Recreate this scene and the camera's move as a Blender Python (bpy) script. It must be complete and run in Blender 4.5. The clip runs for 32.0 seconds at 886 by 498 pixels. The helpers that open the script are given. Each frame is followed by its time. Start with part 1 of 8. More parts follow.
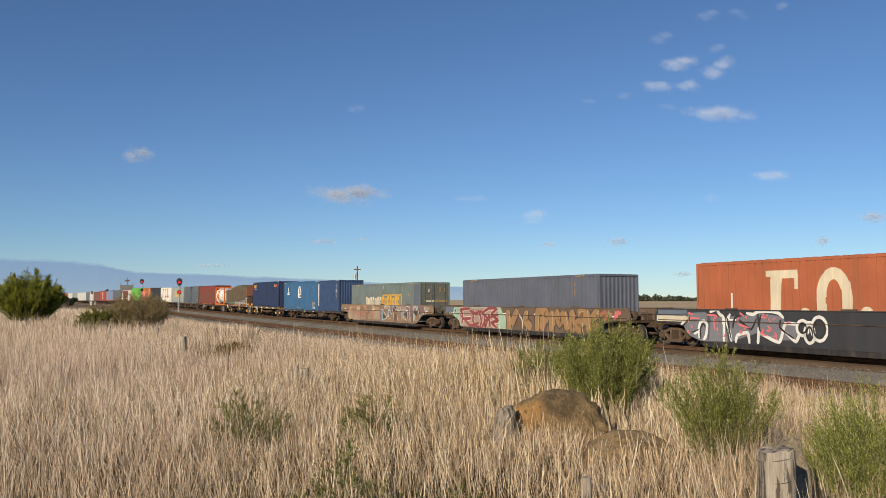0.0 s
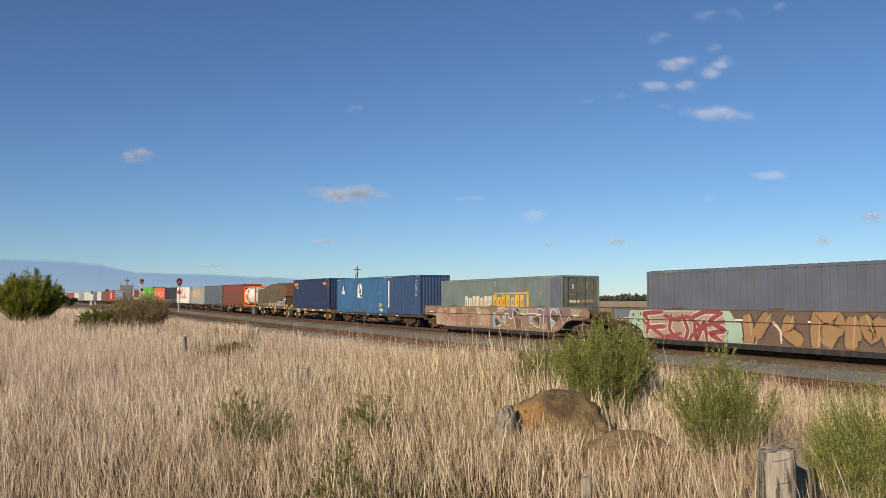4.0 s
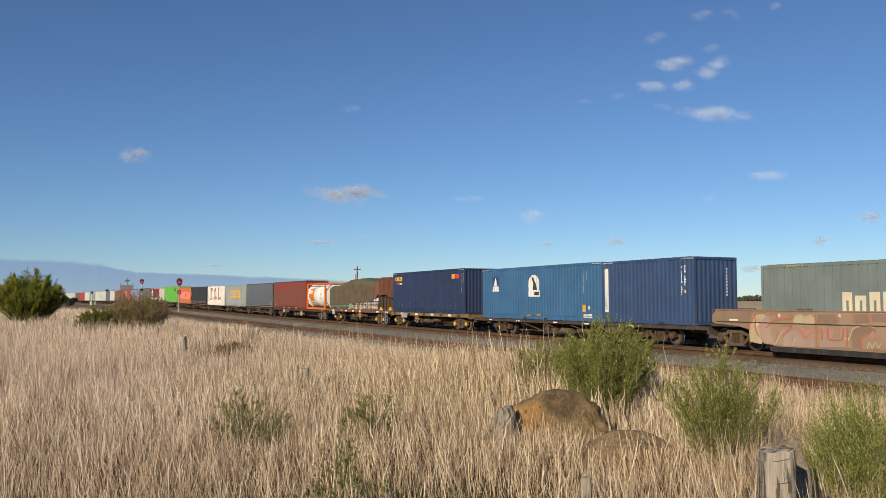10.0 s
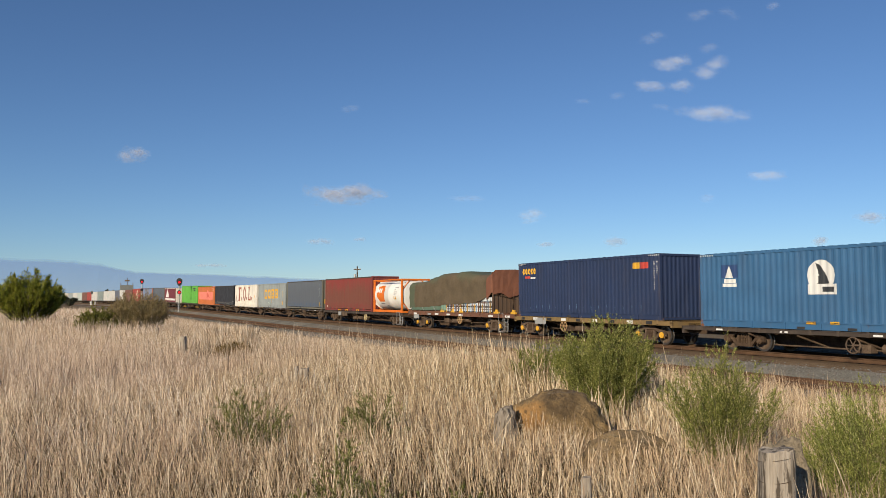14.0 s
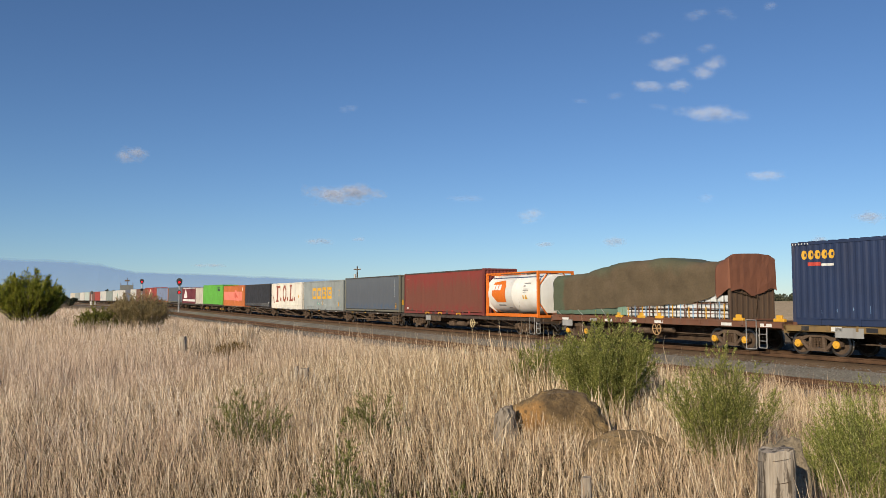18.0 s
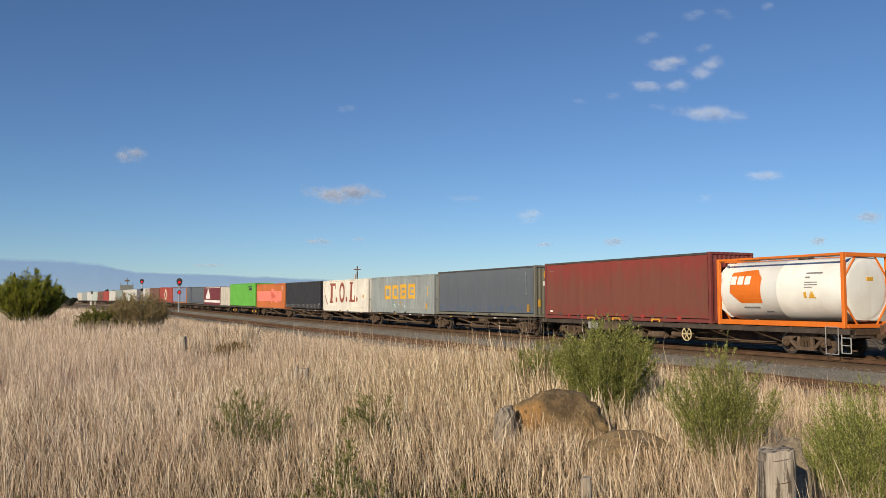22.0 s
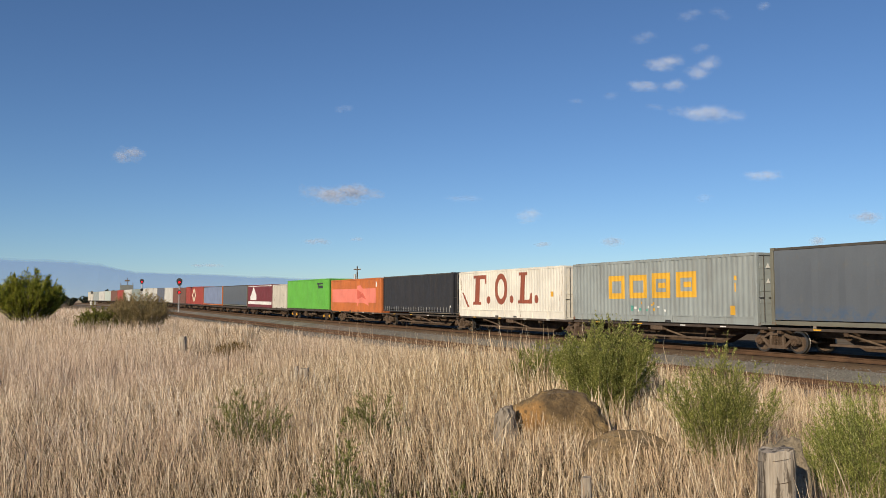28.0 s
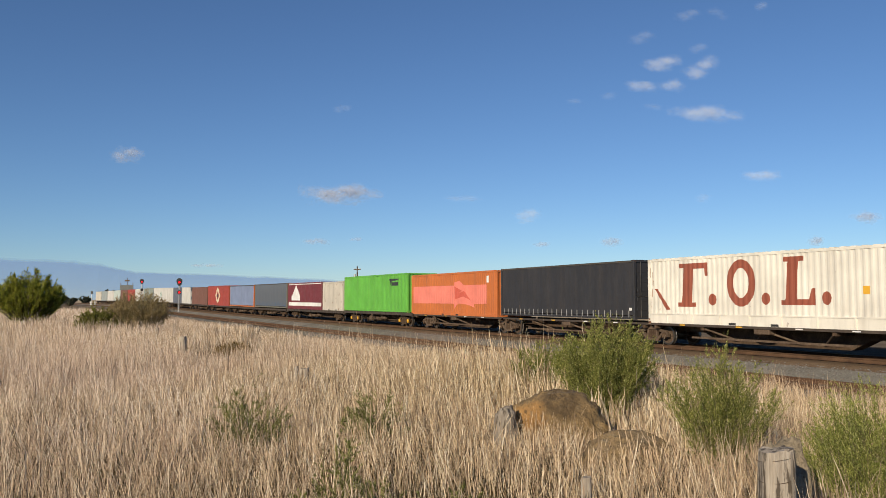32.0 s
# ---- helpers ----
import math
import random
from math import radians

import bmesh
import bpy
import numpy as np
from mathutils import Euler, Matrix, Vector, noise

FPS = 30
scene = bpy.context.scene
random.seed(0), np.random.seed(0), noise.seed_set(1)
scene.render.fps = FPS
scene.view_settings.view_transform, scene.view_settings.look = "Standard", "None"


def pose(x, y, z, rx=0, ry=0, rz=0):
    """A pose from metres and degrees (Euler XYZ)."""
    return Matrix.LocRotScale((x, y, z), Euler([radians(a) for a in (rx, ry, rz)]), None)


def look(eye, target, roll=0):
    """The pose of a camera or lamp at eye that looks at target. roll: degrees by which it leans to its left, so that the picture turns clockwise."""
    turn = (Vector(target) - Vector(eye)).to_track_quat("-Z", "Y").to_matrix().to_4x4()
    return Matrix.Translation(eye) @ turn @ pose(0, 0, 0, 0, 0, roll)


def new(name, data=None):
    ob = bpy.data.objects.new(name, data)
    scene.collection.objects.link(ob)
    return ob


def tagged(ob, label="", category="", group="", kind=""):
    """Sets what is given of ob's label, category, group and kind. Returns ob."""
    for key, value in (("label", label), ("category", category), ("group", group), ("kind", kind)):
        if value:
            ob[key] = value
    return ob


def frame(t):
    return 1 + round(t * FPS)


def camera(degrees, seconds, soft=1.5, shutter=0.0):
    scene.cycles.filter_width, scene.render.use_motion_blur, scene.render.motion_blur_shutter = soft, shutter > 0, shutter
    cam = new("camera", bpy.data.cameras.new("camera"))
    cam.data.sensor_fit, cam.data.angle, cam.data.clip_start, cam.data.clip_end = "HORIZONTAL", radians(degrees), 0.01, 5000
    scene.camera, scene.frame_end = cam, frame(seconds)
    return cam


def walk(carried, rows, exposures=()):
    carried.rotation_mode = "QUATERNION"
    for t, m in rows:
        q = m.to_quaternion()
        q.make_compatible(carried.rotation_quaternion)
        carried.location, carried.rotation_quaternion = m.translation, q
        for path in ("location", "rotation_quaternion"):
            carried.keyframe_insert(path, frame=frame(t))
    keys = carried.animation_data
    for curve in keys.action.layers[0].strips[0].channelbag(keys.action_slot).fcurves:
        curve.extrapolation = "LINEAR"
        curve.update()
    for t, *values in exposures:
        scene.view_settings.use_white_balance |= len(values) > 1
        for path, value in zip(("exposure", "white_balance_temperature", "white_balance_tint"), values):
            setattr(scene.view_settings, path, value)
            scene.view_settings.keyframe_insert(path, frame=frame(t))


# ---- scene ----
# ---------------------------------------------------------------- camera
EYE = 2.9
cam = camera(56.8, 32.0, soft=0.85)
walk(cam, [(0.0, pose(0, 0, EYE, 93.53)), (32.0, pose(0, 0, EYE, 93.53))])

# ---------------------------------------------------------------- light
SUN_AZ, SUN_EL = 210.0, 22.0          # compass-like: degrees from +y, clockwise
world = bpy.data.worlds.new("sky")
scene.world = world
world.use_nodes = True
wn = world.node_tree.nodes
sky = wn.new("ShaderNodeTexSky")
sky.sky_type = "NISHITA"
sky.sun_disc = False
sky.sun_elevation = radians(SUN_EL)
sky.sun_rotation = radians(SUN_AZ)
sky.air_density, sky.dust_density, sky.ozone_density = 0.9, 0.0, 3.7
sky.altitude = 600.0
tint = wn.new("ShaderNodeMix")
tint.data_type, tint.blend_type = "RGBA", "MULTIPLY"
tint.inputs[0].default_value, tint.inputs[7].default_value = 1.0, (0.812, 0.928, 1.065, 1)
world.node_tree.links.new(sky.outputs[0], tint.inputs[6])
world.node_tree.links.new(tint.outputs[2], wn["Background"].inputs[0])
wn["Background"].inputs[1].default_value = 0.085
sun = new("sun", bpy.data.lights.new("sun", "SUN"))
sun.data.energy, sun.data.angle, sun.data.color = 5.0, radians(0.5), (1.0, 0.87, 0.668)
sun_way = Vector((math.sin(radians(SUN_AZ)) * math.cos(radians(SUN_EL)), math.cos(radians(SUN_AZ)) * math.cos(radians(SUN_EL)), math.sin(radians(SUN_EL))))
sun.matrix_world = look(sun_way * 200, (0, 0, 0))
scene.view_settings.exposure = 0.0

# ---------------------------------------------------------------- the track in numbers
PHI, DIST = radians(26.054), 24.612      # way of the line, distance to the near faces of the loads
LIFT = 0.13                              # the loads' zero lies this far under the rail top
RAIL = EYE - 2.13 + LIFT                 # rail top abreast of the camera
SPEED, PICK = 4.740, 0.00155
AWAY = Vector((math.cos(PHI), math.sin(PHI), 0))      # across the line, away from the camera
BACK = Vector((-math.sin(PHI), math.cos(PHI), 0))     # along the line, to the rear of the train
HALF = 1.25


def climb(s):
    s = min(s, 190.0)
    return -0.0012 * (s - 20) + 4.25e-5 * max(s - 40, 0) ** 2


def bend(s):
    return -1.6e-4 * max(s - 60, 0) ** 2


def on_line(s, off=0.0, up=0.0):
    """A point beside the main line: off metres from the near faces (minus: to the camera), up metres over the rail."""
    p = AWAY * (DIST + off + bend(s)) + BACK * s
    return Vector((p.x, p.y, RAIL + climb(s) + up))


def line_pose(s):
    a, b = on_line(s + 0.5, HALF), on_line(s - 0.5, HALF)
    x = (b - a).normalized()
    y = Vector((0, 0, 1)).cross(x).normalized()
    z = x.cross(y)
    m = Matrix((x, y, z)).transposed().to_4x4()
    m.translation = on_line(s, HALF, -LIFT)
    return m


# small unevenness of the train's speed, in metres
SLIP_T, SLIP = (0, 1.5, 3, 5, 7, 10, 14, 16.5, 18, 20, 22, 24, 26, 28, 29.5, 31, 32), (-0.77, -0.55, -0.27, 0.10, 0.35, 0.30, 0.42, 0.32, 0.22, 0.06, -0.06, -0.16, -0.25, -0.33, -0.22, 0.05, 0.06)


def along(s, t):
    return s - SPEED * (t - 16) - PICK * (t - 16) ** 2 + float(np.interp(t, SLIP_T, SLIP))


# ---------------------------------------------------------------- materials
def ramp(nt, fac, stops):
    r = nt.nodes.new("ShaderNodeValToRGB")
    els = r.color_ramp.elements
    while len(els) < len(stops):
        els.new(0.5)
    for e, (p, c) in zip(els, stops):
        e.position, e.color = p, (*c, 1)
    nt.links.new(fac, r.inputs[0])
    return r.outputs[0]


def noise_tex(nt, scale, detail=4.0, rough=0.55, vec=None, stretch=None):
    n = nt.nodes.new("ShaderNodeTexNoise")
    n.inputs["Scale"].default_value, n.inputs["Detail"].default_value, n.inputs["Roughness"].default_value = scale, detail, rough
    if vec is None:
        c = nt.nodes.new("ShaderNodeTexCoord")
        vec = c.outputs["Object"]
    if stretch:
        m = nt.nodes.new("ShaderNodeMapping")
        m.inputs["Scale"].default_value = stretch
        nt.links.new(vec, m.inputs[0])
        vec = m.outputs[0]
    nt.links.new(vec, n.inputs["Vector"])
    return n.outputs["Fac"]


def mixc(nt, fac, a, b, mode="MIX"):
    m = nt.nodes.new("ShaderNodeMix")
    m.data_type, m.blend_type = "RGBA", mode
    for sock, v in ((m.inputs[0], fac), (m.inputs[6], a), (m.inputs[7], b)):
        if isinstance(v, (int, float)):
            sock.default_value = v
        elif isinstance(v, tuple):
            sock.default_value = (*v, 1)
        else:
            nt.links.new(v, sock)
    return m.outputs[2]


def maths(nt, op, a, b=0.0):
    m = nt.nodes.new("ShaderNodeMath")
    m.operation = op
    for sock, v in zip(m.inputs, (a, b)):
        if isinstance(v, (int, float)):
            sock.default_value = v
        else:
            nt.links.new(v, sock)
    return m.outputs[0]


def material(name, rough=0.6, metal=0.0):
    m = bpy.data.materials.new(name)
    m.use_nodes = True
    b = m.node_tree.nodes["Principled BSDF"]
    b.inputs["Roughness"].default_value, b.inputs["Metallic"].default_value = rough, metal
    return m, m.node_tree, b


def bumped(nt, b, height, strength=0.4, dist=0.02):
    u = nt.nodes.new("ShaderNodeBump")
    u.inputs["Strength"].default_value, u.inputs["Distance"].default_value = strength, dist
    nt.links.new(height, u.inputs["Height"])
    nt.links.new(u.outputs[0], b.inputs["Normal"])


PAINTS, COLOURS = {}, {}


def paint(name, col, rust=0.25, rough=0.5, streak=0.5, rustcol=(0.16, 0.06, 0.025), dirt=(0.12, 0.09, 0.065), fade=0.0):
    """Weathered paint: broad fading, streaks running down, rust blots, fine grain."""
    if name in PAINTS:
        return PAINTS[name]
    COLOURS[name] = col
    m, nt, b = material(name, rough)
    broad = noise_tex(nt, 0.7, 3)
    runs = noise_tex(nt, 3.0, 5, 0.6, stretch=(1.0, 1.0, 0.12))
    blots = noise_tex(nt, 2.2, 8, 0.72)
    grain = noise_tex(nt, 30, 3)
    base = mixc(nt, ramp(nt, broad, [(0.3, (0, 0, 0)), (0.7, (1, 1, 1))]), tuple(c * 0.86 for c in col), tuple(min(c * 1.12 + fade, 0.9) for c in col))
    base = mixc(nt, maths(nt, "MULTIPLY", ramp(nt, runs, [(0.48, (0, 0, 0)), (0.75, (1, 1, 1))]), streak), base, dirt)
    base = mixc(nt, ramp(nt, blots, [(0.74 - 0.22 * rust, (0, 0, 0)), (0.80 - 0.2 * rust, (1, 1, 1))]), base, rustcol)
    base = mixc(nt, maths(nt, "MULTIPLY", grain, 0.14), base, dirt)
    nt.links.new(base, b.inputs["Base Color"])
    nt.links.new(ramp(nt, blots, [(0.4, (rough,) * 3), (0.75, (0.85,) * 3)]), b.inputs["Roughness"])
    bumped(nt, b, grain, 0.12, 0.004)
    PAINTS[name] = m
    return m


def cloth(name, col, dirt, wash, low, rough=0.75):
    """Lorry curtain: clean colour under the eaves, road dirt in runs below it, worn patches along the foot."""
    COLOURS[name] = col
    m, nt, b = material(name, rough)
    c = nt.nodes.new("ShaderNodeTexCoord")
    split = nt.nodes.new("ShaderNodeSeparateXYZ")
    nt.links.new(c.outputs["Generated"], split.inputs[0])
    up = split.outputs[2]
    runs = noise_tex(nt, 2.2, 5, 0.6, stretch=(1.0, 1.0, 0.10))
    broad, blots, fine = noise_tex(nt, 0.8, 4), noise_tex(nt, 2.6, 7, 0.7), noise_tex(nt, 24, 4)
    edge = maths(nt, "ADD", up, maths(nt, "MULTIPLY", maths(nt, "SUBTRACT", runs, 0.5), -1.1))
    edge = maths(nt, "ADD", edge, maths(nt, "MULTIPLY", maths(nt, "SUBTRACT", broad, 0.5), 0.9))
    base = mixc(nt, ramp(nt, edge, [(0.52, (1, 1, 1)), (1.10, (0, 0, 0))]), col, dirt)
    base = mixc(nt, ramp(nt, blots, [(0.56, (0, 0, 0)), (0.72, (0.55, 0.55, 0.55))]), base, wash)
    foot = maths(nt, "MULTIPLY", ramp(nt, up, [(0.10, (1, 1, 1)), (0.24, (0, 0, 0))]), ramp(nt, blots, [(0.47, (0, 0, 0)), (0.60, (0.8, 0.8, 0.8))]))
    base = mixc(nt, foot, base, low)
    base = mixc(nt, 0.22, base, ramp(nt, runs, [(0.3, (0.75, 0.75, 0.75)), (0.7, (1.2, 1.2, 1.2))]), "MULTIPLY")
    base = mixc(nt, 0.25, base, ramp(nt, fine, [(0.3, (0.7, 0.7, 0.7)), (0.7, (1.25, 1.25, 1.25))]), "MULTIPLY")
    nt.links.new(base, b.inputs["Base Color"])
    bumped(nt, b, fine, 0.1, 0.004)
    PAINTS[name] = m
    return m


def earthy(name, stops, scale, fine, rough=0.95, bump=0.5, dist=0.03, metal=0.0):
    m, nt, b = material(name, rough, metal)
    broad, small = noise_tex(nt, scale, 5, 0.65), noise_tex(nt, fine, 6, 0.7)
    col = ramp(nt, broad, stops)
    col = mixc(nt, 0.55, col, ramp(nt, small, [(0.32, (0.42, 0.4, 0.38)), (0.68, (1.5, 1.5, 1.5))]), "MULTIPLY")
    nt.links.new(col, b.inputs["Base Color"])
    bumped(nt, b, small, bump, dist)
    if not metal:
        b.inputs["Specular IOR Level"].default_value = 0.06
    return m


M_GROUND = earthy("dry_earth", [(0.3, (0.13, 0.095, 0.06)), (0.55, (0.20, 0.15, 0.095)), (0.75, (0.27, 0.21, 0.13))], 0.35, 9.0)
M_FIELD = earthy("stubble_field", [(0.3, (0.43, 0.32, 0.195)), (0.55, (0.54, 0.41, 0.26)), (0.75, (0.63, 0.49, 0.32))], 0.02, 0.5)
M_BALLAST = earthy("grey_ballast", [(0.3, (0.15, 0.138, 0.115)), (0.55, (0.23, 0.215, 0.18)), (0.75, (0.30, 0.28, 0.24))], 0.5, 14.0, bump=1.0, dist=0.05)
M_BALLAST_RUST = earthy("brown_ballast", [(0.3, (0.105, 0.080, 0.056)), (0.55, (0.155, 0.122, 0.088)), (0.75, (0.205, 0.165, 0.122))], 0.6, 14.0, bump=1.0, dist=0.05)
M_BALLAST_BRAKE = earthy("brake_dust_ballast", [(0.3, (0.13, 0.088, 0.055)), (0.55, (0.19, 0.13, 0.082)), (0.75, (0.25, 0.175, 0.115))], 0.6, 14.0, bump=1.0, dist=0.05)
# near-black ballast: the shade under and behind the train put into the colour
M_TRAIN_SHADE = earthy("train_shade_ballast", [(0.3, (0.022, 0.017, 0.013)), (0.55, (0.04, 0.03, 0.023)), (0.75, (0.06, 0.046, 0.035))], 0.6, 14.0, bump=1.0, dist=0.05)
M_RAIL = earthy("rail_brown", [(0.3, (0.07, 0.042, 0.026)), (0.6, (0.12, 0.07, 0.042)), (0.8, (0.16, 0.10, 0.06))], 1.5, 40.0, rough=0.8, bump=0.2, dist=0.004)
M_RAIL_RUST = earthy("rail_rust", [(0.3, (0.085, 0.047, 0.03)), (0.6, (0.135, 0.08, 0.05)), (0.8, (0.18, 0.11, 0.06))], 1.5, 40.0, rough=0.9, bump=0.2, dist=0.004)
M_SLEEPER = earthy("sleeper_grey", [(0.3, (0.10, 0.085, 0.07)), (0.6, (0.16, 0.14, 0.12)), (0.8, (0.21, 0.19, 0.165))], 1.2, 30.0, bump=0.4, dist=0.01)
M_STEEL = earthy("worn_steel", [(0.3, (0.14, 0.12, 0.10)), (0.7, (0.26, 0.235, 0.21))], 3.0, 40.0, rough=0.42, bump=0.05, dist=0.002, metal=0.9)
M_GRIME = earthy("grimy_iron", [(0.3, (0.05, 0.034, 0.024)), (0.55, (0.095, 0.063, 0.042)), (0.75, (0.155, 0.105, 0.07))], 2.5, 22.0, rough=0.85, bump=0.3, dist=0.006)
M_GRIME_PALE = earthy("dusty_iron", [(0.3, (0.075, 0.052, 0.037)), (0.55, (0.13, 0.092, 0.066)), (0.75, (0.20, 0.145, 0.105))], 2.5, 22.0, rough=0.85, bump=0.3, dist=0.006)


# ---------------------------------------------------------------- mesh helpers
def mesh_of(name, verts, faces, mat, smooth=False):
    me = bpy.data.meshes.new(name)
    me.from_pydata([tuple(v) for v in verts], [], faces)
    if mat:
        me.materials.append(mat)
    if smooth:
        me.polygons.foreach_set("use_smooth", [True] * len(me.polygons))
    me.update()
    return me


def box(bm, x0, y0, z0, x1, y1, z1, bevel=0.0):
    vs = [bm.verts.new(p) for p in ((x0, y0, z0), (x1, y0, z0), (x1, y1, z0), (x0, y1, z0), (x0, y0, z1), (x1, y0, z1), (x1, y1, z1), (x0, y1, z1))]
    fs = [bm.faces.new([vs[i] for i in f]) for f in ((3, 2, 1, 0), (4, 5, 6, 7), (0, 1, 5, 4), (1, 2, 6, 5), (2, 3, 7, 6), (3, 0, 4, 7))]
    if bevel:
        es = list({e for f in fs for e in f.edges})
        bmesh.ops.bevel(bm, geom=es, offset=bevel, segments=1, affect="EDGES", profile=0.5)


def rod(bm, a, b, r, seg=8, r2=None):
    a, b = Vector(a), Vector(b)
    q = (b - a).to_track_quat("Z", "Y").to_matrix()
    rings = []
    for p, rr in ((a, r), (b, r if r2 is None else r2)):
        rings.append([bm.verts.new(p + q @ Vector((rr * math.cos(2 * math.pi * k / seg), rr * math.sin(2 * math.pi * k / seg), 0))) for k in range(seg)])
    for k in range(seg):
        bm.faces.new((rings[0][k], rings[0][(k + 1) % seg], rings[1][(k + 1) % seg], rings[1][k]))
    bm.faces.new(rings[0][::-1])
    bm.faces.new(rings[1])


def prism(bm, pts, y0, y1):
    """A plate cut to an outline in x and z, from y0 to y1."""
    a = [bm.verts.new((x, y0, z)) for x, z in pts]
    b = [bm.verts.new((x, y1, z)) for x, z in pts]
    n = len(pts)
    bm.faces.new(a)
    bm.faces.new(b[::-1])
    for k in range(n):
        bm.faces.new((a[k], b[k], b[(k + 1) % n], a[(k + 1) % n]))


def part(name, bm, mat, parent, label=""):
    me = bpy.data.meshes.new(name)
    bmesh.ops.recalc_face_normals(bm, faces=bm.faces)
    bm.to_mesh(me)
    bm.free()
    if mat:
        me.materials.append(mat)
    ob = new(name, me)
    ob.parent = parent
    if label:
        tagged(ob, label)
    return ob


def thing(name, label, category, group="", kind=""):
    return tagged(new(name), label, category, group, kind)


MOVERS = []          # (thing, s of its middle at 16 s, spinning wheelsets)


def on_train(ob, s, wheels=()):
    MOVERS.append((ob, s, wheels))
    ob.matrix_basis = line_pose(along(s, 0))
    return ob


# ---------------------------------------------------------------- ground
def line_of(x, y):
    """Distance from the near faces and way along the line of a place on the ground."""
    s = -x * math.sin(PHI) + y * math.cos(PHI)
    return x * math.cos(PHI) + y * math.sin(PHI) - DIST - bend(s), s


def ground_height(x, y):
    off, s = line_of(x, y)
    c = climb(s) if s > -60 else climb(-60)
    foot = RAIL + c - 0.70                               # level ground beside the tracks
    if off > -7.0:
        z = foot if off < 9 else foot - min((off - 9) * 0.01, 1.0)
    else:
        k = min((-7.0 - off) / 15.0, 1.0)
        k = k * k * (3 - 2 * k)
        z = foot * (1 - k) + (EYE - 1.75 - 0.0015 * max(y, 0)) * k
        z += 0.07 * math.sin(0.41 * x + 1.0) * math.cos(0.33 * y) * min(1.0, (-7 - off) / 4)
    return z


def build_ground():
    xs = sorted(set([-4500, -2000, -900, -450] + list(np.arange(-260, 61, 2.0)) + [120, 250, 600, 1500, 4500]))
    ys = sorted(set([-4500, -1500, -400, -100, -30] + list(np.arange(-12, 100, 2.0)) + list(np.arange(100, 420, 6.0)) + [600, 1000, 2000, 4500]))
    vs = [(x, y, ground_height(x, y)) for y in ys for x in xs]
    nx = len(xs)
    fs = [(j * nx + i, j * nx + i + 1, (j + 1) * nx + i + 1, (j + 1) * nx + i) for j in range(len(ys) - 1) for i in range(nx - 1)]
    me = mesh_of("ground", vs, fs, M_GROUND, True)
    me.materials.append(M_FIELD)
    for p in me.polygons:
        off, s = line_of(p.center.x, p.center.y)
        if off > 42:
            p.material_index = 1
    tagged(new("ground", me), "dry brown earth under tall grass, pale stubble beyond the railway", "ground", kind="structure")


build_ground()


def sweep(name, profile, s_list, mat, label="", category="", kind="structure", parent=None, jitter=0.0):
    """A strip along the line with a cross-section of (off, up)."""
    rnd = random.Random(5)
    vs, n = [], len(profile)
    for s in s_list:
        for o, u in profile:
            vs.append(on_line(s, o, u + (rnd.uniform(-jitter, jitter) if jitter else 0)))
    fs = [(j * n + i, j * n + i + 1, (j + 1) * n + i + 1, (j + 1) * n + i) for j in range(len(s_list) - 1) for i in range(n - 1)]
    me = mesh_of(name, vs, fs, mat)
    ob = new(name, me)
    if parent:
        ob.parent = parent
    if label:
        tagged(ob, label, category, kind=kind)
    return ob


S_LINE = list(np.arange(-80, 60, 5.0)) + list(np.arange(60, 480, 10.0))
SIDING, SIDE_UP = -4.1, -0.42
sweep("ballast_bed", [(14.0, -0.73), (12.0, -0.32), (7.5, -0.28), (3.7, -0.19), (-0.4, -0.19), (-1.5, -0.40), (-2.6, -0.62), (-5.7, -0.62), (-7.0, -0.74)], S_LINE, M_BALLAST, "grey crushed stone ballast under two railway tracks", "ballast")
sweep("ballast_stain", [(0.42, -0.180), (-0.38, -0.180), (-1.0, -0.292)], S_LINE, M_BALLAST_BRAKE, "brown brake dust stained ballast beside the rail", "ballast")
# two strips coloured near black where the train's shade falls
sweep("far_shoulder", [(12.6, -0.42), (12.0, -0.312), (7.5, -0.272), (3.66, -0.184)], S_LINE, M_TRAIN_SHADE, "dark stained ballast on the far side of the line", "ballast")
sweep("track_shade", [(3.65, -0.183), (0.42, -0.183)], S_LINE, M_TRAIN_SHADE, "dark oil-soaked ballast between the rails", "ballast")
sweep("siding_stain", [(SIDING + 1.35, -0.612), (SIDING - 1.35, -0.612)], S_LINE, M_BALLAST_RUST, "rusty stained ballast of the siding", "ballast")
RAIL_CUT = [(-0.035, 0), (0.035, 0), (0.036, -0.03), (0.010, -0.045), (0.010, -0.13), (0.065, -0.15), (0.065, -0.16), (-0.065, -0.16), (-0.065, -0.15), (-0.010, -0.13), (-0.010, -0.045), (-0.036, -0.03), (-0.035, 0)]
for mid, up, mat, word in ((HALF, 0.0, M_RAIL, "brown weathered steel rail of the main line"), (SIDING, SIDE_UP, M_RAIL_RUST, "heavily rusted steel rail of the siding")):
    for side in (-0.7525, 0.7525):
        sweep("rail", [(mid + side + o, up + u) for o, u in RAIL_CUT], S_LINE, mat, word, "rail")
# ---------------------------------------------------------------- containers
RIB_DEPTH = 0.018
RIB, GROOVE = ((0.0, 0), (0.26, 0), (0.5, 1), (0.76, 1)), ((0.0, 0), (0.84, 0), (0.87, 2), (0.96, 2))


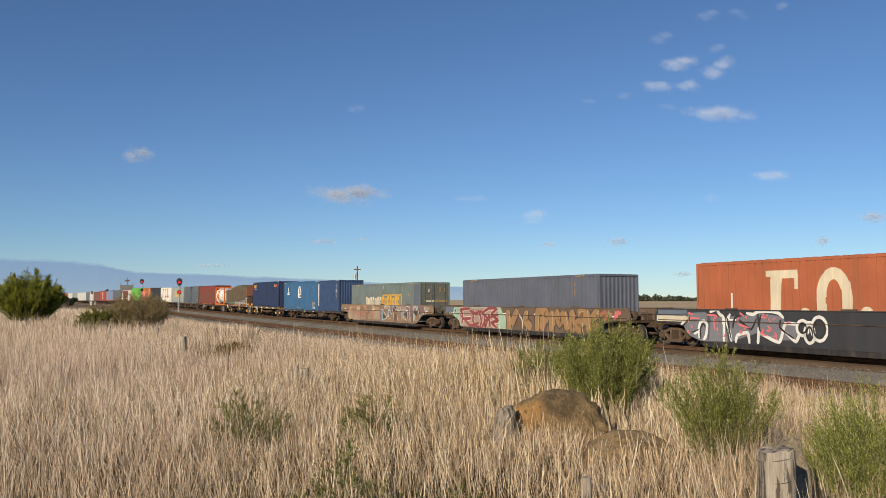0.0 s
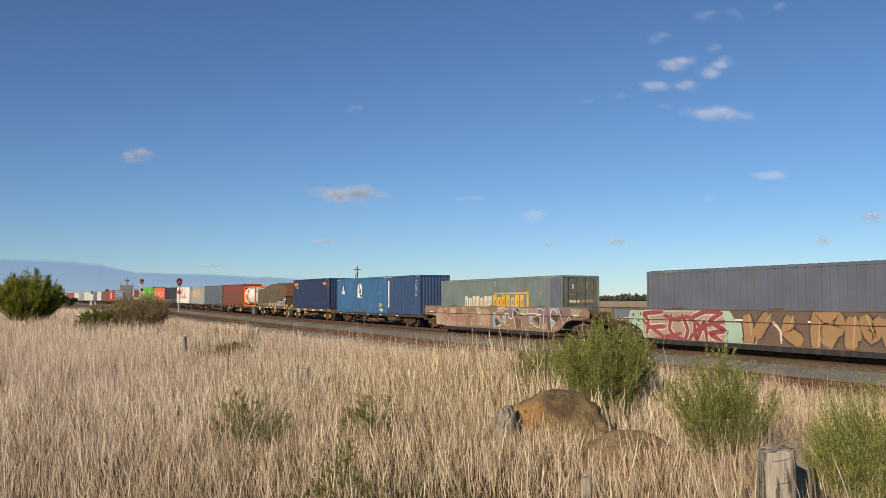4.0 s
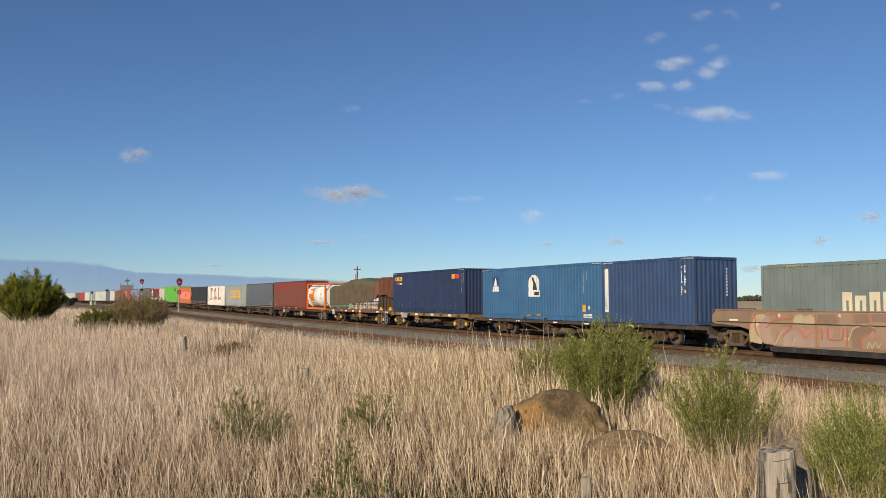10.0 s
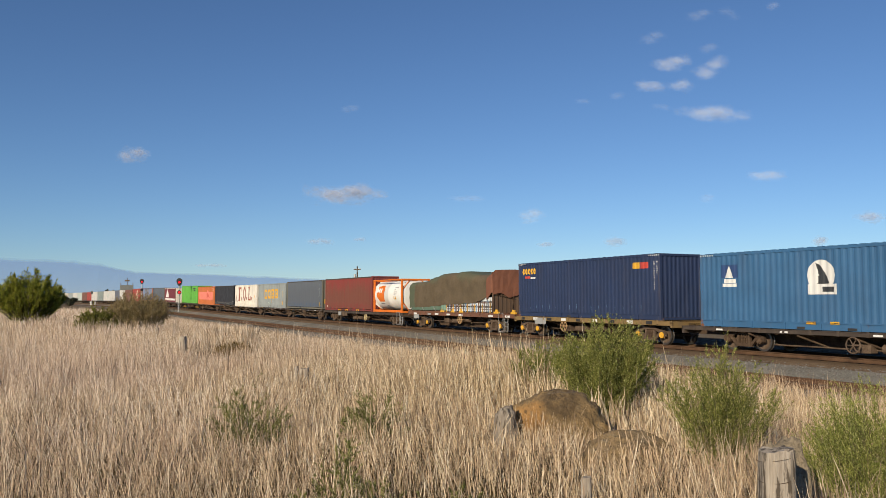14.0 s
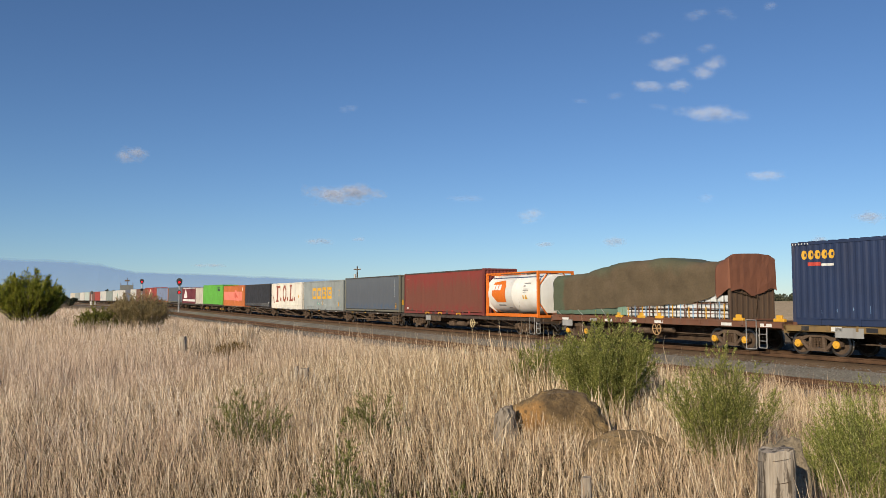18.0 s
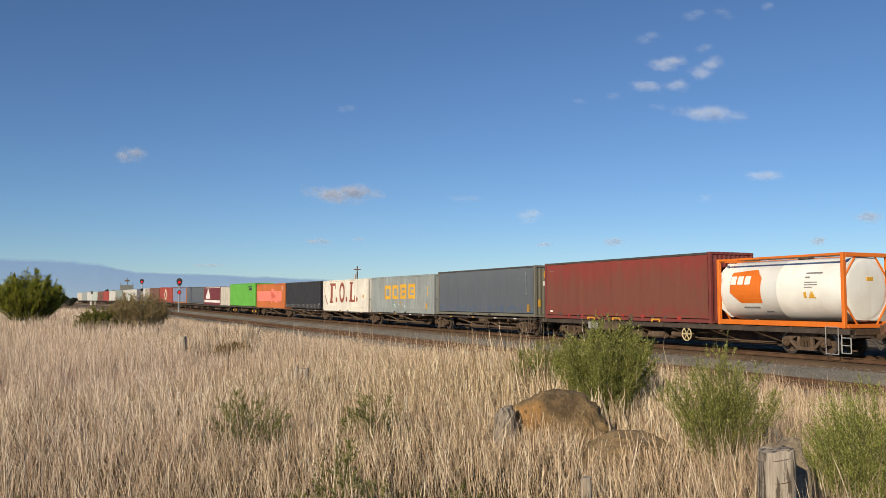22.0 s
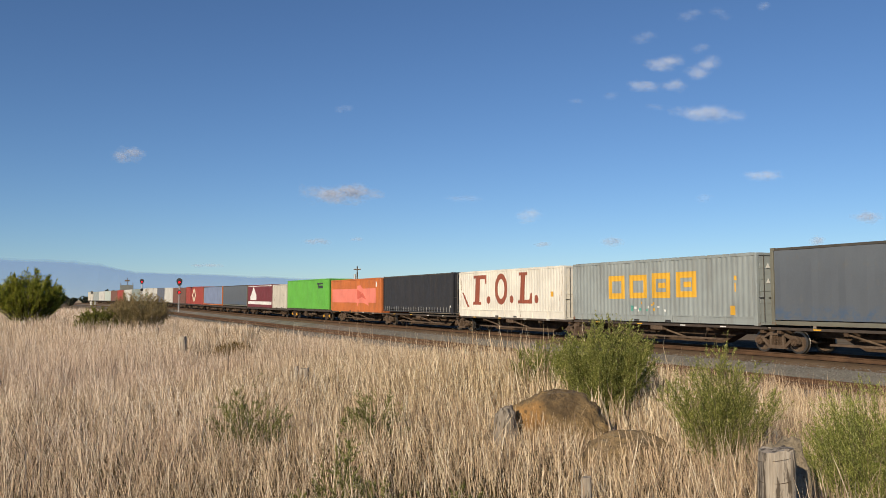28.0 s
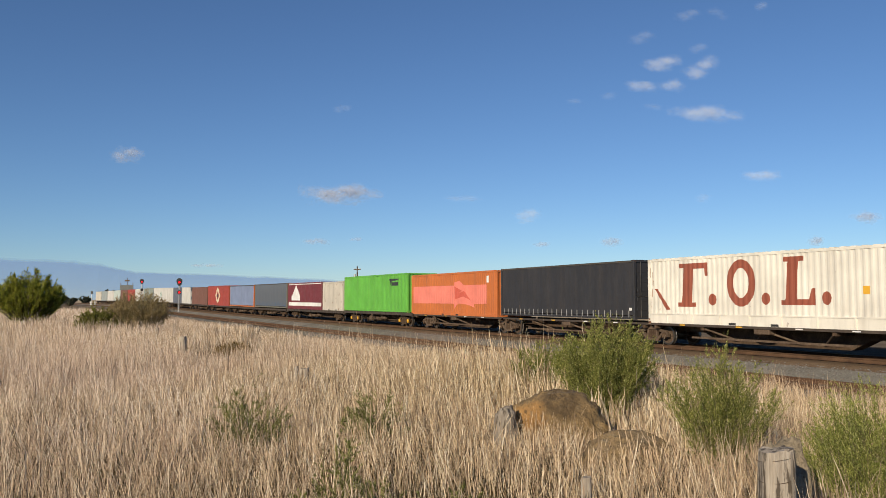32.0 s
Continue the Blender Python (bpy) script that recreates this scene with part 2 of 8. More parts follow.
def corrugated(bm, p0, p1, z0, z1, depth, pitch=0.278, flip=1, shape=RIB):
    """A trapezoid-ribbed wall from p0 to p1 (in x, y), ribs set back by depth along its normal."""
    p0, p1 = Vector((*p0, 0)), Vector((*p1, 0))
    way = p1 - p0
    n = max(2, round(way.length / pitch))
    nor = Vector((-way.y, way.x, 0)).normalized() * flip * depth
    last = None
    for k in range(n):
        for f, d in shape:
            q = p0 + way * ((k + f) / n) + nor * d
            a, b = bm.verts.new((q.x, q.y, z0)), bm.verts.new((q.x, q.y, z1))
            if last:
                bm.faces.new((last[0], a, b, last[1]))
            last = (a, b)
    a, b = bm.verts.new((p1.x, p1.y, z0)), bm.verts.new((p1.x, p1.y, z1))
    bm.faces.new((last[0], a, b, last[1]))


def container(name, label, length, z0, z1, mat, s, frame_mat=None, pitch=0.278, inset=0.0, skirt=0.0, curtain=None, width=2.44, doors=False, straps=False, group="containers on the train", door_mat=None, shape=RIB, stripes=None):
    """A shipping container; z0, z1 over the rail, s of its middle. inset: posts set in from the ends; curtain: a cloth side in that material."""
    ob = thing(name, label, "container", group)
    fm = frame_mat or mat
    worn = paint(fm.name + "_worn", COLOURS[fm.name], 0.9, 0.75, 0.7)
    scuffed = paint(fm.name + "_scuffed", COLOURS[fm.name], 0.62, 0.7, 0.5)
    dm = door_mat or mat
    ob["half_length"], ob["half_width"], ob["pitch"], ob["grooved"] = length / 2, width / 2, pitch, shape is GROOVE
    L, w = length / 2, width / 2
    lo, hi = z0 + 0.16 + skirt, z1 - 0.10
    for y, f in ((-w, 1), (w, -1)):
        if curtain:
            bm = bmesh.new()
            n = 44
            rnd = random.Random(int(length * 10 + z1 * 100))
            cols = []
            for i in range(n + 1):
                col = []
                for j in range(7):
                    x = -L + 0.16 + (2 * L - 0.32) * i / n
                    z = z0 + 0.20 + (hi - z0 - 0.20) * j / 6
                    wob = 0.018 * noise.noise((x * 1.4 + z1 * 7, z * 0.5, y)) + 0.008 * math.sin(x * 9 + rnd.random() * 0.4) * (1 - abs(j / 3 - 1))
                    col.append(bm.verts.new((x, y + f * 0.02 + wob, z)))
                cols.append(col)
            for i in range(n):
                for j in range(6):
                    bm.faces.new((cols[i][j], cols[i + 1][j], cols[i + 1][j + 1], cols[i][j + 1]))
            part("curtain", bm, curtain, ob)
            for i in range(26 if f > 0 and straps else 0):
                bm = bmesh.new()
                x = -L + 0.4 + (2 * L - 0.8) * i / 25
                box(bm, x - 0.025, y - f * 0.012 - 0.006, z0 + 0.10, x + 0.025, y - f * 0.012 + 0.006, z0 + 0.42)
                part("strap", bm, P_STRAP, ob)
        else:
            bm = bmesh.new()
            corrugated(bm, (-L + 0.12, y + f * 0.012), (L - 0.12, y + f * 0.012), lo, hi, RIB_DEPTH, pitch, f, shape)
            part("side_panel", bm, mat, ob)
        bm = bmesh.new()
        box(bm, -L + 0.1, y - 0.0 if f > 0 else y - 0.06, z0 + 0.02, L - 0.1, y + 0.06 if f > 0 else y, lo + 0.004, 0.006)
        part("bottom_rail", bm, fm, ob)
        if f > 0:
            # proud black plates stand for the shade inside the fork-lift pockets
            for x in ((-1.05, 1.05) if length < 13 else ()):
                bm = bmesh.new()
                box(bm, x - 0.18, y - 0.003, z0 + 0.035, x + 0.18, y + 0.03, z0 + 0.125)
                part("fork_pocket_shade", bm, P_BLACK, ob, "dark fork-lift pocket")
        bm = bmesh.new()
        box(bm, -L + 0.1, y if f > 0 else y - 0.05, hi - 0.004, L - 0.1, y + 0.05 if f > 0 else y, z1 - 0.01, 0.006)
        part("top_rail", bm, P_EAVES if curtain else fm, ob)
        if skirt:
            bm = bmesh.new()
            for x in np.arange(-L + 1.2, L - 0.6, 1.55):
                box(bm, x - 0.03, y - f * 0.02 - 0.02, z0 + 0.02, x + 0.03, y - f * 0.02 + 0.02, lo)
            box(bm, -L + 0.12, y - f * 0.012 - 0.012, lo - 0.03, L - 0.12, y - f * 0.012 + 0.012, lo + 0.02)
            part("skirt_rib", bm, fm, ob)
    for x, f in ((-L, 1), (L, -1)):
        if doors and f < 0:
            for g in (-1, 1):
                bm = bmesh.new()
                y0, y1 = sorted((g * 0.02, g * (w - 0.12)))
                box(bm, x - 0.09, y0, z0 + 0.14, x - 0.04, y1, z1 - 0.1, 0.006)
                for zz in np.linspace(z0 + 0.5, z1 - 0.5, 5):
                    box(bm, x - 0.04, y0 + 0.08, zz - 0.09, x - 0.025, y1 - 0.08, zz + 0.09, 0.006)
                d = part("door", bm, dm, ob)
                for yy in (g * 0.28, g * 0.82):
                    bm = bmesh.new()
                    rod(bm, (x - 0.012, yy, z0 + 0.08), (x - 0.012, yy, z1 - 0.06), 0.017, 6)
                    box(bm, x - 0.02, min(yy, yy + g * 0.3), z0 + 1.05, x, max(yy, yy + g * 0.3), z0 + 1.09)
                    part("lock_rod", bm, M_STEEL, d, "galvanised door locking rod")
            if not door_mat:
                bm = bmesh.new()
                box(bm, x - 0.021, 0.35, z0 + 1.5, x - 0.017, 0.60, z0 + 1.68)
                part("data_label", bm, P_YELLOW_LABEL, ob, "yellow data label")
        else:
            bm = bmesh.new()
            corrugated(bm, (x + f * 0.03, -w + 0.1), (x + f * 0.03, w - 0.1), z0 + 0.14, z1 - 0.08, 0.022 * f, 0.25, -1)
            part("end_panel", bm, mat, ob)
        for z in (z0 + 0.0, z1 - 0.12):
            bm = bmesh.new()
            box(bm, x if f > 0 else x - 0.07, -w + 0.1, z + 0.02, x + 0.07 if f > 0 else x, w - 0.1, z + 0.13, 0.006)
            part("end_rail", bm, fm, ob)
        for y in (-w, w):
            xs = x + f * inset
            g = 1 if y < 0 else -1
            bm = bmesh.new()
            box(bm, min(xs, xs + f * 0.13), min(y, y + g * 0.13) - 0.004, z0, max(xs, xs + f * 0.13), max(y, y + g * 0.13) + 0.004, z1, 0.008)
            part("corner_post", bm, fm if curtain else scuffed, ob)
            for z in (z0 - 0.005, z1 - 0.113):
                bm = bmesh.new()
                box(bm, min(xs, xs + f * 0.178) - 0.005, min(y, y + g * 0.16) - 0.009, z, max(xs, xs + f * 0.178) + 0.005, max(y, y + g * 0.16) + 0.009, z + 0.118, 0.012)
                part("corner_casting", bm, worn, ob, "rust-worn corner casting")
            if inset:
                bm = bmesh.new()
                box(bm, min(x, x + f * 0.09), min(y, y + g * 0.09), z0, max(x, x + f * 0.09), max(y, y + g * 0.09), z1, 0.008)
                part("end_post", bm, fm, ob)
    bm = bmesh.new()
    box(bm, -L + 0.05, -w + 0.03, z1 - 0.06, L - 0.05, w - 0.03, z1 - 0.015)
    for x in () if curtain else np.arange(-L + 0.3, L - 0.3, 0.42):
        box(bm, x, -w + 0.004, z1 - 0.016, x + 0.21, w - 0.004, z1 + 0.022)
    part("roof", bm, P_EAVES if curtain else mat, ob)
    for x, f in ((-L + inset, 1), (L - inset, -1)) if stripes else ():
        bm = bmesh.new()
        for k in range(6):
            a = x + f * (0.05 + k * 0.13)
            box(bm, min(a, a + f * 0.045), -w - 0.012, z1 - 0.085, max(a, a + f * 0.045), -w - 0.004, z1 - 0.03)
        tagged(part("hazard_stripe", bm, stripes, ob), "row of pale warning dashes on the top rail", kind="stuff")
    bm = bmesh.new()
    box(bm, -L + 0.05, -w + 0.03, z0 + 0.05, L - 0.05, w - 0.03, z0 + 0.14)
    part("floor_frame", bm, M_GRIME, ob)
    return on_train(ob, s)


# black paint; on fork-lift pockets and well sills it stands for shade
P_BLACK = paint("black_paint_and_shade", (0.02, 0.02, 0.022), 0.2, 0.5)
P_EAVES = paint("worn_dark_rail", (0.055, 0.05, 0.042), 0.5, 0.6, 0.5)
P_NAVY_MARK = paint("navy_mark", (0.02, 0.06, 0.18), 0.0, 0.5, 0.0)
P_YELLOW_LABEL = paint("label_yellow", (0.7, 0.42, 0.04), 0.0, 0.5, 0.1)
P_STRAP = paint("strap_grey", (0.33, 0.33, 0.32), 0.0, 0.7)


def rail_up(z):
    """Height over the rail from a height against the eye."""
    return z + 2.13


C_ORANGE = paint("faded_orange", (0.42, 0.115, 0.045), 0.1, 0.6, 0.25)
C_GREYBLUE = paint("grey_blue", (0.11, 0.125, 0.165), 0.2, 0.6, 0.35)
C_GREYGREEN = paint("grey_green", (0.16, 0.20, 0.19), 0.25, 0.6, 0.35)
# doors darker than the sides, with heavier rust and dirt runs
C_DOOR = paint("dark_rusty_grey_green", (0.115, 0.13, 0.115), 0.7, 0.7, 0.6, (0.10, 0.055, 0.03))
C_BLUE = paint("mid_blue", (0.034, 0.125, 0.26), 0.18, 0.5, 0.12)
C_NAVY = paint("navy_blue", (0.026, 0.062, 0.15), 0.35, 0.5, 0.14, (0.10, 0.055, 0.04))
C_SEA = paint("dark_navy", (0.010, 0.028, 0.085), 0.08, 0.6, 0.08)
C_MAROON = cloth("maroon_cloth", (0.24, 0.040, 0.031), (0.172, 0.056, 0.035), (0.205, 0.070, 0.048), (0.22, 0.03, 0.026))
C_MAROON_F = paint("maroon_frame", (0.19, 0.035, 0.03), 0.3, 0.6, 0.3)
C_SLATE = cloth("slate_cloth", (0.115, 0.13, 0.15), (0.10, 0.112, 0.13), (0.135, 0.13, 0.12), (0.055, 0.10, 0.18))
C_SLATE_F = paint("olive_grey_frame", (0.16, 0.155, 0.12), 0.3, 0.6, 0.4)
C_GREY = paint("light_grey", (0.295, 0.325, 0.318), 0.2, 0.6, 0.35)
C_WHITE = paint("cream_white", (0.79, 0.74, 0.64), 0.3, 0.55, 0.2)
C_BLACKCLOTH = paint("black_cloth", (0.022, 0.024, 0.03), 0.0, 0.6, 0.15)
C_COPPER = paint("orange_paint", (0.55, 0.15, 0.035), 0.2, 0.55, 0.25)
C_GREEN = paint("bright_green", (0.12, 0.42, 0.05), 0.1, 0.5, 0.15)
C_CREAM = paint("dirty_cream", (0.55, 0.50, 0.42), 0.6, 0.6, 0.4)
C_WINE = paint("wine_red", (0.16, 0.025, 0.035), 0.1, 0.55, 0.2)
C_LILAC = paint("pale_blue_cloth", (0.20, 0.25, 0.38), 0.0, 0.7, 0.15)
C_RED = paint("dull_red", (0.33, 0.05, 0.036), 0.25, 0.5, 0.2)
C_BROWN = paint("brown_paint", (0.17, 0.075, 0.055), 0.3, 0.6, 0.4)
C_PALE = paint("pale_green_grey", (0.45, 0.5, 0.46), 0.3, 0.6, 0.3)

P_YELLOW = paint("signal_yellow", (0.75, 0.40, 0.03), 0.0, 0.5, 0.1)
P_WHITE = paint("white_mark", (0.75, 0.74, 0.70), 0.0, 0.5, 0.15)
BOXES = {}
def load(key, name, label, s_rear, s_front, top, bottom, mat, **k):
    BOXES[key] = container(name, label, s_rear - s_front - 0.02, rail_up(bottom), rail_up(top), mat, (s_rear + s_front) / 2, **k)


load("fo", "shipping_container", "faded orange ribbed container with cream letter shapes in a well wagon", -48.45, -63.05, 1.50, -1.40, C_ORANGE, inset=1.2, pitch=0.34, shape=GROOVE)
load("w1", "shipping_container", "grey-blue ribbed container with rust marks, riding in a painted well wagon", -27.2, -41.8, 1.27, -1.62, C_GREYBLUE, inset=1.2, pitch=0.34, shape=GROOVE, stripes=P_YELLOW)
load("pn", "shipping_container", "grey-green ribbed container with white and yellow emblem, in a well wagon", -5.9, -20.45, 1.29, -1.60, C_GREYGREEN, inset=1.2, pitch=0.34, shape=GROOVE, doors=True, door_mat=C_DOOR, stripes=P_YELLOW)
load("b2", "shipping_container", "dark blue short ribbed container with white upright plate", 3.9, -2.35, 1.82, -1.10, C_NAVY, stripes=P_WHITE)
load("b1", "shipping_container", "mid-blue ribbed container with round white bird emblem", 16.1, 4, 1.86, -1.10, C_BLUE, skirt=0.12, stripes=P_WHITE)
load("sea", "shipping_container", "dark navy ribbed container with small orange lettering shapes", 30.6, 18.55, 2.06, -0.92, C_SEA, skirt=0.10, stripes=P_WHITE)
load("r", "curtain_container", "rusty maroon curtain-sided container on a flat wagon", 66.3, 53.95, 1.97, -0.98, C_MAROON_F, curtain=C_MAROON)
load("g", "curtain_container", "slate grey curtain-sided container with olive end frames", 79.75, 67.3, 1.93, -0.95, C_SLATE_F, curtain=C_SLATE)
load("q", "shipping_container", "light grey ribbed container with orange block lettering shapes", 92.55, 80.4, 1.81, -1.00, C_GREY, doors=True, skirt=0.16)
load("f", "shipping_container", "cream white ribbed container with brown-red letter shapes", 105.45, 93.35, 1.80, -1.05, C_WHITE, skirt=0.28, doors=True)
load("k", "curtain_container", "black curtain-sided container with pale tie-down straps", 118.7, 106.4, 1.85, -0.92, C_BLACKCLOTH, curtain=C_BLACKCLOTH, straps=True, doors=True)
load("o", "shipping_container", "bright orange ribbed container with pink painted band", 131.9, 119.2, 1.80, -1.05, C_COPPER)
load("gr", "shipping_container", "bright green ribbed container with small dark emblem", 146.9, 132.6, 2.02, -0.95, C_GREEN)
load("cr", "shipping_container", "dirty cream short container with dark end fittings", 153.2, 147.2, 1.67, -1.03, C_CREAM)
load("cg", "shipping_container", "wine-red container with white triangle and white stripe", 165.5, 153.5, 1.75, -1.03, C_WINE)
load("gc", "curtain_container", "grey curtain-sided container far down the train", 180.4, 165.9, 1.83, -1.0, C_SLATE_F, curtain=C_SLATE)
load("lb", "curtain_container", "pale blue curtain-sided container with orange end frames", 194.8, 181.0, 1.80, -1.05, C_COPPER, curtain=C_LILAC)
load("rd", "shipping_container", "dull red container with cream diamond emblem", 210.0, 195.4, 1.86, -1.1, C_RED)
load("br", "shipping_container", "weathered brown container far down the train", 223.3, 210.7, 1.75, -1.1, C_BROWN)
C_FARWHITE = paint("dull_white", (0.56, 0.54, 0.50), 0.3, 0.6, 0.3)
C_DULL = paint("dull_green_grey", (0.24, 0.28, 0.26), 0.3, 0.6, 0.3)
FAR = [(233.0, 224.0, C_FARWHITE, "white short container"), (241.9, 233.2, C_GREYBLUE, "slate grey short container"), (246.3, 242.1, C_FARWHITE, "white container with dark panel"), (265.6, 246.6, C_FARWHITE, "white container with green emblem"),
       (279.0, 266.4, C_DULL, "pale green-grey container"), (292.0, 279.6, C_FARWHITE, "off-white container"), (304.5, 292.6, C_RED, "red-brown container"), (317.2, 305.0, C_BROWN, "brown container"),
       (330.0, 317.8, C_PALE, "pale green container"), (343.0, 330.6, C_FARWHITE, "off-white container"), (356.0, 343.6, C_GREY, "pale grey container"), (369.0, 356.6, C_CREAM, "dirty cream container")]
for a, b, m, word in FAR:
    load("far%d" % a, "shipping_container", word + " far down the train", a, b, 1.78, -1.1, m)

# ---------------------------------------------------------------- markings painted on the boxes
def rect(r):
    x0, z0, x1, z1 = r
    return [(x0, z0), (x1, z0), (x1, z1), (x0, z1)]


def oval(r, n=22):
    x0, z0, x1, z1 = r
    return [((x0 + x1) / 2 + (x1 - x0) / 2 * math.cos(2 * math.pi * k / n), (z0 + z1) / 2 + (z1 - z0) / 2 * math.sin(2 * math.pi * k / n)) for k in range(n)]


def frame_of(r, t):
    x0, z0, x1, z1 = r
    return [rect(r), rect((x0 + t, z0 + t, x1 - t, z1 - t))]


def ring(r, t):
    x0, z0, x1, z1 = r
    return [oval(r), oval((x0 + t, z0 + t, x1 - t, z1 - t))]


def slab(r, foot=0.0, head=0.0, lean=0.0):
    """An upright bar with a wider foot or head block."""
    x0, z0, x1, z1 = r
    h, w = z1 - z0, x1 - x0
    a, b = x0 + w * 0.3, x0 + w * 0.68
    return [(x0 + w * (0.3 - foot), z0), (x0 + w * (0.68 + foot), z0), (x0 + w * (0.68 + foot), z0 + h * 0.14), (b + lean * 0.14, z0 + h * 0.14), (b + lean * 0.86, z0 + h * 0.86), (x0 + w * (0.68 + head), z0 + h * 0.86),
            (x0 + w * (0.68 + head), z1), (x0 + w * (0.3 - head), z1), (x0 + w * (0.3 - head), z0 + h * 0.86), (a + lean * 0.86, z0 + h * 0.86), (a + lean * 0.14, z0 + h * 0.14), (x0 + w * (0.3 - foot), z0 + h * 0.14)]


def marking(ob, name, mat, polys, label="", face=None, lift=0.004, ribs=True):
    """Paint on the near side: outlines in x, z (even-odd), laid over the ribs."""
    L, w = ob["half_length"], ob["half_width"]
    pitch, x_in = ob["pitch"], L - 0.12
    shape = GROOVE if ob.get("grooved") else RIB
    knots, depths = [f for f, _ in shape] + [1.0], [RIB_DEPTH * d for _, d in shape] + [0.0]
    n = max(2, round(2 * x_in / pitch))
    step = 2 * x_in / n
    xs = [p[0] for q in polys for p in q]
    lo, hi = min(xs), max(xs)
    cuts = {lo, hi}
    cuts.update(np.arange(lo, hi, 0.045))
    if ribs:
        for k in range(n + 1):
            cuts.update(-x_in + (k + f) * step for f, _ in shape)
    cuts = sorted(c for c in cuts if lo <= c <= hi)

    def dip(x):
        if not ribs:
            return 0.0
        f = ((x + x_in) / step) % 1.0
        return float(np.interp(f, knots, depths))

    y0 = face if face is not None else -w + 0.012
    vs, fs, seen = [], [], {}

    def spot(x, y, z):
        key = (round(x, 4), round(z, 3))
        if key not in seen:
            seen[key] = len(vs)
            vs.append((x, y, z))
        return seen[key]

    def levels(x):
        return sorted(az + (bz - az) * (x - ax) / (bx - ax) for q in polys for (ax, az), (bx, bz) in zip(q, q[1:] + q[:1]) if (ax <= x) != (bx <= x))

    for a, b in zip(cuts, cuts[1:]):
        if b - a < 1e-4:
            continue
        za, zb = levels(a + 1e-5), levels(b - 1e-5)
        if len(za) != len(zb):
            za = zb = levels((a + b) / 2)
        ya, yb = y0 + dip(a + 1e-5) - lift, y0 + dip(b - 1e-5) - lift
        for i in range(0, len(za) - 1, 2):
            f = [spot(a, ya, za[i]), spot(b, yb, zb[i]), spot(b, yb, zb[i + 1]), spot(a, ya, za[i + 1])]
            f = list(dict.fromkeys(f))
            if len(f) > 2:
                fs.append(f)
    if not fs:
        return None
    o = new(name, mesh_of(name, vs, fs, mat))
    o.parent = ob
    if label:
        tagged(o, label)
    return o


P_CREAMLET = paint("cream_letter", (0.68, 0.58, 0.42), 0.1, 0.6, 0.15)
P_BRICKLET = paint("brick_letter", (0.30, 0.075, 0.04), 0.1, 0.6, 0.2)
P_PINK = paint("pink_spray", (0.80, 0.22, 0.16), 0.0, 0.6, 0.05)
P_PINK2 = paint("dark_pink_spray", (0.62, 0.11, 0.07), 0.0, 0.6, 0.05)
P_DARK = paint("dark_mark", (0.03, 0.035, 0.04), 0.0, 0.5, 0.0)
P_RUSTY = paint("worn_ochre_mark", (0.38, 0.22, 0.07), 0.5, 0.7, 0.4)
P_RED = paint("red_mark", (0.55, 0.06, 0.04), 0.0, 0.5, 0.0)
P_TEAL = paint("teal_mark", (0.08, 0.35, 0.28), 0.0, 0.5, 0.0)
P_PALEBLUE = paint("pale_blue_mark", (0.22, 0.38, 0.58), 0.0, 0.5, 0.0)
P_RUSTSTREAK = paint("rust_streak", (0.30, 0.12, 0.045), 0.3, 0.8, 0.3)
P_FAINT = paint("faded_number", (0.34, 0.20, 0.14), 0.3, 0.7, 0.2)
P_PATCH_DARK = paint("dark_patch", (0.10, 0.055, 0.045), 0.3, 0.7, 0.2)
P_PATCH_RED = paint("red_patch", (0.34, 0.03, 0.025), 0.2, 0.7, 0.2)
P_TANKWHITE = paint("tank_white", (0.88, 0.85, 0.77), 0.0, 0.35, 0.1)
P_TANKORANGE = paint("tank_orange", (0.74, 0.165, 0.006), 0.1, 0.5, 0.15)



def flag(r):
    """A block with a bar at its top, leaning a little."""
    x0, z0, x1, z1 = r
    w, h = x1 - x0, z1 - z0
    return [(x0 + w * a, z0 + h * b) for a, b in ((0, 0), (0.6, 0), (0.6, 0.1), (0.47, 0.1), (0.53, 0.87), (0.9, 0.87), (0.9, 0.7), (1, 0.7), (1, 1), (0.06, 1), (0.06, 0.9), (0.2, 0.9), (0.14, 0.1), (0, 0.1))]


def boot(r):
    """A block with a bar at its foot."""
    x0, z0, x1, z1 = r
    w, h = x1 - x0, z1 - z0
    return [(x0 + w * a, z0 + h * b) for a, b in ((0, 0), (1, 0), (1, 0.34), (0.9, 0.34), (0.82, 0.12), (0.47, 0.12), (0.52, 0.9), (0.7, 0.9), (0.7, 1), (0.08, 1), (0.08, 0.9), (0.2, 0.9), (0.14, 0.1), (0, 0.1))]


B = BOXES


def column(ob, mat, x, z0, z1, w=0.06, gap=0.035):
    """A standing row of small unreadable characters, as bars."""
    n = max(2, int((z1 - z0) / 0.10))
    h = (z1 - z0) / n
    marking(ob, "number_bar", mat, [rect((x, z0 + k * h, x + w * (0.7 + 0.3 * (k * 7 % 3)), z0 + (k + 1) * h - gap)) for k in range(n) if k % 6 != 4])


# orange box with cream shapes
o = B["fo"]
marking(o, "letter_shape", P_CREAMLET, [flag((-3.71, 0.86, -2.16, 3.22))], "cream slab-shaped lettering block")
marking(o, "letter_shape", P_CREAMLET, ring((-1.41, 0.94, 0.08, 3.26), 0.42), "cream ring-shaped lettering block")
for r in ((-2.09, 1.43, -1.67, 1.84), (0.35, 1.48, 0.83, 1.89)):
    marking(o, "letter_shape", P_CREAMLET, [oval(r)])
marking(o, "paint_drip", P_WHITE, [rect((-5.39, 1.14, -5.30, 2.39))])
# grey-blue box
o = B["w1"]
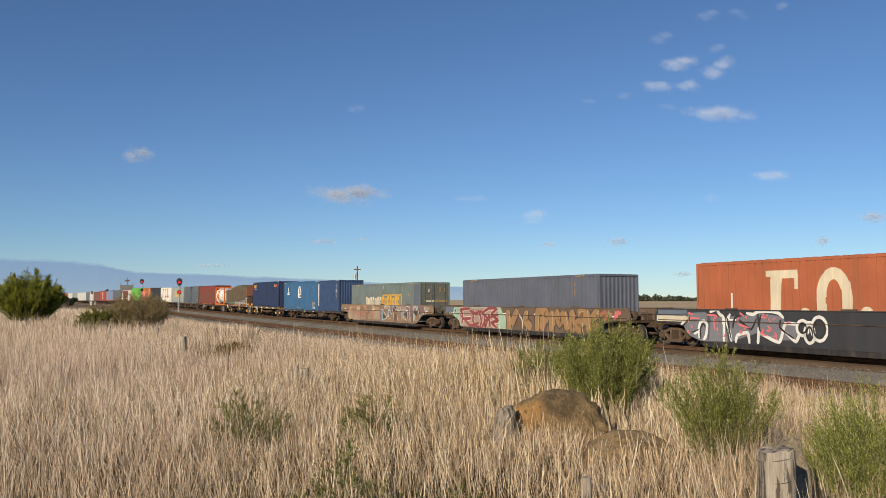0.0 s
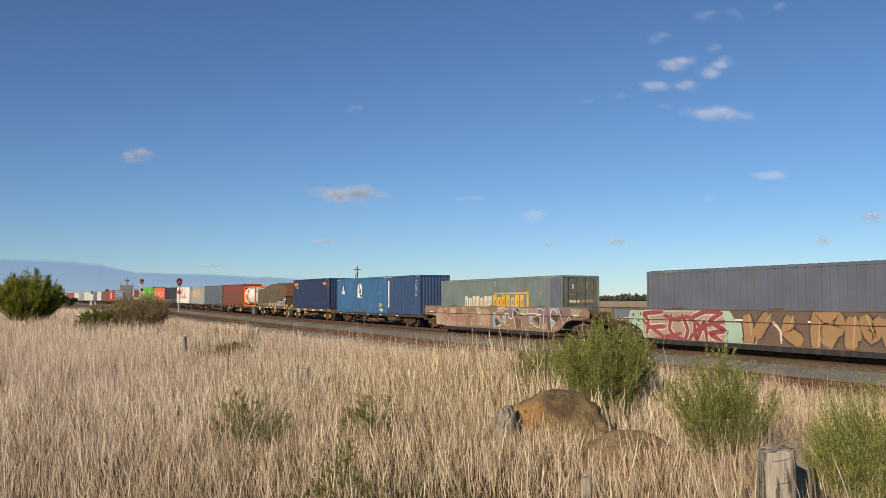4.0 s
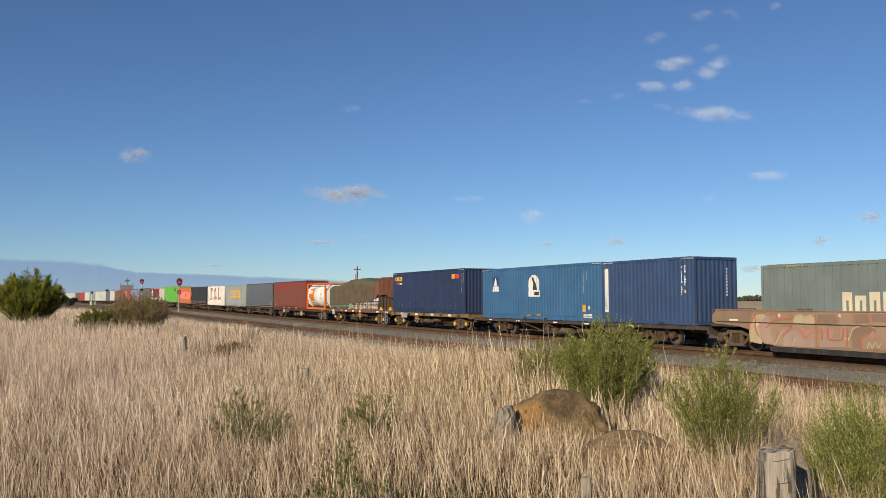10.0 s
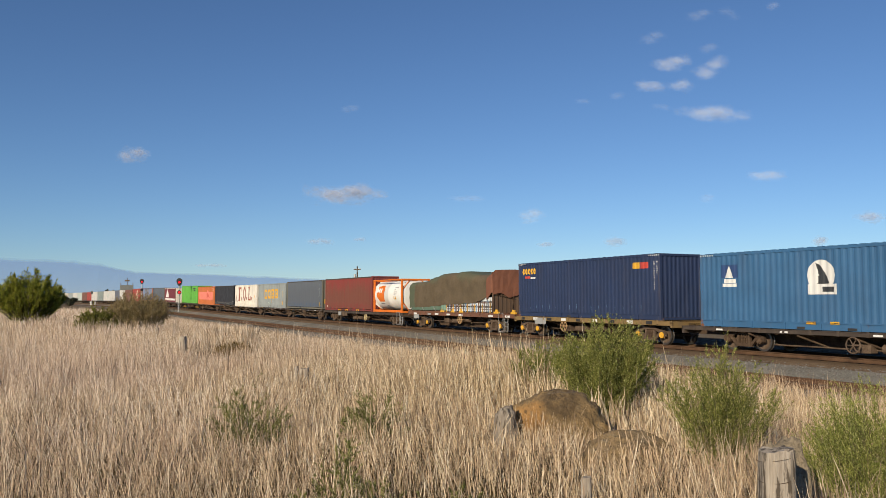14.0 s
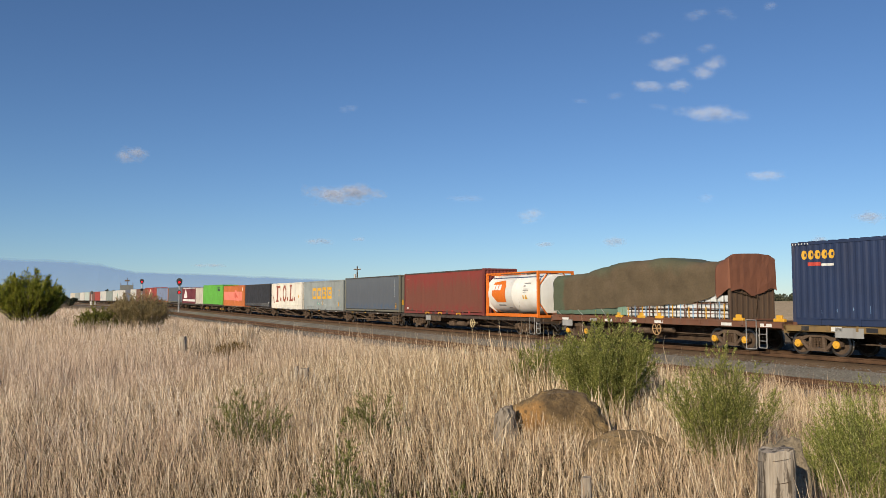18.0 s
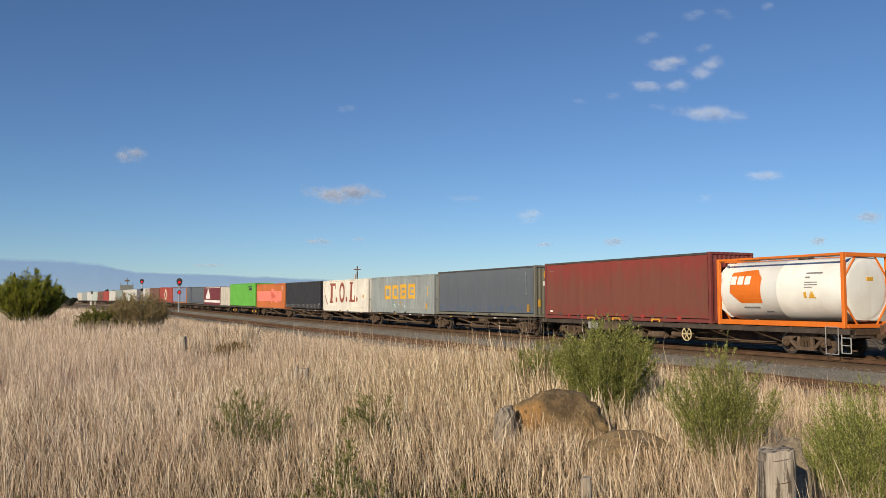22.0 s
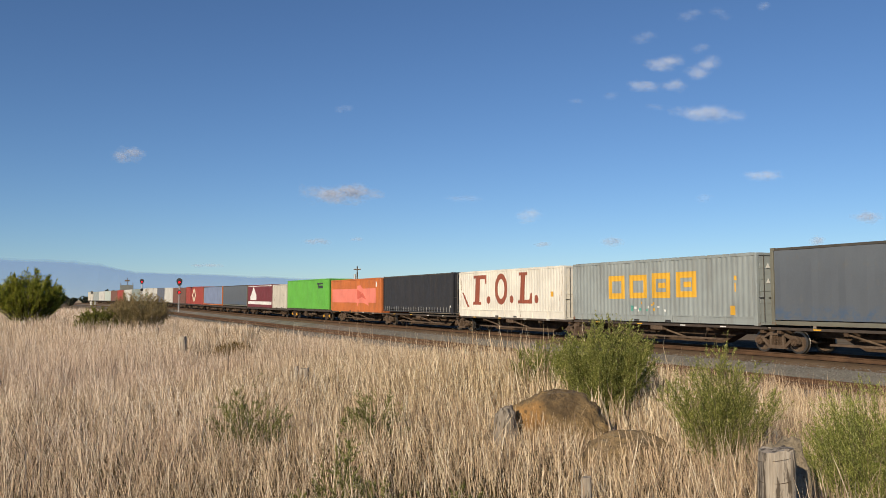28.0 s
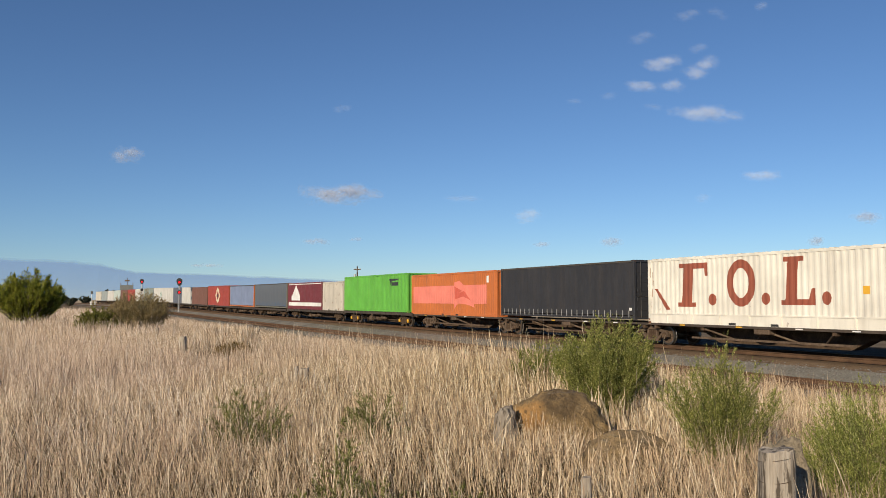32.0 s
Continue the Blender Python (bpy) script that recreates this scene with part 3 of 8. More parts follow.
column(o, P_RUSTY, 4.94, 2.33, 3.05, 0.05)
column(o, P_RUSTY, 5.17, 2.31, 3.08, 0.08)
# grey-green box: rows of blocks
o = B["pn"]
x0, z0, x1, z1 = (-3.78, 1.40, -0.16, 2.38)
for k in range(7):
    a = x0 + (x1 - x0) * k / 7
    marking(o, "emblem_block", P_CREAMLET, [rect((a, z0, a + (x1 - x0) / 7 * 0.80, z1 - (0.12 if k % 3 == 1 else 0)))] + ([rect((a + 0.16, z0 + 0.3, a + 0.26, z1 - 0.28))]), "cream emblem block")
x0, z0, x1, z1 = (-0.09, 1.55, 3.55, 2.42)
for k in range(7):
    a = x0 + (x1 - x0) * k / 7
    marking(o, "emblem_block", P_YELLOW, [rect((a, z0, a + (x1 - x0) / 7 * 0.80, z1 - (0.12 if k % 3 == 1 else 0)))] + ([rect((a + 0.2, z0 + 0.3, a + 0.3, z1 - 0.28))]), "yellow emblem block")
marking(o, "emblem_bar", P_YELLOW, [rect((0.03, 2.47, 3.97, 2.56))], "yellow emblem line")
marking(o, "emblem_bar", P_YELLOW, [rect((3.70, 1.61, 3.97, 2.62))])
for y0, y1, z0, z1, m in ((-0.72, -0.30, 1.99, 2.12, P_CREAMLET), (-0.26, -0.04, 1.99, 2.12, P_CREAMLET), (0.06, 0.5, 2.0, 2.14, P_RUSTY), (0.54, 0.95, 2.0, 2.14, P_RUSTY), (-0.7, -0.3, 2.40, 2.44, P_RUSTY), (-0.55, -0.43, 2.72, 2.95, P_CREAMLET), (0.38, 0.46, 2.7, 3.1, P_RUSTY), (0.75, 0.82, 2.7, 3.0, P_RUSTY)):
    bm = bmesh.new()
    box(bm, o["half_length"] - 0.042, y0, z0, o["half_length"] - 0.022, y1, z1)
    part("door_emblem", bm, m, o, "worn emblem bar on the doors")
marking(o, "repainted_panel", C_GREYBLUE, [rect((6.15, 0.9, 7.1, 3.28))], "repainted blue-grey panel")
marking(o, "number_bar", P_YELLOW, [rect((5.14, 2.45, 5.20, 2.59))])
marking(o, "number_bar", P_WHITE, [rect((0.12, 2.99, 0.18, 3.29))])
# dark blue short box
o = B["b2"]
marking(o, "white_plate", P_WHITE, [rect((-3.05, 1.54, -2.70, 3.63))], "tall white upright plate", ribs=False, lift=0.008)
for i in range(14):
    marking(o, "text_bar", P_STRAP, [rect((-2.99 + 0.03 * (i % 2), 2.25 - i * 0.045, -2.76 - 0.04 * (i % 3), 2.27 - i * 0.045))], ribs=False, lift=0.012)
column(o, P_WHITE, 2.31, 2.32, 3.60)
column(o, P_WHITE, 2.52, 2.75, 3.63)
marking(o, "label", P_YELLOW, [rect((2.52, 2.42, 2.60, 2.55))])
bm = bmesh.new()
for k in range(9):
    box(bm, o["half_length"] - 0.03, 0.62, 2.3 + k * 0.14, o["half_length"] - 0.012, 0.68, 2.38 + k * 0.14)
part("number_bar", bm, P_WHITE, o, "standing row of small white lettering")
# mid-blue box with the oval emblem
o = B["b1"]
marking(o, "emblem_oval", P_WHITE, [oval((-0.74, 2.43, 0.42, 3.54))], "white oval emblem")
marking(o, "emblem_bird", P_DARK, [[(-0.36, 3.43), (-0.15, 3.33), (0.12, 2.89), (0.19, 2.69), (-0.30, 2.67), (-0.24, 3.01)]], "dark bird-like emblem shape", lift=0.008)
marking(o, "emblem_plate", P_WHITE, [rect((-0.71, 2.31, 0.48, 2.68))], lift=0.009)
marking(o, "emblem_bar", P_DARK, [rect((-0.09, 2.40, 0.36, 2.58))], lift=0.013)
marking(o, "badge", P_NAVY_MARK, [rect((-4.88, 3.00, -4.00, 3.52))], "dark blue square badge")
marking(o, "badge_triangle", P_WHITE, [[(-4.68, 3.00), (-4.45, 3.48), (-4.23, 2.99)]], lift=0.008)
for r in ((-4.72, 2.79, -4.11, 2.95), (-4.80, 2.64, -4.08, 2.77)):
    marking(o, "text_bar", P_WHITE, [rect(r)])
column(o, P_WHITE, 4.48, 2.50, 3.74)
column(o, P_WHITE, 4.73, 3.15, 3.72)
marking(o, "yellow_label", P_YELLOW, [rect((4.43, 1.52, 4.71, 1.88))], "yellow square label", ribs=False)
marking(o, "white_label", P_WHITE, [oval((4.89, 1.63, 5.07, 1.85))], ribs=False)
for r in ((4.55, 1.23, 4.89, 1.41), (4.94, 1.22, 5.28, 1.42)):
    marking(o, "white_label", P_WHITE, [rect(r)], ribs=False, face=-1.24)
for r in ((-0.80, 1.25, -0.39, 1.34), (0.19, 1.27, 0.57, 1.36)):
    marking(o, "yellow_label", P_YELLOW, [rect(r)], ribs=False, face=-1.24)
# dark navy box
o = B["sea"]
x0, z0, x1, z1 = (-5.60, 3.56, -4.17, 3.89)
for k in range(5):
    a = x0 + (x1 - x0) * k / 5
    marking(o, "emblem_block", P_YELLOW, [oval((a, z0, a + (x1 - x0) / 5 * 0.88, z1)), oval((a + 0.11, z0 + 0.1, a + 0.2, z1 - 0.1))], "orange rounded emblem block")
marking(o, "emblem_bar", P_RED, [rect((-5.32, 3.33, -4.78, 3.46))], "small red emblem bar")
marking(o, "emblem_bar", P_WHITE, [rect((-4.75, 3.31, -4.25, 3.40))])
x0, z0, x1, z1 = (4.11, 3.56, 4.74, 3.85)
marking(o, "emblem_block", P_YELLOW, [rect((x0, z0, x0 + 0.5, z1))])
marking(o, "emblem_block", P_RED, [rect((x0 + 0.55, z0, x0 + 1.1, z1))])
for k in range(16):
    x = -4.8 + k * 0.63
    marking(o, "scuff", P_PALEBLUE, [rect((x, 1.64 + 0.05 * (k % 3), x + 0.016, 1.76 + 0.05 * (k % 4)))])
column(o, P_WHITE, 5.58, 2.58, 3.91)
column(o, P_WHITE, 5.76, 3.30, 3.90)
# maroon curtain, slate curtain: small plates
o = B["r"]
for k in range(5):
    marking(o, "number_bar", P_FAINT, [rect((-5.75 + k * 0.11, 3.62, -5.68 + k * 0.11, 3.67))], ribs=False, face=-1.225)
marking(o, "label", P_WHITE, [rect((-5.65, 1.48, -5.38, 1.59))], ribs=False, face=-1.225)
marking(o, "scuff", P_FAINT, [rect((-5.56, 2.70, -5.52, 2.82))], ribs=False, face=-1.225)
rnd = random.Random(23)
for k, x in enumerate((-4.7, -3.9, -3.1, -2.75, -2.2, -0.7, 0.5, 1.1, 1.9, 2.6, 3.4, 4.3)):
    w_, h_ = rnd.uniform(0.08, 0.17), rnd.uniform(0.06, 0.12)
    z = 1.27 + rnd.uniform(0.0, 0.16)
    marking(o, "repair_patch", (P_PATCH_DARK, P_PATCH_RED)[k % 5 in (1, 3)], [oval((x - w_, z - h_, x + w_, z + h_))], "welded repair patch on the cloth", ribs=False, face=-1.225, lift=0.008)
o = B["g"]
marking(o, "yellow_label", P_YELLOW, [rect((5.38, 1.48, 5.64, 1.86))], ribs=False, face=-1.23)
for k in range(3):
    marking(o, "text_bar", P_DARK, [rect((5.41, 1.54 + k * 0.11, 5.61, 1.59 + k * 0.11))], ribs=False, face=-1.23, lift=0.008)
for k in range(13):
    marking(o, "number_bar", P_PALEBLUE if k % 4 == 2 else P_WHITE, [rect((5.27, 2.39 + k * 0.105, 5.32, 2.45 + k * 0.105))], ribs=False, face=-1.23)
def end_disc(ob, name, mat, y, z, r, lift, label=""):
    """A round sticker on the front end."""
    bm = bmesh.new()
    x = ob["half_length"] + lift
    rod(bm, (x - 0.02, y, z), (x, y, z), r, 24)
    part(name, bm, mat, ob, label)


bm = bmesh.new()
box(bm, o["half_length"] - 0.03, -0.66, 2.93, o["half_length"] + 0.004, -0.05, 3.17)
part("end_sticker", bm, P_WHITE, o, "white sticker on the container end")
end_disc(o, "end_sticker", P_YELLOW, -0.30, 3.55, 0.33, 0.004, "round yellow sticker on the container end")
end_disc(o, "end_emblem", P_DARK, -0.22, 3.57, 0.24, 0.008, "round dark emblem on the sticker")
bm = bmesh.new()
box(bm, o["half_length"] - 0.03, -0.98, 1.75, o["half_length"] + 0.003, -0.86, 2.15)
part("end_sticker", bm, P_YELLOW, o, "worn yellow strip on the container end")
# light grey box with orange squared shapes
o = B["q"]
for n, r in enumerate(((-3.11, 2.18, -1.92, 3.27), (-1.56, 2.20, -0.33, 3.27), (0.00, 2.21, 1.21, 3.32), (1.59, 2.23, 2.80, 3.33))):
    polys = frame_of(r, 0.26)
    marking(o, "letter_shape", P_YELLOW, polys, "orange squared lettering shape")
    if n > 1:
        x0, z0, x1, z1 = r
        marking(o, "letter_shape", P_YELLOW, [rect((x0 + 0.45, (z0 + z1) / 2 - 0.12, x1 - 0.30, (z0 + z1) / 2 + 0.12))])
rnd = random.Random(9)
for k in range(14):
    x, z = -1.50 + rnd.uniform(0, 2.6), 1.81 + rnd.uniform(-0.22, 0.2)
    w_, h_ = rnd.uniform(0.08, 0.2), rnd.uniform(0.06, 0.12)
    marking(o, "tag_patch", (P_WHITE, P_TEAL, P_YELLOW)[k % 3], [rect((x, z, x + w_, z + h_))])
for r in ((4.90, 2.90, 5.02, 3.08), (4.92, 2.45, 4.97, 2.80)):
    marking(o, "number_bar", P_YELLOW, [rect(r)])
marking(o, "yellow_label", P_YELLOW, [rect((4.68, 1.52, 4.94, 1.89))], ribs=False)
for z, mt in ((3.45, P_WHITE), (2.85, P_WHITE)):
    bm = bmesh.new()
    x = o["half_length"] - 0.006
    prism(bm, [(-0.11, z - 0.09), (0.11, z - 0.09), (0.0, z + 0.11)], 0.0, 0.006)
    bmesh.ops.transform(bm, matrix=Matrix.Translation((x, -0.60, 0)) @ Matrix.Rotation(radians(90), 4, "Z"), verts=bm.verts)
    part("placard", bm, mt, o, "small white triangular placard")
# cream white box with brick-red shapes
o = B["f"]
marking(o, "letter_shape", P_BRICKLET, [flag((-4.13, 1.83, -2.35, 3.67))], "brick-red slab-shaped lettering block")
marking(o, "letter_shape", P_BRICKLET, ring((-1.31, 1.85, 0.16, 3.72), 0.34), "brick-red ring-shaped lettering block")
marking(o, "letter_shape", P_BRICKLET, [boot((1.37, 1.93, 2.88, 3.71))], "brick-red slab-shaped lettering block")
for r in ((-2.32, 1.89, -1.89, 2.38), (0.45, 1.93, 0.85, 2.40), (3.15, 1.94, 3.54, 2.42)):
    marking(o, "letter_shape", P_BRICKLET, [oval(r)])
marking(o, "paint_slash", P_BRICKLET, [[(-5.60, 2.61), (-5.42, 2.61), (-4.62, 1.71), (-4.86, 1.66)]])
marking(o, "yellow_label", P_YELLOW, [rect((4.77, 2.31, 5.02, 2.58))], ribs=False)
rnd = random.Random(31)
for k in range(16):
    x = (5.72 if k % 3 else -5.80) + rnd.uniform(-0.14, 0.14)
    z = rnd.uniform(1.7, 3.7)
    marking(o, "rust_streak", P_RUSTSTREAK, [rect((x, z - rnd.uniform(0.15, 0.6), x + rnd.uniform(0.012, 0.03), z))])
# black curtain
o = B["k"]
marking(o, "label", P_WHITE, [rect((5.76, 1.63, 5.96, 1.76))], ribs=False, face=-1.225)
# bright orange box with pink band
o = B["o"]
marking(o, "pink_band", P_PINK, [rect((-6.04, 1.89, 5.04, 3.09))], "pink painted band")
marking(o, "pink_band", P_PINK, [[(0.62, 3.30), (1.43, 3.39), (3.14, 2.53), (3.51, 1.65), (2.61, 1.82), (1.19, 1.92), (0.62, 1.51)]], lift=0.007)
marking(o, "pink_zigzag", P_PINK2, [[(0.70, 3.04), (1.75, 2.73), (1.19, 2.55), (2.06, 2.72), (2.99, 2.11), (1.91, 2.36), (0.78, 2.18)]], lift=0.010)
marking(o, "label", P_WHITE, [rect((5.04, 3.21, 5.32, 3.63))])
# bright green box
o = B["gr"]
marking(o, "emblem_tick", P_DARK, [[(3.42, 3.78), (5.35, 3.78), (5.24, 3.66), (3.88, 3.60), (3.88, 3.15)]], "small dark emblem")
marking(o, "emblem_bar", P_DARK, [rect((4.00, 3.24, 5.24, 3.51))])
# wine box
o = B["cg"]
marking(o, "emblem_triangle", P_WHITE, [[(-4.36, 2.51), (-2.86, 3.67), (-1.39, 2.51)]], "white triangle emblem", lift=0.008)
marking(o, "emblem_bar", P_WHITE, [rect((-4.58, 2.02, -1.39, 2.51))], lift=0.008)
marking(o, "stripe", P_WHITE, [rect((-5.69, 1.46, 5.88, 1.83))], "white stripe", lift=0.008)
marking(o, "stripe", P_WHITE, [rect((-5.69, 3.70, 5.88, 3.89))], lift=0.008)
# red box
o = B["rd"]
marking(o, "emblem_round", P_CREAMLET, [[(-2.0, 2.55), (-1.2, 3.0), (-1.1, 3.35), (-0.2, 3.75), (0.7, 3.35), (0.8, 3.0), (1.6, 2.55), (0.8, 2.1), (0.7, 1.75), (-0.2, 1.4), (-1.1, 1.75), (-1.2, 2.1)], [(-1.2, 2.55), (-0.2, 3.25), (0.8, 2.55), (-0.2, 1.85)]], "cream scrolled diamond emblem", lift=0.008)
marking(o, "emblem_bar", P_DARK, [oval((-0.60, 2.25, 0.20, 2.85))], lift=0.012)
# white far box with green emblem
marking(B["far265"], "emblem_round", P_TEAL, [oval((-0.5, 1.9, 0.5, 3.1))], "green emblem", lift=0.008)


# ---------------------------------------------------------------- bogies and wheels
WHEEL, TRUCK = 0.46, 0.92


def make_wheelset():
    bm = bmesh.new()
    rod(bm, (0, -1.06, 0), (0, 1.06, 0), 0.075, 10)
    for y in (-0.76, 0.76):
        f = -1 if y < 0 else 1
        ring_pts = [(0.09, y + f * 0.05), (0.20, y + f * 0.02), (0.36, y + f * 0.03), (0.375, y + f * 0.07), (WHEEL, y + f * 0.065), (WHEEL, y - f * 0.045), (WHEEL + 0.028, y - f * 0.06), (0.375, y - f * 0.065), (0.36, y - f * 0.03), (0.09, y - f * 0.05)]
        rows = []
        for k in range(28):
            a = 2 * math.pi * k / 28
            rows.append([bm.verts.new((r * math.cos(a), yy, r * math.sin(a))) for r, yy in ring_pts])
        for k in range(28):
            p, q = rows[k], rows[(k + 1) % 28]
            for i in range(len(p) - 1):
                bm.faces.new((p[i], p[i + 1], q[i + 1], q[i]))
    bmesh.ops.recalc_face_normals(bm, faces=bm.faces)
    me = bpy.data.meshes.new("wheelset")
    bm.to_mesh(me)
    bm.free()
    me.materials.append(M_GRIME_PALE)
    me.materials.append(M_STEEL)
    for p in me.polygons:
        c = p.center
        if abs(math.hypot(c.x, c.z) - WHEEL) < 0.09:
            p.material_index = 1
    return me


def make_sideframe():
    """A cast side frame with its two windows, spring nest and axle boxes, in x, z about the bogie's middle."""
    bm = bmesh.new()
    y0, y1 = -0.06, 0.06
    top = [(-1.12, 0.56), (-0.98, 0.70), (-0.62, 0.74), (-0.34, 0.86), (0.34, 0.86), (0.62, 0.74), (0.98, 0.70), (1.12, 0.56)]
    prism(bm, top + [(1.12, 0.40), (0.92, 0.40), (0.80, 0.55), (0.55, 0.62), (0.36, 0.72), (-0.36, 0.72), (-0.55, 0.62), (-0.80, 0.55), (-0.92, 0.40), (-1.12, 0.40)], y0, y1)
    for f in (-1, 1):
        prism(bm, [(f * 0.80, 0.56), (f * 0.66, 0.60), (f * 0.36, 0.30), (f * 0.42, 0.20)], y0, y1)
        prism(bm, [(f * 0.36, 0.74), (f * 0.25, 0.74), (f * 0.25, 0.28), (f * 0.36, 0.28)], y0, y1)
    prism(bm, [(-0.44, 0.18), (0.44, 0.18), (0.40, 0.32), (-0.40, 0.32)], y0 - 0.03, y1 + 0.03)
    bmesh.ops.recalc_face_normals(bm, faces=bm.faces)
    me = bpy.data.meshes.new("side_frame")
    bm.to_mesh(me)
    bm.free()
    return me


def make_spring():
    """One coil spring as a turned body with a ribbed outline."""
    bm = bmesh.new()
    rings = []
    for k in range(13):
        r = 0.058 if k % 2 == 0 else 0.044
        rings.append([bm.verts.new((r * math.cos(2 * math.pi * a / 9), r * math.sin(2 * math.pi * a / 9), 0.33 + k * 0.031)) for a in range(9)])
    for p, q in zip(rings, rings[1:]):
        for a in range(9):
            bm.faces.new((p[a], p[(a + 1) % 9], q[(a + 1) % 9], q[a]))
    me = bpy.data.meshes.new("spring")
    bm.to_mesh(me)
    bm.free()
    me.materials.append(M_GRIME)
    return me


def make_cap():
    bm = bmesh.new()
    rod(bm, (0, 0.10, 0), (0, -0.05, 0), 0.15, 12)
    rod(bm, (0, -0.05, 0), (0, -0.09, 0), 0.10, 12, 0.07)
    for k in range(3):
        a = 2.1 * k + 0.5
        rod(bm, (0.085 * math.cos(a), -0.04, 0.085 * math.sin(a)), (0.085 * math.cos(a), -0.085, 0.085 * math.sin(a)), 0.022, 6)
    me = bpy.data.meshes.new("axle_cap")
    bm.to_mesh(me)
    bm.free()
    return me


WHEELSET, SIDEFRAME, SPRING, CAP = make_wheelset(), make_sideframe(), make_spring(), make_cap()


def dressed(me, mat):
    key = me.name + mat.name
    if key not in PAINTS:
        c = me.copy()
        c.materials.clear()
        c.materials.append(mat)
        PAINTS[key] = c
    return PAINTS[key]


def sub(name, me, parent, m, label=""):
    o = new(name, me)
    o.parent = parent
    o.matrix_basis = m
    if label:
        tagged(o, label)
    return o


def bogie(wagon, x, frame_mat, cap_mat, spins, base=0.875, cap_word=""):
    bm = bmesh.new()
    box(bm, -0.22, -1.0, 0.52, 0.22, 1.0, 0.80, 0.03)
    box(bm, -0.35, -0.35, 0.78, 0.35, 0.35, 0.93, 0.03)
    rod(bm, (-0.5, -0.6, 0.42), (0.5, -0.6, 0.42), 0.04, 6)
    rod(bm, (-0.5, 0.6, 0.42), (0.5, 0.6, 0.42), 0.04, 6)
    b = part("bogie", bm, M_GRIME, wagon)
    b.matrix_basis = pose(x, 0, LIFT) @ Matrix.Scale(TRUCK, 4)
    for y in (-1.0, 1.0):
        sub("side_frame", dressed(SIDEFRAME, frame_mat), b, pose(0, y, 0))
        for x_s in (-0.14, 0.0, 0.14):
            sub("spring", SPRING, b, pose(x_s, y, 0))
        for f in (-1, 1):
            sub("axle_cap", dressed(CAP, cap_mat), b, pose(f * base, y - (0.05 if y < 0 else -0.05), WHEEL, 0, 0, 0 if y < 0 else 180), cap_word)
    for f in (-1, 1):
        spins.append(sub("wheelset", WHEELSET, b, pose(f * base, 0, WHEEL)))
    return b


def handwheel(wagon, x, z, mat, y=-1.22):
    bm = bmesh.new()
    pts = [(0.27 * math.cos(2 * math.pi * k / 20), 0.27 * math.sin(2 * math.pi * k / 20)) for k in range(20)]
    for (ax, az), (bx, bz) in zip(pts, pts[1:] + pts[:1]):
        rod(bm, (x + ax, y, z + az), (x + bx, y, z + bz), 0.025, 6)
    for k in range(6):
        a = math.pi * k / 3
        rod(bm, (x, y, z), (x + 0.26 * math.cos(a), y, z + 0.26 * math.sin(a)), 0.02, 5)
    rod(bm, (x, y - 0.03, z), (x, y + 0.35, z), 0.04, 8)
    part("brake_handwheel", bm, mat, wagon, "spoked brake handwheel")


def step_ladder(wagon, x, mat, z0=0.32, z1=1.15, w=0.36):
    bm = bmesh.new()
    for f in (-1, 1):
        rod(bm, (x + f * w / 2, -1.22, z0), (x + f * w / 2, -1.22, z1), 0.02, 6)
    for z in np.arange(z0, z1, 0.26):
        rod(bm, (x - w / 2, -1.22, z), (x + w / 2, -1.22, z), 0.018, 6)
    part("step_ladder", bm, mat, wagon, "pale steel step ladder")


def plate(wagon, x0, z0, x1, z1, mat, y=-1.26, name="sill_plate", label=""):
    bm = bmesh.new()
    box(bm, x0, y - 0.008, z0, x1, y, z1)
    return part(name, bm, mat, wagon, label)


def coupler(wagon, x, f):
    bm = bmesh.new()
    box(bm, min(x, x + f * 0.55), -0.09, 0.76, max(x, x + f * 0.55), 0.09, 0.95, 0.02)
    box(bm, min(x + f * 0.45, x + f * 0.75), -0.16, 0.72, max(x + f * 0.45, x + f * 0.75), 0.14, 0.99, 0.03)
    part("coupler", bm, M_GRIME, wagon)
    bm = bmesh.new()
    for k in range(6):
        a, c = k / 6, (k + 1) / 6
        hang = lambda u: (x + f * 0.75 * u, -0.3, 0.85 - 0.9 * u * (1 - u))
        rod(bm, hang(a), hang(c), 0.025, 6)
    part("air_hose", bm, P_BLACK, wagon)


# ---------------------------------------------------------------- well wagons
def blob(rnd, cx, cz, w, h, spiky=0.0):
    """A rounded or jagged spray-painted shape."""
    n = 14
    pts = []
    for k in range(n):
        a = 2 * math.pi * k / n
        r = 1 + rnd.uniform(-0.16, 0.16) - (spiky * 0.16 if k % 2 else 0)
        c, s_ = math.cos(a), math.sin(a)
        pts.append((cx + w / 2 * r * math.copysign(abs(c) ** 0.6, c), cz + h / 2 * r * math.copysign(abs(s_) ** 0.6, s_)))
    return pts


WELL_HALF = [(0, 0.40), (6.55, 0.40), (7.05, 0.50), (7.45, 0.74), (7.8, 0.98), (8.4, 1.10), (9.1, 1.14), (9.6, 1.16), (9.75, 1.25), (9.75, 1.50), (9.55, 1.72), (0, 1.72)]


def well_inside(x, z):
    ax = abs(x)
    if z > 1.70 or ax > 9.5:
        return False
    lo = 0.42
    for (a, za), (b, zb) in zip(WELL_HALF[:9], WELL_HALF[1:9]):
        if a <= ax <= b:
            lo = max(0.42, za + (zb - za) * (ax - a) / (b - a) + 0.03)
    return z > lo


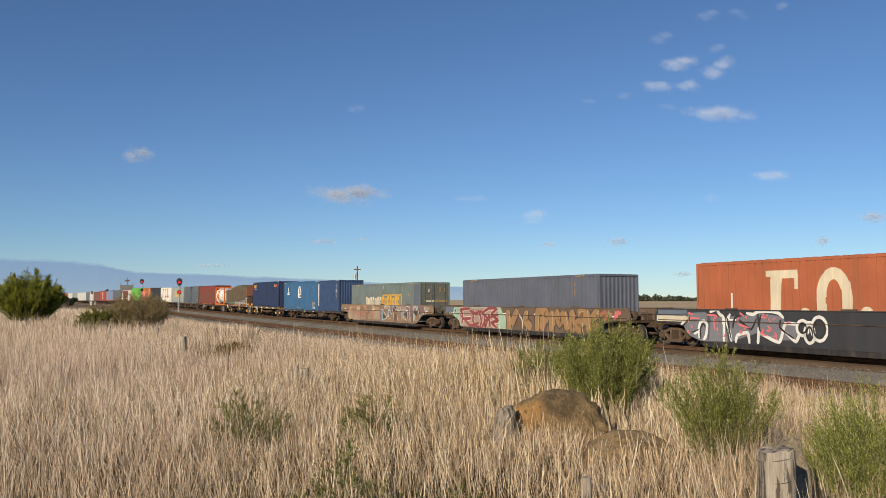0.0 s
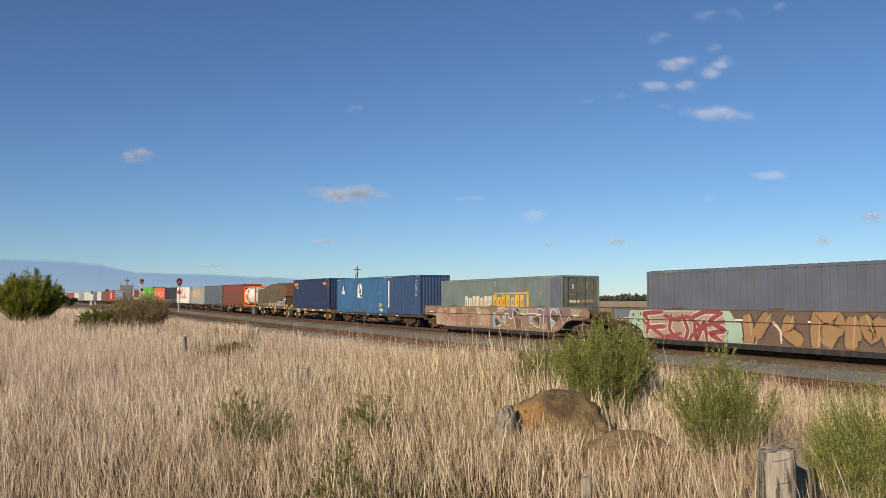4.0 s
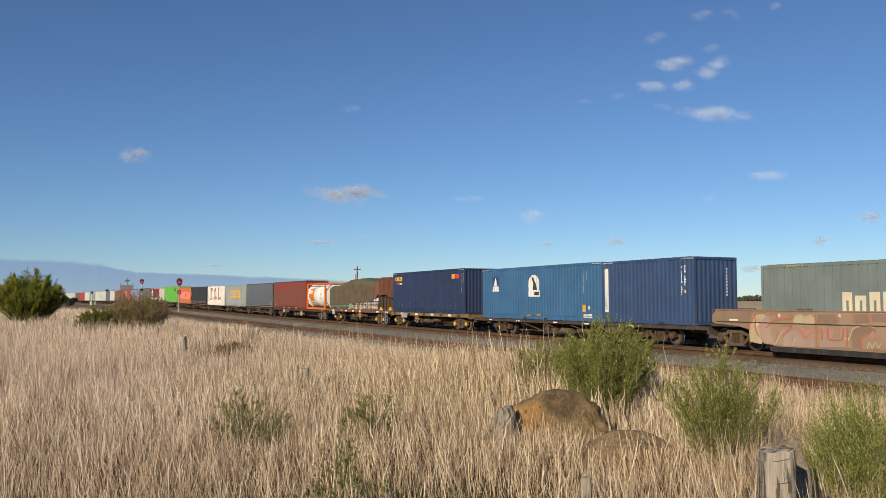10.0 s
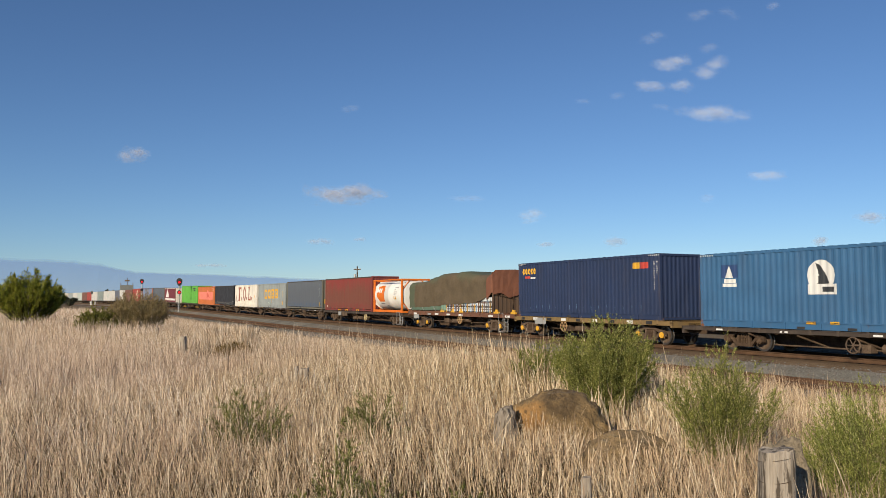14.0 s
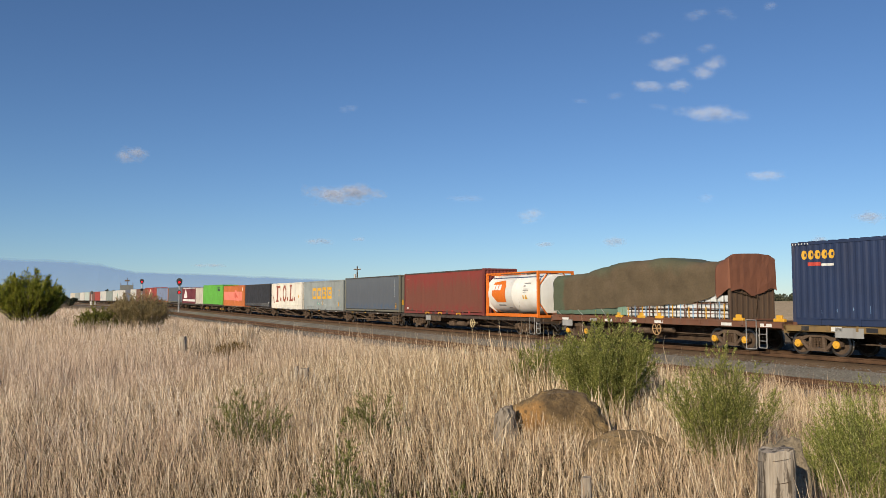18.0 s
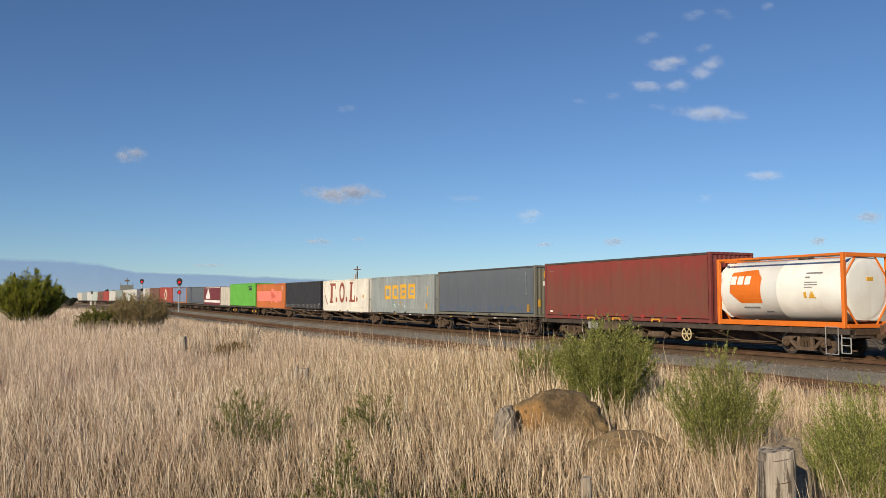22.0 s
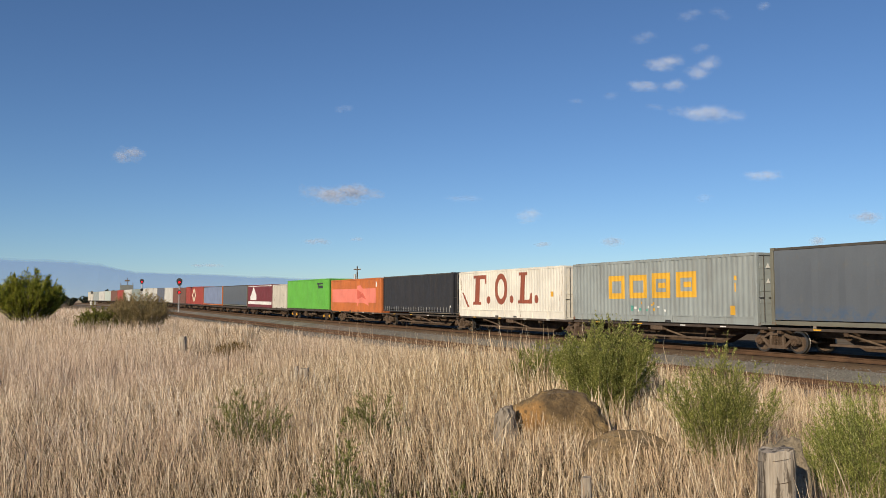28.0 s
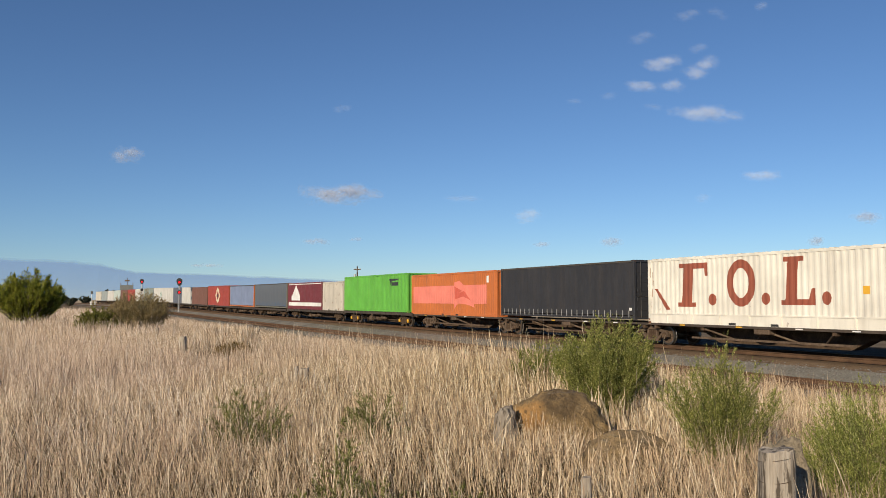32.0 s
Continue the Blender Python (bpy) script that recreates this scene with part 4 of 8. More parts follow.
def well_wagon(s, label, mat):
    ob = thing("well_wagon", label, "railway wagon", "well wagons")
    spins = []
    outline = WELL_HALF[1:-1] + [(-x, z) for x, z in WELL_HALF[1:-1]][::-1]
    for y in (-1.33, 1.27):
        bm = bmesh.new()
        prism(bm, outline, y, y + 0.06)
        part("side_wall", bm, mat, ob)
        bm = bmesh.new()
        yy = y - 0.03 if y < 0 else y + 0.06
        box(bm, -9.5, yy, 1.245, 9.5, yy + 0.03, 1.275)
        part("side_rail", bm, M_GRIME, ob)
        # sill coloured black, standing for its shade below the wall
        bm = bmesh.new()
        box(bm, -6.75, y + 0.02, 0.20, 6.75, y + 0.14, 0.41)
        part("bottom_sill", bm, P_BLACK, ob)
        bm = bmesh.new()
        box(bm, -9.6, y - 0.02, 1.70, 9.6, y + 0.08, 1.745, 0.01)
        part("top_chord", bm, mat, ob)
    bm = bmesh.new()
    box(bm, -6.9, -1.25, 0.22, 6.9, 1.25, 0.38)
    part("well_floor", bm, M_GRIME, ob)
    for f in (-1, 1):
        bm = bmesh.new()
        box(bm, min(f * 7.55, f * 9.9), -1.28, 1.06, max(f * 7.55, f * 9.9), 1.28, 1.16)
        box(bm, min(f * 7.4, f * 10.3), -0.3, 0.85, max(f * 7.4, f * 10.3), 0.3, 1.08)
        part("end_platform", bm, M_GRIME, ob)
        bm = bmesh.new()
        rod(bm, (f * 8.3, -0.85, 1.42), (f * 9.5, -0.85, 1.42), 0.20, 12)
        rod(bm, (f * 8.1, 0.4, 1.36), (f * 8.9, 0.4, 1.36), 0.16, 12)
        box(bm, min(f * 8.9, f * 9.4), -0.3, 1.15, max(f * 8.9, f * 9.4), 0.3, 1.5, 0.03)
        part("brake_gear", bm, M_GRIME_PALE, ob)
        bm = bmesh.new()
        for zz in (1.45, 1.75):
            rod(bm, (f * 9.85, -1.2, zz), (f * 9.85, 1.2, zz), 0.018, 6)
        for yy in (-1.2, -0.4, 0.4, 1.2):
            rod(bm, (f * 9.85, yy, 1.12), (f * 9.85, yy, 1.75), 0.018, 6)
        part("end_railing", bm, M_GRIME_PALE, ob)
        bogie(ob, f * 8.85, M_GRIME_PALE, M_GRIME, spins)
        coupler(ob, f * 10.2, f)
    for x in (-8.6, -5.2, -1.7, 1.7, 5.2, 8.6):
        plate(ob, x - 0.22, 1.30, x + 0.22, 1.37, P_WHITE, -1.33, "reflector", "white reflector bar")
    for x in (-5.3, 0.0, 5.3):
        bm = bmesh.new()
        box(bm, x - 0.3, -1.30, 1.745, x + 0.3, -1.22, 1.80, 0.01)
        part("lifting_lug", bm, M_GRIME_PALE, ob)
    on_train(ob, s, spins)
    return ob


def spray(ob, shapes, first=0):
    """Layers of spray paint on a wall; each a material and outlines."""
    ob["half_length"], ob["half_width"], ob["pitch"] = 9.8, 1.33, 1.0
    for n, (mat, polys) in enumerate(shapes):
        for q in polys:
            q = [(x, min(max(z, 0.43), 1.69)) for x, z in q]
            marking(ob, "graffiti", mat, [q], "", -1.33, 0.003 + 0.003 * (n + first), False)


G = {n: paint("spray_" + n, c, 0.0, 0.65, 0.2) for n, c in dict(mint=(0.36, 0.48, 0.36), maroon=(0.27, 0.055, 0.065), cream=(0.62, 0.54, 0.40), ochre=(0.33, 0.185, 0.085), dark=(0.06, 0.045, 0.04), brown=(0.15, 0.09, 0.055),
     white=(0.72, 0.70, 0.66), pink=(0.70, 0.16, 0.18), tan=(0.32, 0.22, 0.14), blue=(0.22, 0.36, 0.48), mauve=(0.22, 0.145, 0.16), rose=(0.40, 0.145, 0.085), rose_pale=(0.36, 0.25, 0.20), salmon=(0.48, 0.20, 0.16), cream_dull=(0.36, 0.28, 0.20), buff=(0.46, 0.36, 0.22), umber=(0.24, 0.155, 0.105), amber=(0.50, 0.27, 0.09), sand=(0.50, 0.36, 0.18)).items()}
W_BLACK = paint("well_charcoal", (0.032, 0.034, 0.042), 0.05, 0.5, 0.2)
W_TAUPE = paint("well_taupe", (0.14, 0.095, 0.065), 0.15, 0.65, 0.35)
W_TAN = paint("well_tan", (0.26, 0.17, 0.11), 0.15, 0.65, 0.35)

w0 = well_wagon(-55.7, "charcoal well wagon with white-outlined graffiti", W_BLACK)
w1 = well_wagon(-34.5, "well wagon covered in mint, maroon and ochre graffiti", W_TAUPE)
w2 = well_wagon(-13.2, "tan well wagon covered in faded angular graffiti", W_TAN)

rnd = random.Random(21)
plate(w0, -9.6, 1.20, -7.6, 1.45, G["cream"], -1.336, "number_panel", "dirty cream panel")
plate(w0, -9.5, 1.50, -7.7, 1.70, paint("slate_panel", (0.13, 0.16, 0.21), 0.1, 0.6, 0.3), -1.336, "top_panel", "faded slate-blue panel")
def stroke(ob, mat, pts, width, lift, taper=0.0, name="graffiti"):
    """A sprayed line: a soft-cornered ribbon through the points, kept inside the wall."""
    v = [Vector(p) for p in pts]
    line = []
    for i in range(len(v) - 1):
        a, b, c, d = v[max(i - 1, 0)], v[i], v[i + 1], v[min(i + 2, len(v) - 1)]
        for k in range(7):
            u = k / 7
            line.append(0.55 * (b + (c - b) * u) + 0.225 * (2 * b + (c - a) * u + (2 * a - 5 * b + 4 * c - d) * u * u + (3 * b - a - 3 * c + d) * u ** 3))
    line.append(v[-1])
    vs, fs = [], []
    for i, p in enumerate(line):
        d = (line[min(i + 1, len(line) - 1)] - line[max(i - 1, 0)]).normalized()
        f = i / (len(line) - 1)
        w = width / 2 * (1 - taper * f) * min(1.0, 0.62 + 3 * min(f, 1 - f))
        for g in (-1, 1):
            x, z = p.x - d.y * w * g, p.y + d.x * w * g
            z = min(z, 1.69)
            while not well_inside(x, z) and z < 1.66:
                z += 0.03
            vs.append((x, -1.33 - lift, z))
        if i:
            k = 2 * i
            fs.append((k - 2, k - 1, k + 1, k))
    o = new(name, mesh_of(name, vs, fs, mat))
    o.parent = ob


def strokes(ob, mat, lines, width, lift, taper=0.0):
    for n, q in enumerate(lines):
        stroke(ob, mat, q, width, lift + 0.0004 * n, taper)


def loop_line(cx, cz, w, h):
    return [(cx + w * math.cos(2 * math.pi * k / 12), cz + h * math.sin(2 * math.pi * k / 12)) for k in range(13)]


G["steel"] = paint("spray_steel", (0.17, 0.175, 0.20), 0.0, 0.65, 0.2)
spray(w0, [(G["steel"], [
    [(-7.94, 1.57), (-6.64, 1.62), (-6.39, 1.47), (-6.42, 0.42), (-6.92, 0.42), (-7.56, 0.62), (-7.89, 0.94)],
    [(-6.53, 1.47), (-5.66, 1.45), (-5.39, 0.47), (-6.53, 0.39)],
    [(-5.36, 1.45), (-3.93, 1.59), (-3.89, 0.87), (-4.37, 0.74), (-5.24, 0.48)],
    [(-3.84, 1.63), (-2.68, 1.50), (-2.63, 1.30), (-1.97, 1.18), (-2.19, 0.67), (-2.99, 0.61), (-3.84, 0.76)]])])
strokes(w0, G["white"], [
    [(-7.94, 1.63), (-7.65, 1.35), (-8.11, 1.01), (-7.70, 0.62), (-7.00, 0.82)],
    [(-7.00, 0.40), (-7.02, 0.97), (-6.92, 1.20), (-6.71, 1.26), (-6.55, 1.10), (-6.62, 0.66), (-6.86, 0.37)],
    [(-6.39, 1.62), (-6.00, 1.75), (-5.87, 1.56), (-5.66, 1.45), (-5.68, 1.13)],
    [(-5.61, 1.45), (-5.64, 0.46)],
    [(-5.24, 0.48), (-5.32, 0.86), (-5.47, 1.25), (-5.28, 1.57)],
    [(-5.03, 0.41), (-4.93, 0.74), (-4.40, 0.86), (-4.32, 0.44)],
    [(-4.46, 1.61), (-4.11, 1.56), (-3.84, 1.68), (-3.23, 1.69), (-2.90, 1.63), (-2.67, 1.45)],
    [(-3.84, 1.10), (-3.91, 0.43)],
    [(-3.84, 0.88), (-2.90, 0.55), (-2.61, 1.24), (-2.02, 1.23)],
    [(-2.63, 0.95), (-2.15, 0.61), (-1.95, 0.98)]], 0.13, 0.008)
strokes(w0, P_BLACK, [
    [(-7.84, 1.53), (-7.56, 1.35), (-7.96, 1.01), (-7.63, 0.70), (-7.02, 0.90)],
    [(-6.92, 0.47), (-6.93, 0.93), (-6.75, 1.16), (-6.64, 0.98)],
    [(-5.44, 1.41), (-5.36, 1.02), (-5.24, 0.55)],
    [(-5.17, 1.02), (-5.03, 1.42), (-4.62, 1.53)],
    [(-4.82, 1.34), (-4.23, 0.98), (-3.93, 1.44)],
    [(-3.72, 1.55), (-3.84, 1.21), (-3.78, 0.92)],
    [(-2.81, 1.39), (-2.85, 1.09), (-2.22, 0.71)]], 0.10, 0.014, 0.4)
strokes(w0, G["pink"], [
    [(-7.62, 1.58), (-7.30, 1.50)],
    [(-7.53, 1.37), (-6.96, 1.36)],
    [(-6.53, 1.51), (-5.98, 1.48), (-6.20, 1.32)],
    [(-6.15, 1.32), (-6.13, 0.92)],
    [(-4.78, 1.61), (-4.56, 1.50)],
    [(-4.82, 1.15), (-4.32, 1.05)],
    [(-3.72, 1.48), (-3.46, 1.43)],
    [(-3.78, 0.88), (-3.46, 0.78)],
    [(-3.63, 1.03), (-3.68, 0.77)],
    [(-3.05, 0.87), (-2.99, 0.63)],
    [(-2.54, 1.26), (-2.35, 1.28)]], 0.10, 0.020, 0.5)
rnd = random.Random(23)
for k in range(40):
    x, z = rnd.choice((-7.4, -6.2, -5.9, -4.7, -3.6, -3.4, -3.1)) + rnd.uniform(-0.3, 0.3), rnd.uniform(0.7, 1.6)
    spray(w0, [(G["pink"], [blob(rnd, x, z, rnd.uniform(0.04, 0.14), rnd.uniform(0.04, 0.16), 1.0)])], 3)
for (x, z), w_, h_ in zip([(-1.83, 1.11), (-1.54, 0.91), (-1.13, 1.10)], (0.25, 0.21, 0.33), (0.27, 0.33, 0.42)):
    strokes(w0, G["white"], [loop_line(x, z, w_, h_)], 0.12, 0.026)
    strokes(w0, P_BLACK, [loop_line(x, z, w_ - 0.09, h_ - 0.09)], 0.07, 0.030)

spray(w1, [(G["mint"], [
    [(-8.38, 1.66), (-2.23, 1.69), (-1.89, 1.28), (-1.57, 1.22), (-1.35, 0.81), (-0.88, 0.70), (-0.88, 0.40), (-7.39, 0.42), (-7.60, 0.80), (-8.45, 1.14)]]), (G["rose_pale"], [
    [(-7.52, 1.56), (-2.68, 1.68), (-2.40, 1.03), (-2.56, 0.39), (-7.25, 0.25), (-7.39, 0.79)]])])
strokes(w1, G["cream"], [
    [(-7.25, 0.28), (-7.07, 1.19), (-7.39, 1.51), (-6.06, 1.60)],
    [(-7.07, 0.90), (-5.94, 0.98)],
    [(-5.55, 1.53), (-5.68, 0.83), (-5.05, 0.30)],
    [(-4.93, 1.54), (-4.56, 0.85), (-4.80, 0.36)],
    [(-4.36, 1.37), (-3.60, 1.63), (-2.68, 1.66)],
    [(-4.19, 1.24), (-4.07, 0.41), (-3.60, 1.25), (-3.46, 0.43)],
    [(-2.56, 1.61), (-3.32, 1.26), (-2.45, 0.90), (-3.32, 0.76), (-2.63, 0.46)]], 0.30, 0.008)
strokes(w1, G["maroon"], [
    [(-7.25, 0.28), (-7.07, 1.19), (-7.39, 1.51), (-6.06, 1.60)],
    [(-7.07, 0.90), (-5.94, 0.98)],
    [(-5.55, 1.53), (-5.68, 0.83), (-5.05, 0.30)],
    [(-4.93, 1.54), (-4.56, 0.85), (-4.80, 0.36)],
    [(-4.36, 1.37), (-3.60, 1.63), (-2.68, 1.66)],
    [(-4.19, 1.24), (-4.07, 0.41), (-3.60, 1.25), (-3.46, 0.43)],
    [(-2.56, 1.61), (-3.32, 1.26), (-2.45, 0.90), (-3.32, 0.76), (-2.63, 0.46)]], 0.20, 0.012)
strokes(w1, G["maroon"], [
    [(-7.44, 1.19), (-6.06, 0.53), (-4.93, 0.72)],
    [(-5.76, 1.22), (-4.56, 1.41), (-3.60, 0.88)],
    [(-4.56, 0.39), (-3.84, 1.00), (-2.45, 1.27)],
    [(-6.85, 0.32), (-5.55, 0.54), (-4.56, 0.39)],
    [(-5.05, 1.23), (-6.06, 1.45)]], 0.16, 0.0145)
strokes(w1, G["brown"], [
    [(-1.57, 0.92), (-0.09, 0.78), (0.71, 1.09)],
    [(1.10, 1.33), (1.68, 0.78)],
    [(2.24, 0.79), (3.32, 1.36)],
    [(4.35, 0.75), (5.33, 1.09)],
    [(5.33, 1.40), (6.58, 1.12)],
    [(6.12, 0.60), (7.18, 0.83)]], 0.34, 0.002)
strokes(w1, G["dark"], [
    [(-1.35, 1.55), (-1.22, 0.69), (-1.35, 0.36)],
    [(-0.26, 1.56), (-0.59, 1.18), (-0.92, 0.70)],
    [(0.75, 1.51), (0.55, 0.97), (1.22, 0.58)],
    [(1.79, 0.33), (1.90, 1.54), (2.69, 1.51), (2.71, 1.11), (1.98, 1.01)],
    [(3.28, 1.54), (3.18, 0.45)],
    [(3.70, 1.59), (3.98, 0.90), (4.38, 1.51)],
    [(4.42, 1.49), (4.72, 0.57)],
    [(5.11, 1.60), (5.17, 0.46)],
    [(5.62, 1.44), (6.12, 1.53), (6.03, 1.04), (5.62, 0.93), (5.72, 0.40)],
    [(6.37, 1.60), (6.61, 0.44)],
    [(7.35, 1.59), (6.73, 1.02), (7.73, 0.54)],
    [(2.55, 1.05), (2.20, 0.50)], [(3.05, 0.95), (3.60, 1.00)], [(4.95, 0.60), (5.25, 0.95), (5.45, 0.55)]], 0.66, 0.004)
strokes(w1, G["ochre"], [
    [(-1.35, 1.55), (-1.22, 0.69), (-1.35, 0.36)],
    [(-0.26, 1.56), (-0.59, 1.18), (-0.92, 0.70)],
    [(0.75, 1.51), (0.55, 0.97), (1.22, 0.58)],
    [(1.79, 0.33), (1.90, 1.54), (2.69, 1.51), (2.71, 1.11), (1.98, 1.01)],
    [(3.28, 1.54), (3.18, 0.45)],
    [(3.70, 1.59), (3.98, 0.90), (4.38, 1.51)],
    [(4.42, 1.49), (4.72, 0.57)],
    [(5.11, 1.60), (5.17, 0.46)],
    [(5.62, 1.44), (6.12, 1.53), (6.03, 1.04), (5.62, 0.93), (5.72, 0.40)],
    [(6.37, 1.60), (6.61, 0.44)],
    [(7.35, 1.59), (6.73, 1.02), (7.73, 0.54)],
    [(2.55, 1.05), (2.20, 0.50)], [(3.05, 0.95), (3.60, 1.00)], [(4.95, 0.60), (5.25, 0.95), (5.45, 0.55)]], 0.50, 0.010)
strokes(w1, G["sand"], [
    [(-1.22, 1.60), (-1.09, 0.74)],
    [(-0.13, 1.61), (-0.46, 1.23)],
    [(0.87, 1.55), (0.67, 1.02)],
    [(1.90, 0.38), (2.01, 1.59)],
    [(3.39, 1.58), (3.28, 0.50)],
    [(3.81, 1.63), (4.08, 0.94)],
    [(4.52, 1.53), (4.82, 0.62)],
    [(5.21, 1.64), (5.27, 0.51)],
    [(5.72, 1.49), (6.21, 1.57)],
    [(6.46, 1.64), (6.70, 0.48)],
    [(7.44, 1.63), (6.82, 1.06)]], 0.06, 0.016, 0.6)
strokes(w1, G["cream"], [
    [(-0.09, 1.31), (0.27, 0.97), (0.31, 0.51)]], 0.12, 0.020, 0.3)
strokes(w1, G["rose"], [
    [(7.47, 1.35), (7.92, 1.54), (8.06, 1.19)],
    [(7.78, 1.15), (8.18, 1.35)]], 0.22, 0.020, 0.3)
strokes(w1, G["pink"], [
    [(8.67, 1.55), (8.89, 1.29)],
    [(8.86, 1.59), (8.73, 1.17)]], 0.12, 0.024, 0.3)

star = [(8.15 + f * 0.36 * math.sin(i * math.pi / 5), 1.40 + f * 0.27 * math.cos(i * math.pi / 5)) for i, f in enumerate([1.0, 0.5] * 5)]
spray(w1, [(G["tan"], [star])], 3)
strokes(w1, G["pink"], [[(8.75, 1.60), (8.62, 1.20)], [(8.95, 1.62), (8.82, 1.30)], [(9.10, 1.60), (9.02, 1.42)]], 0.13, 0.028)
plate(w1, -9.5, 1.32, -8.45, 1.68, paint("slate_panel", (0.13, 0.16, 0.21), 0.1, 0.6, 0.3), -1.336, "top_panel", "faded slate-blue panel")
strokes(w1, G["white"], [[(-9.4, 1.40), (-9.3, 1.62), (-9.15, 1.42), (-9.0, 1.60), (-8.9, 1.42), (-8.75, 1.62), (-8.6, 1.45)], [(-9.4, 1.30), (-9.2, 1.22), (-9.3, 1.18)], [(-9.05, 1.32), (-8.9, 1.20), (-8.75, 1.32), (-8.6, 1.20)]], 0.035, 0.012)
spray(w1, [(G["dark"], [loop_line(x, z, r, r)[:-1] for x, z, r in ((-8.1, 1.45, 0.08), (-7.75, 1.2, 0.07), (-7.9, 0.98, 0.06), (-7.6, 1.5, 0.06))])], 3)
spray(w2, [(G["tan"], [
    [(-7.68, 1.64), (-2.11, 1.71), (-0.42, 1.47), (-0.25, 1.37), (-0.25, 0.53), (-7.09, 0.46), (-7.80, 1.16)]]), (G["rose_pale"], [
    [(-7.31, 0.54), (-7.51, 1.08), (-7.22, 1.46), (-6.80, 1.52), (-6.82, 0.94), (-6.62, 0.48)],
    [(-6.22, 0.41), (-6.14, 0.83), (-5.74, 1.06), (-5.49, 0.89), (-5.17, 0.72), (-4.86, 0.95), (-4.84, 0.45)],
    [(-4.62, 0.47), (-4.57, 1.19), (-4.24, 1.24), (-4.13, 0.80), (-3.83, 0.82), (-3.70, 1.27), (-3.47, 1.23), (-3.49, 0.53)],
    [(-2.00, 0.58), (-1.96, 1.26), (-1.67, 1.35), (-1.42, 1.11), (-1.38, 0.59)]]), (G["buff"], [
    [(-7.81, 0.52), (-7.83, 1.16), (-7.61, 1.51), (-7.22, 1.64), (-7.01, 1.52), (-7.37, 1.12), (-7.18, 0.44)],
    [(-5.77, 1.30), (-5.66, 1.54), (-5.40, 1.61), (-5.22, 1.52), (-4.96, 1.61), (-4.78, 1.42), (-4.85, 1.27)],
    [(-2.06, 1.39), (-2.02, 1.68), (-1.68, 1.69), (-1.45, 1.52), (-1.38, 1.32)]]), (G["cream_dull"], [
    [(-1.43, 0.57), (-1.43, 1.40), (-1.25, 1.52), (-1.00, 1.51), (-0.80, 1.56), (-0.56, 1.53), (-0.32, 1.42), (-0.26, 1.14), (-0.30, 0.56)]])])
spray(w2, [(G["umber"], [
    [(-3.38, 0.51), (-3.39, 1.01), (-3.13, 1.23), (-2.74, 1.28), (-2.47, 1.14), (-2.56, 0.86), (-2.77, 1.00), (-2.97, 0.85), (-2.93, 0.50)],
    [(-4.72, 1.23), (-4.71, 1.62), (-3.99, 1.62), (-3.88, 1.31)],
    [(-3.24, 1.32), (-3.26, 1.65), (-2.76, 1.65), (-2.68, 1.38)],
    [(-2.60, 1.40), (-2.62, 1.66), (-2.16, 1.66), (-2.09, 1.39)]]), (G["salmon"], [
    [(-5.48, 1.15), (-5.20, 0.82), (-4.88, 1.13), (-5.07, 1.04)],
    [(-4.24, 1.09), (-4.13, 0.82), (-4.03, 1.16)],
    [(-3.82, 1.13), (-3.72, 0.82), (-3.62, 1.18)],
    [(-1.86, 1.00), (-1.71, 0.83), (-1.55, 0.97), (-1.64, 1.31)],
    [(-2.75, 0.89), (-2.56, 0.82), (-2.45, 0.99), (-2.58, 1.12)],
    [(-4.51, 1.12), (-4.46, 0.79), (-4.36, 1.17)]]), (G["amber"], [
    [(-1.41, 1.46), (-1.15, 1.53), (-1.21, 1.15), (-1.41, 1.19)],
    [(-0.86, 1.12), (-0.27, 1.38), (-0.50, 1.13)],
    [(-1.28, 0.55), (-1.17, 0.96), (-1.08, 0.57)],
    [(-1.00, 1.49), (-0.70, 1.53), (-0.86, 1.28)],
    [(-0.62, 0.93), (-0.28, 1.06), (-0.29, 0.74)]])], 3)
strokes(w2, G["rose"], [
    [(-7.74, 0.52), (-7.80, 1.16), (-7.43, 1.59), (-7.01, 1.62)],
    [(-7.47, 1.42), (-7.51, 1.05), (-7.31, 0.69), (-6.97, 0.46)],
    [(-6.83, 1.59), (-6.49, 1.62), (-6.43, 1.38)],
    [(-7.02, 1.06), (-6.50, 1.38), (-5.83, 1.44), (-5.76, 1.63)],
    [(-6.21, 0.79), (-5.97, 1.02), (-5.80, 1.18), (-6.27, 1.19)],
    [(-6.56, 0.44), (-6.48, 0.72), (-6.48, 0.91)],
    [(-4.77, 1.62), (-4.76, 1.01), (-4.75, 0.47)],
    [(-4.30, 1.16), (-4.25, 0.76), (-3.75, 0.76), (-3.65, 1.16)],
    [(-3.90, 1.67), (-3.85, 1.33)],
    [(-3.32, 1.67), (-3.27, 1.34)],
    [(-2.70, 1.68), (-2.63, 1.40)],
    [(-2.13, 1.68), (-2.03, 1.39), (-2.03, 0.58)],
    [(-2.98, 0.50), (-2.97, 0.85), (-2.75, 0.98)],
    [(-4.52, 0.72), (-4.54, 1.12)],
    [(-3.55, 0.51), (-3.50, 1.19)]], 0.085, 0.014, 0.2)
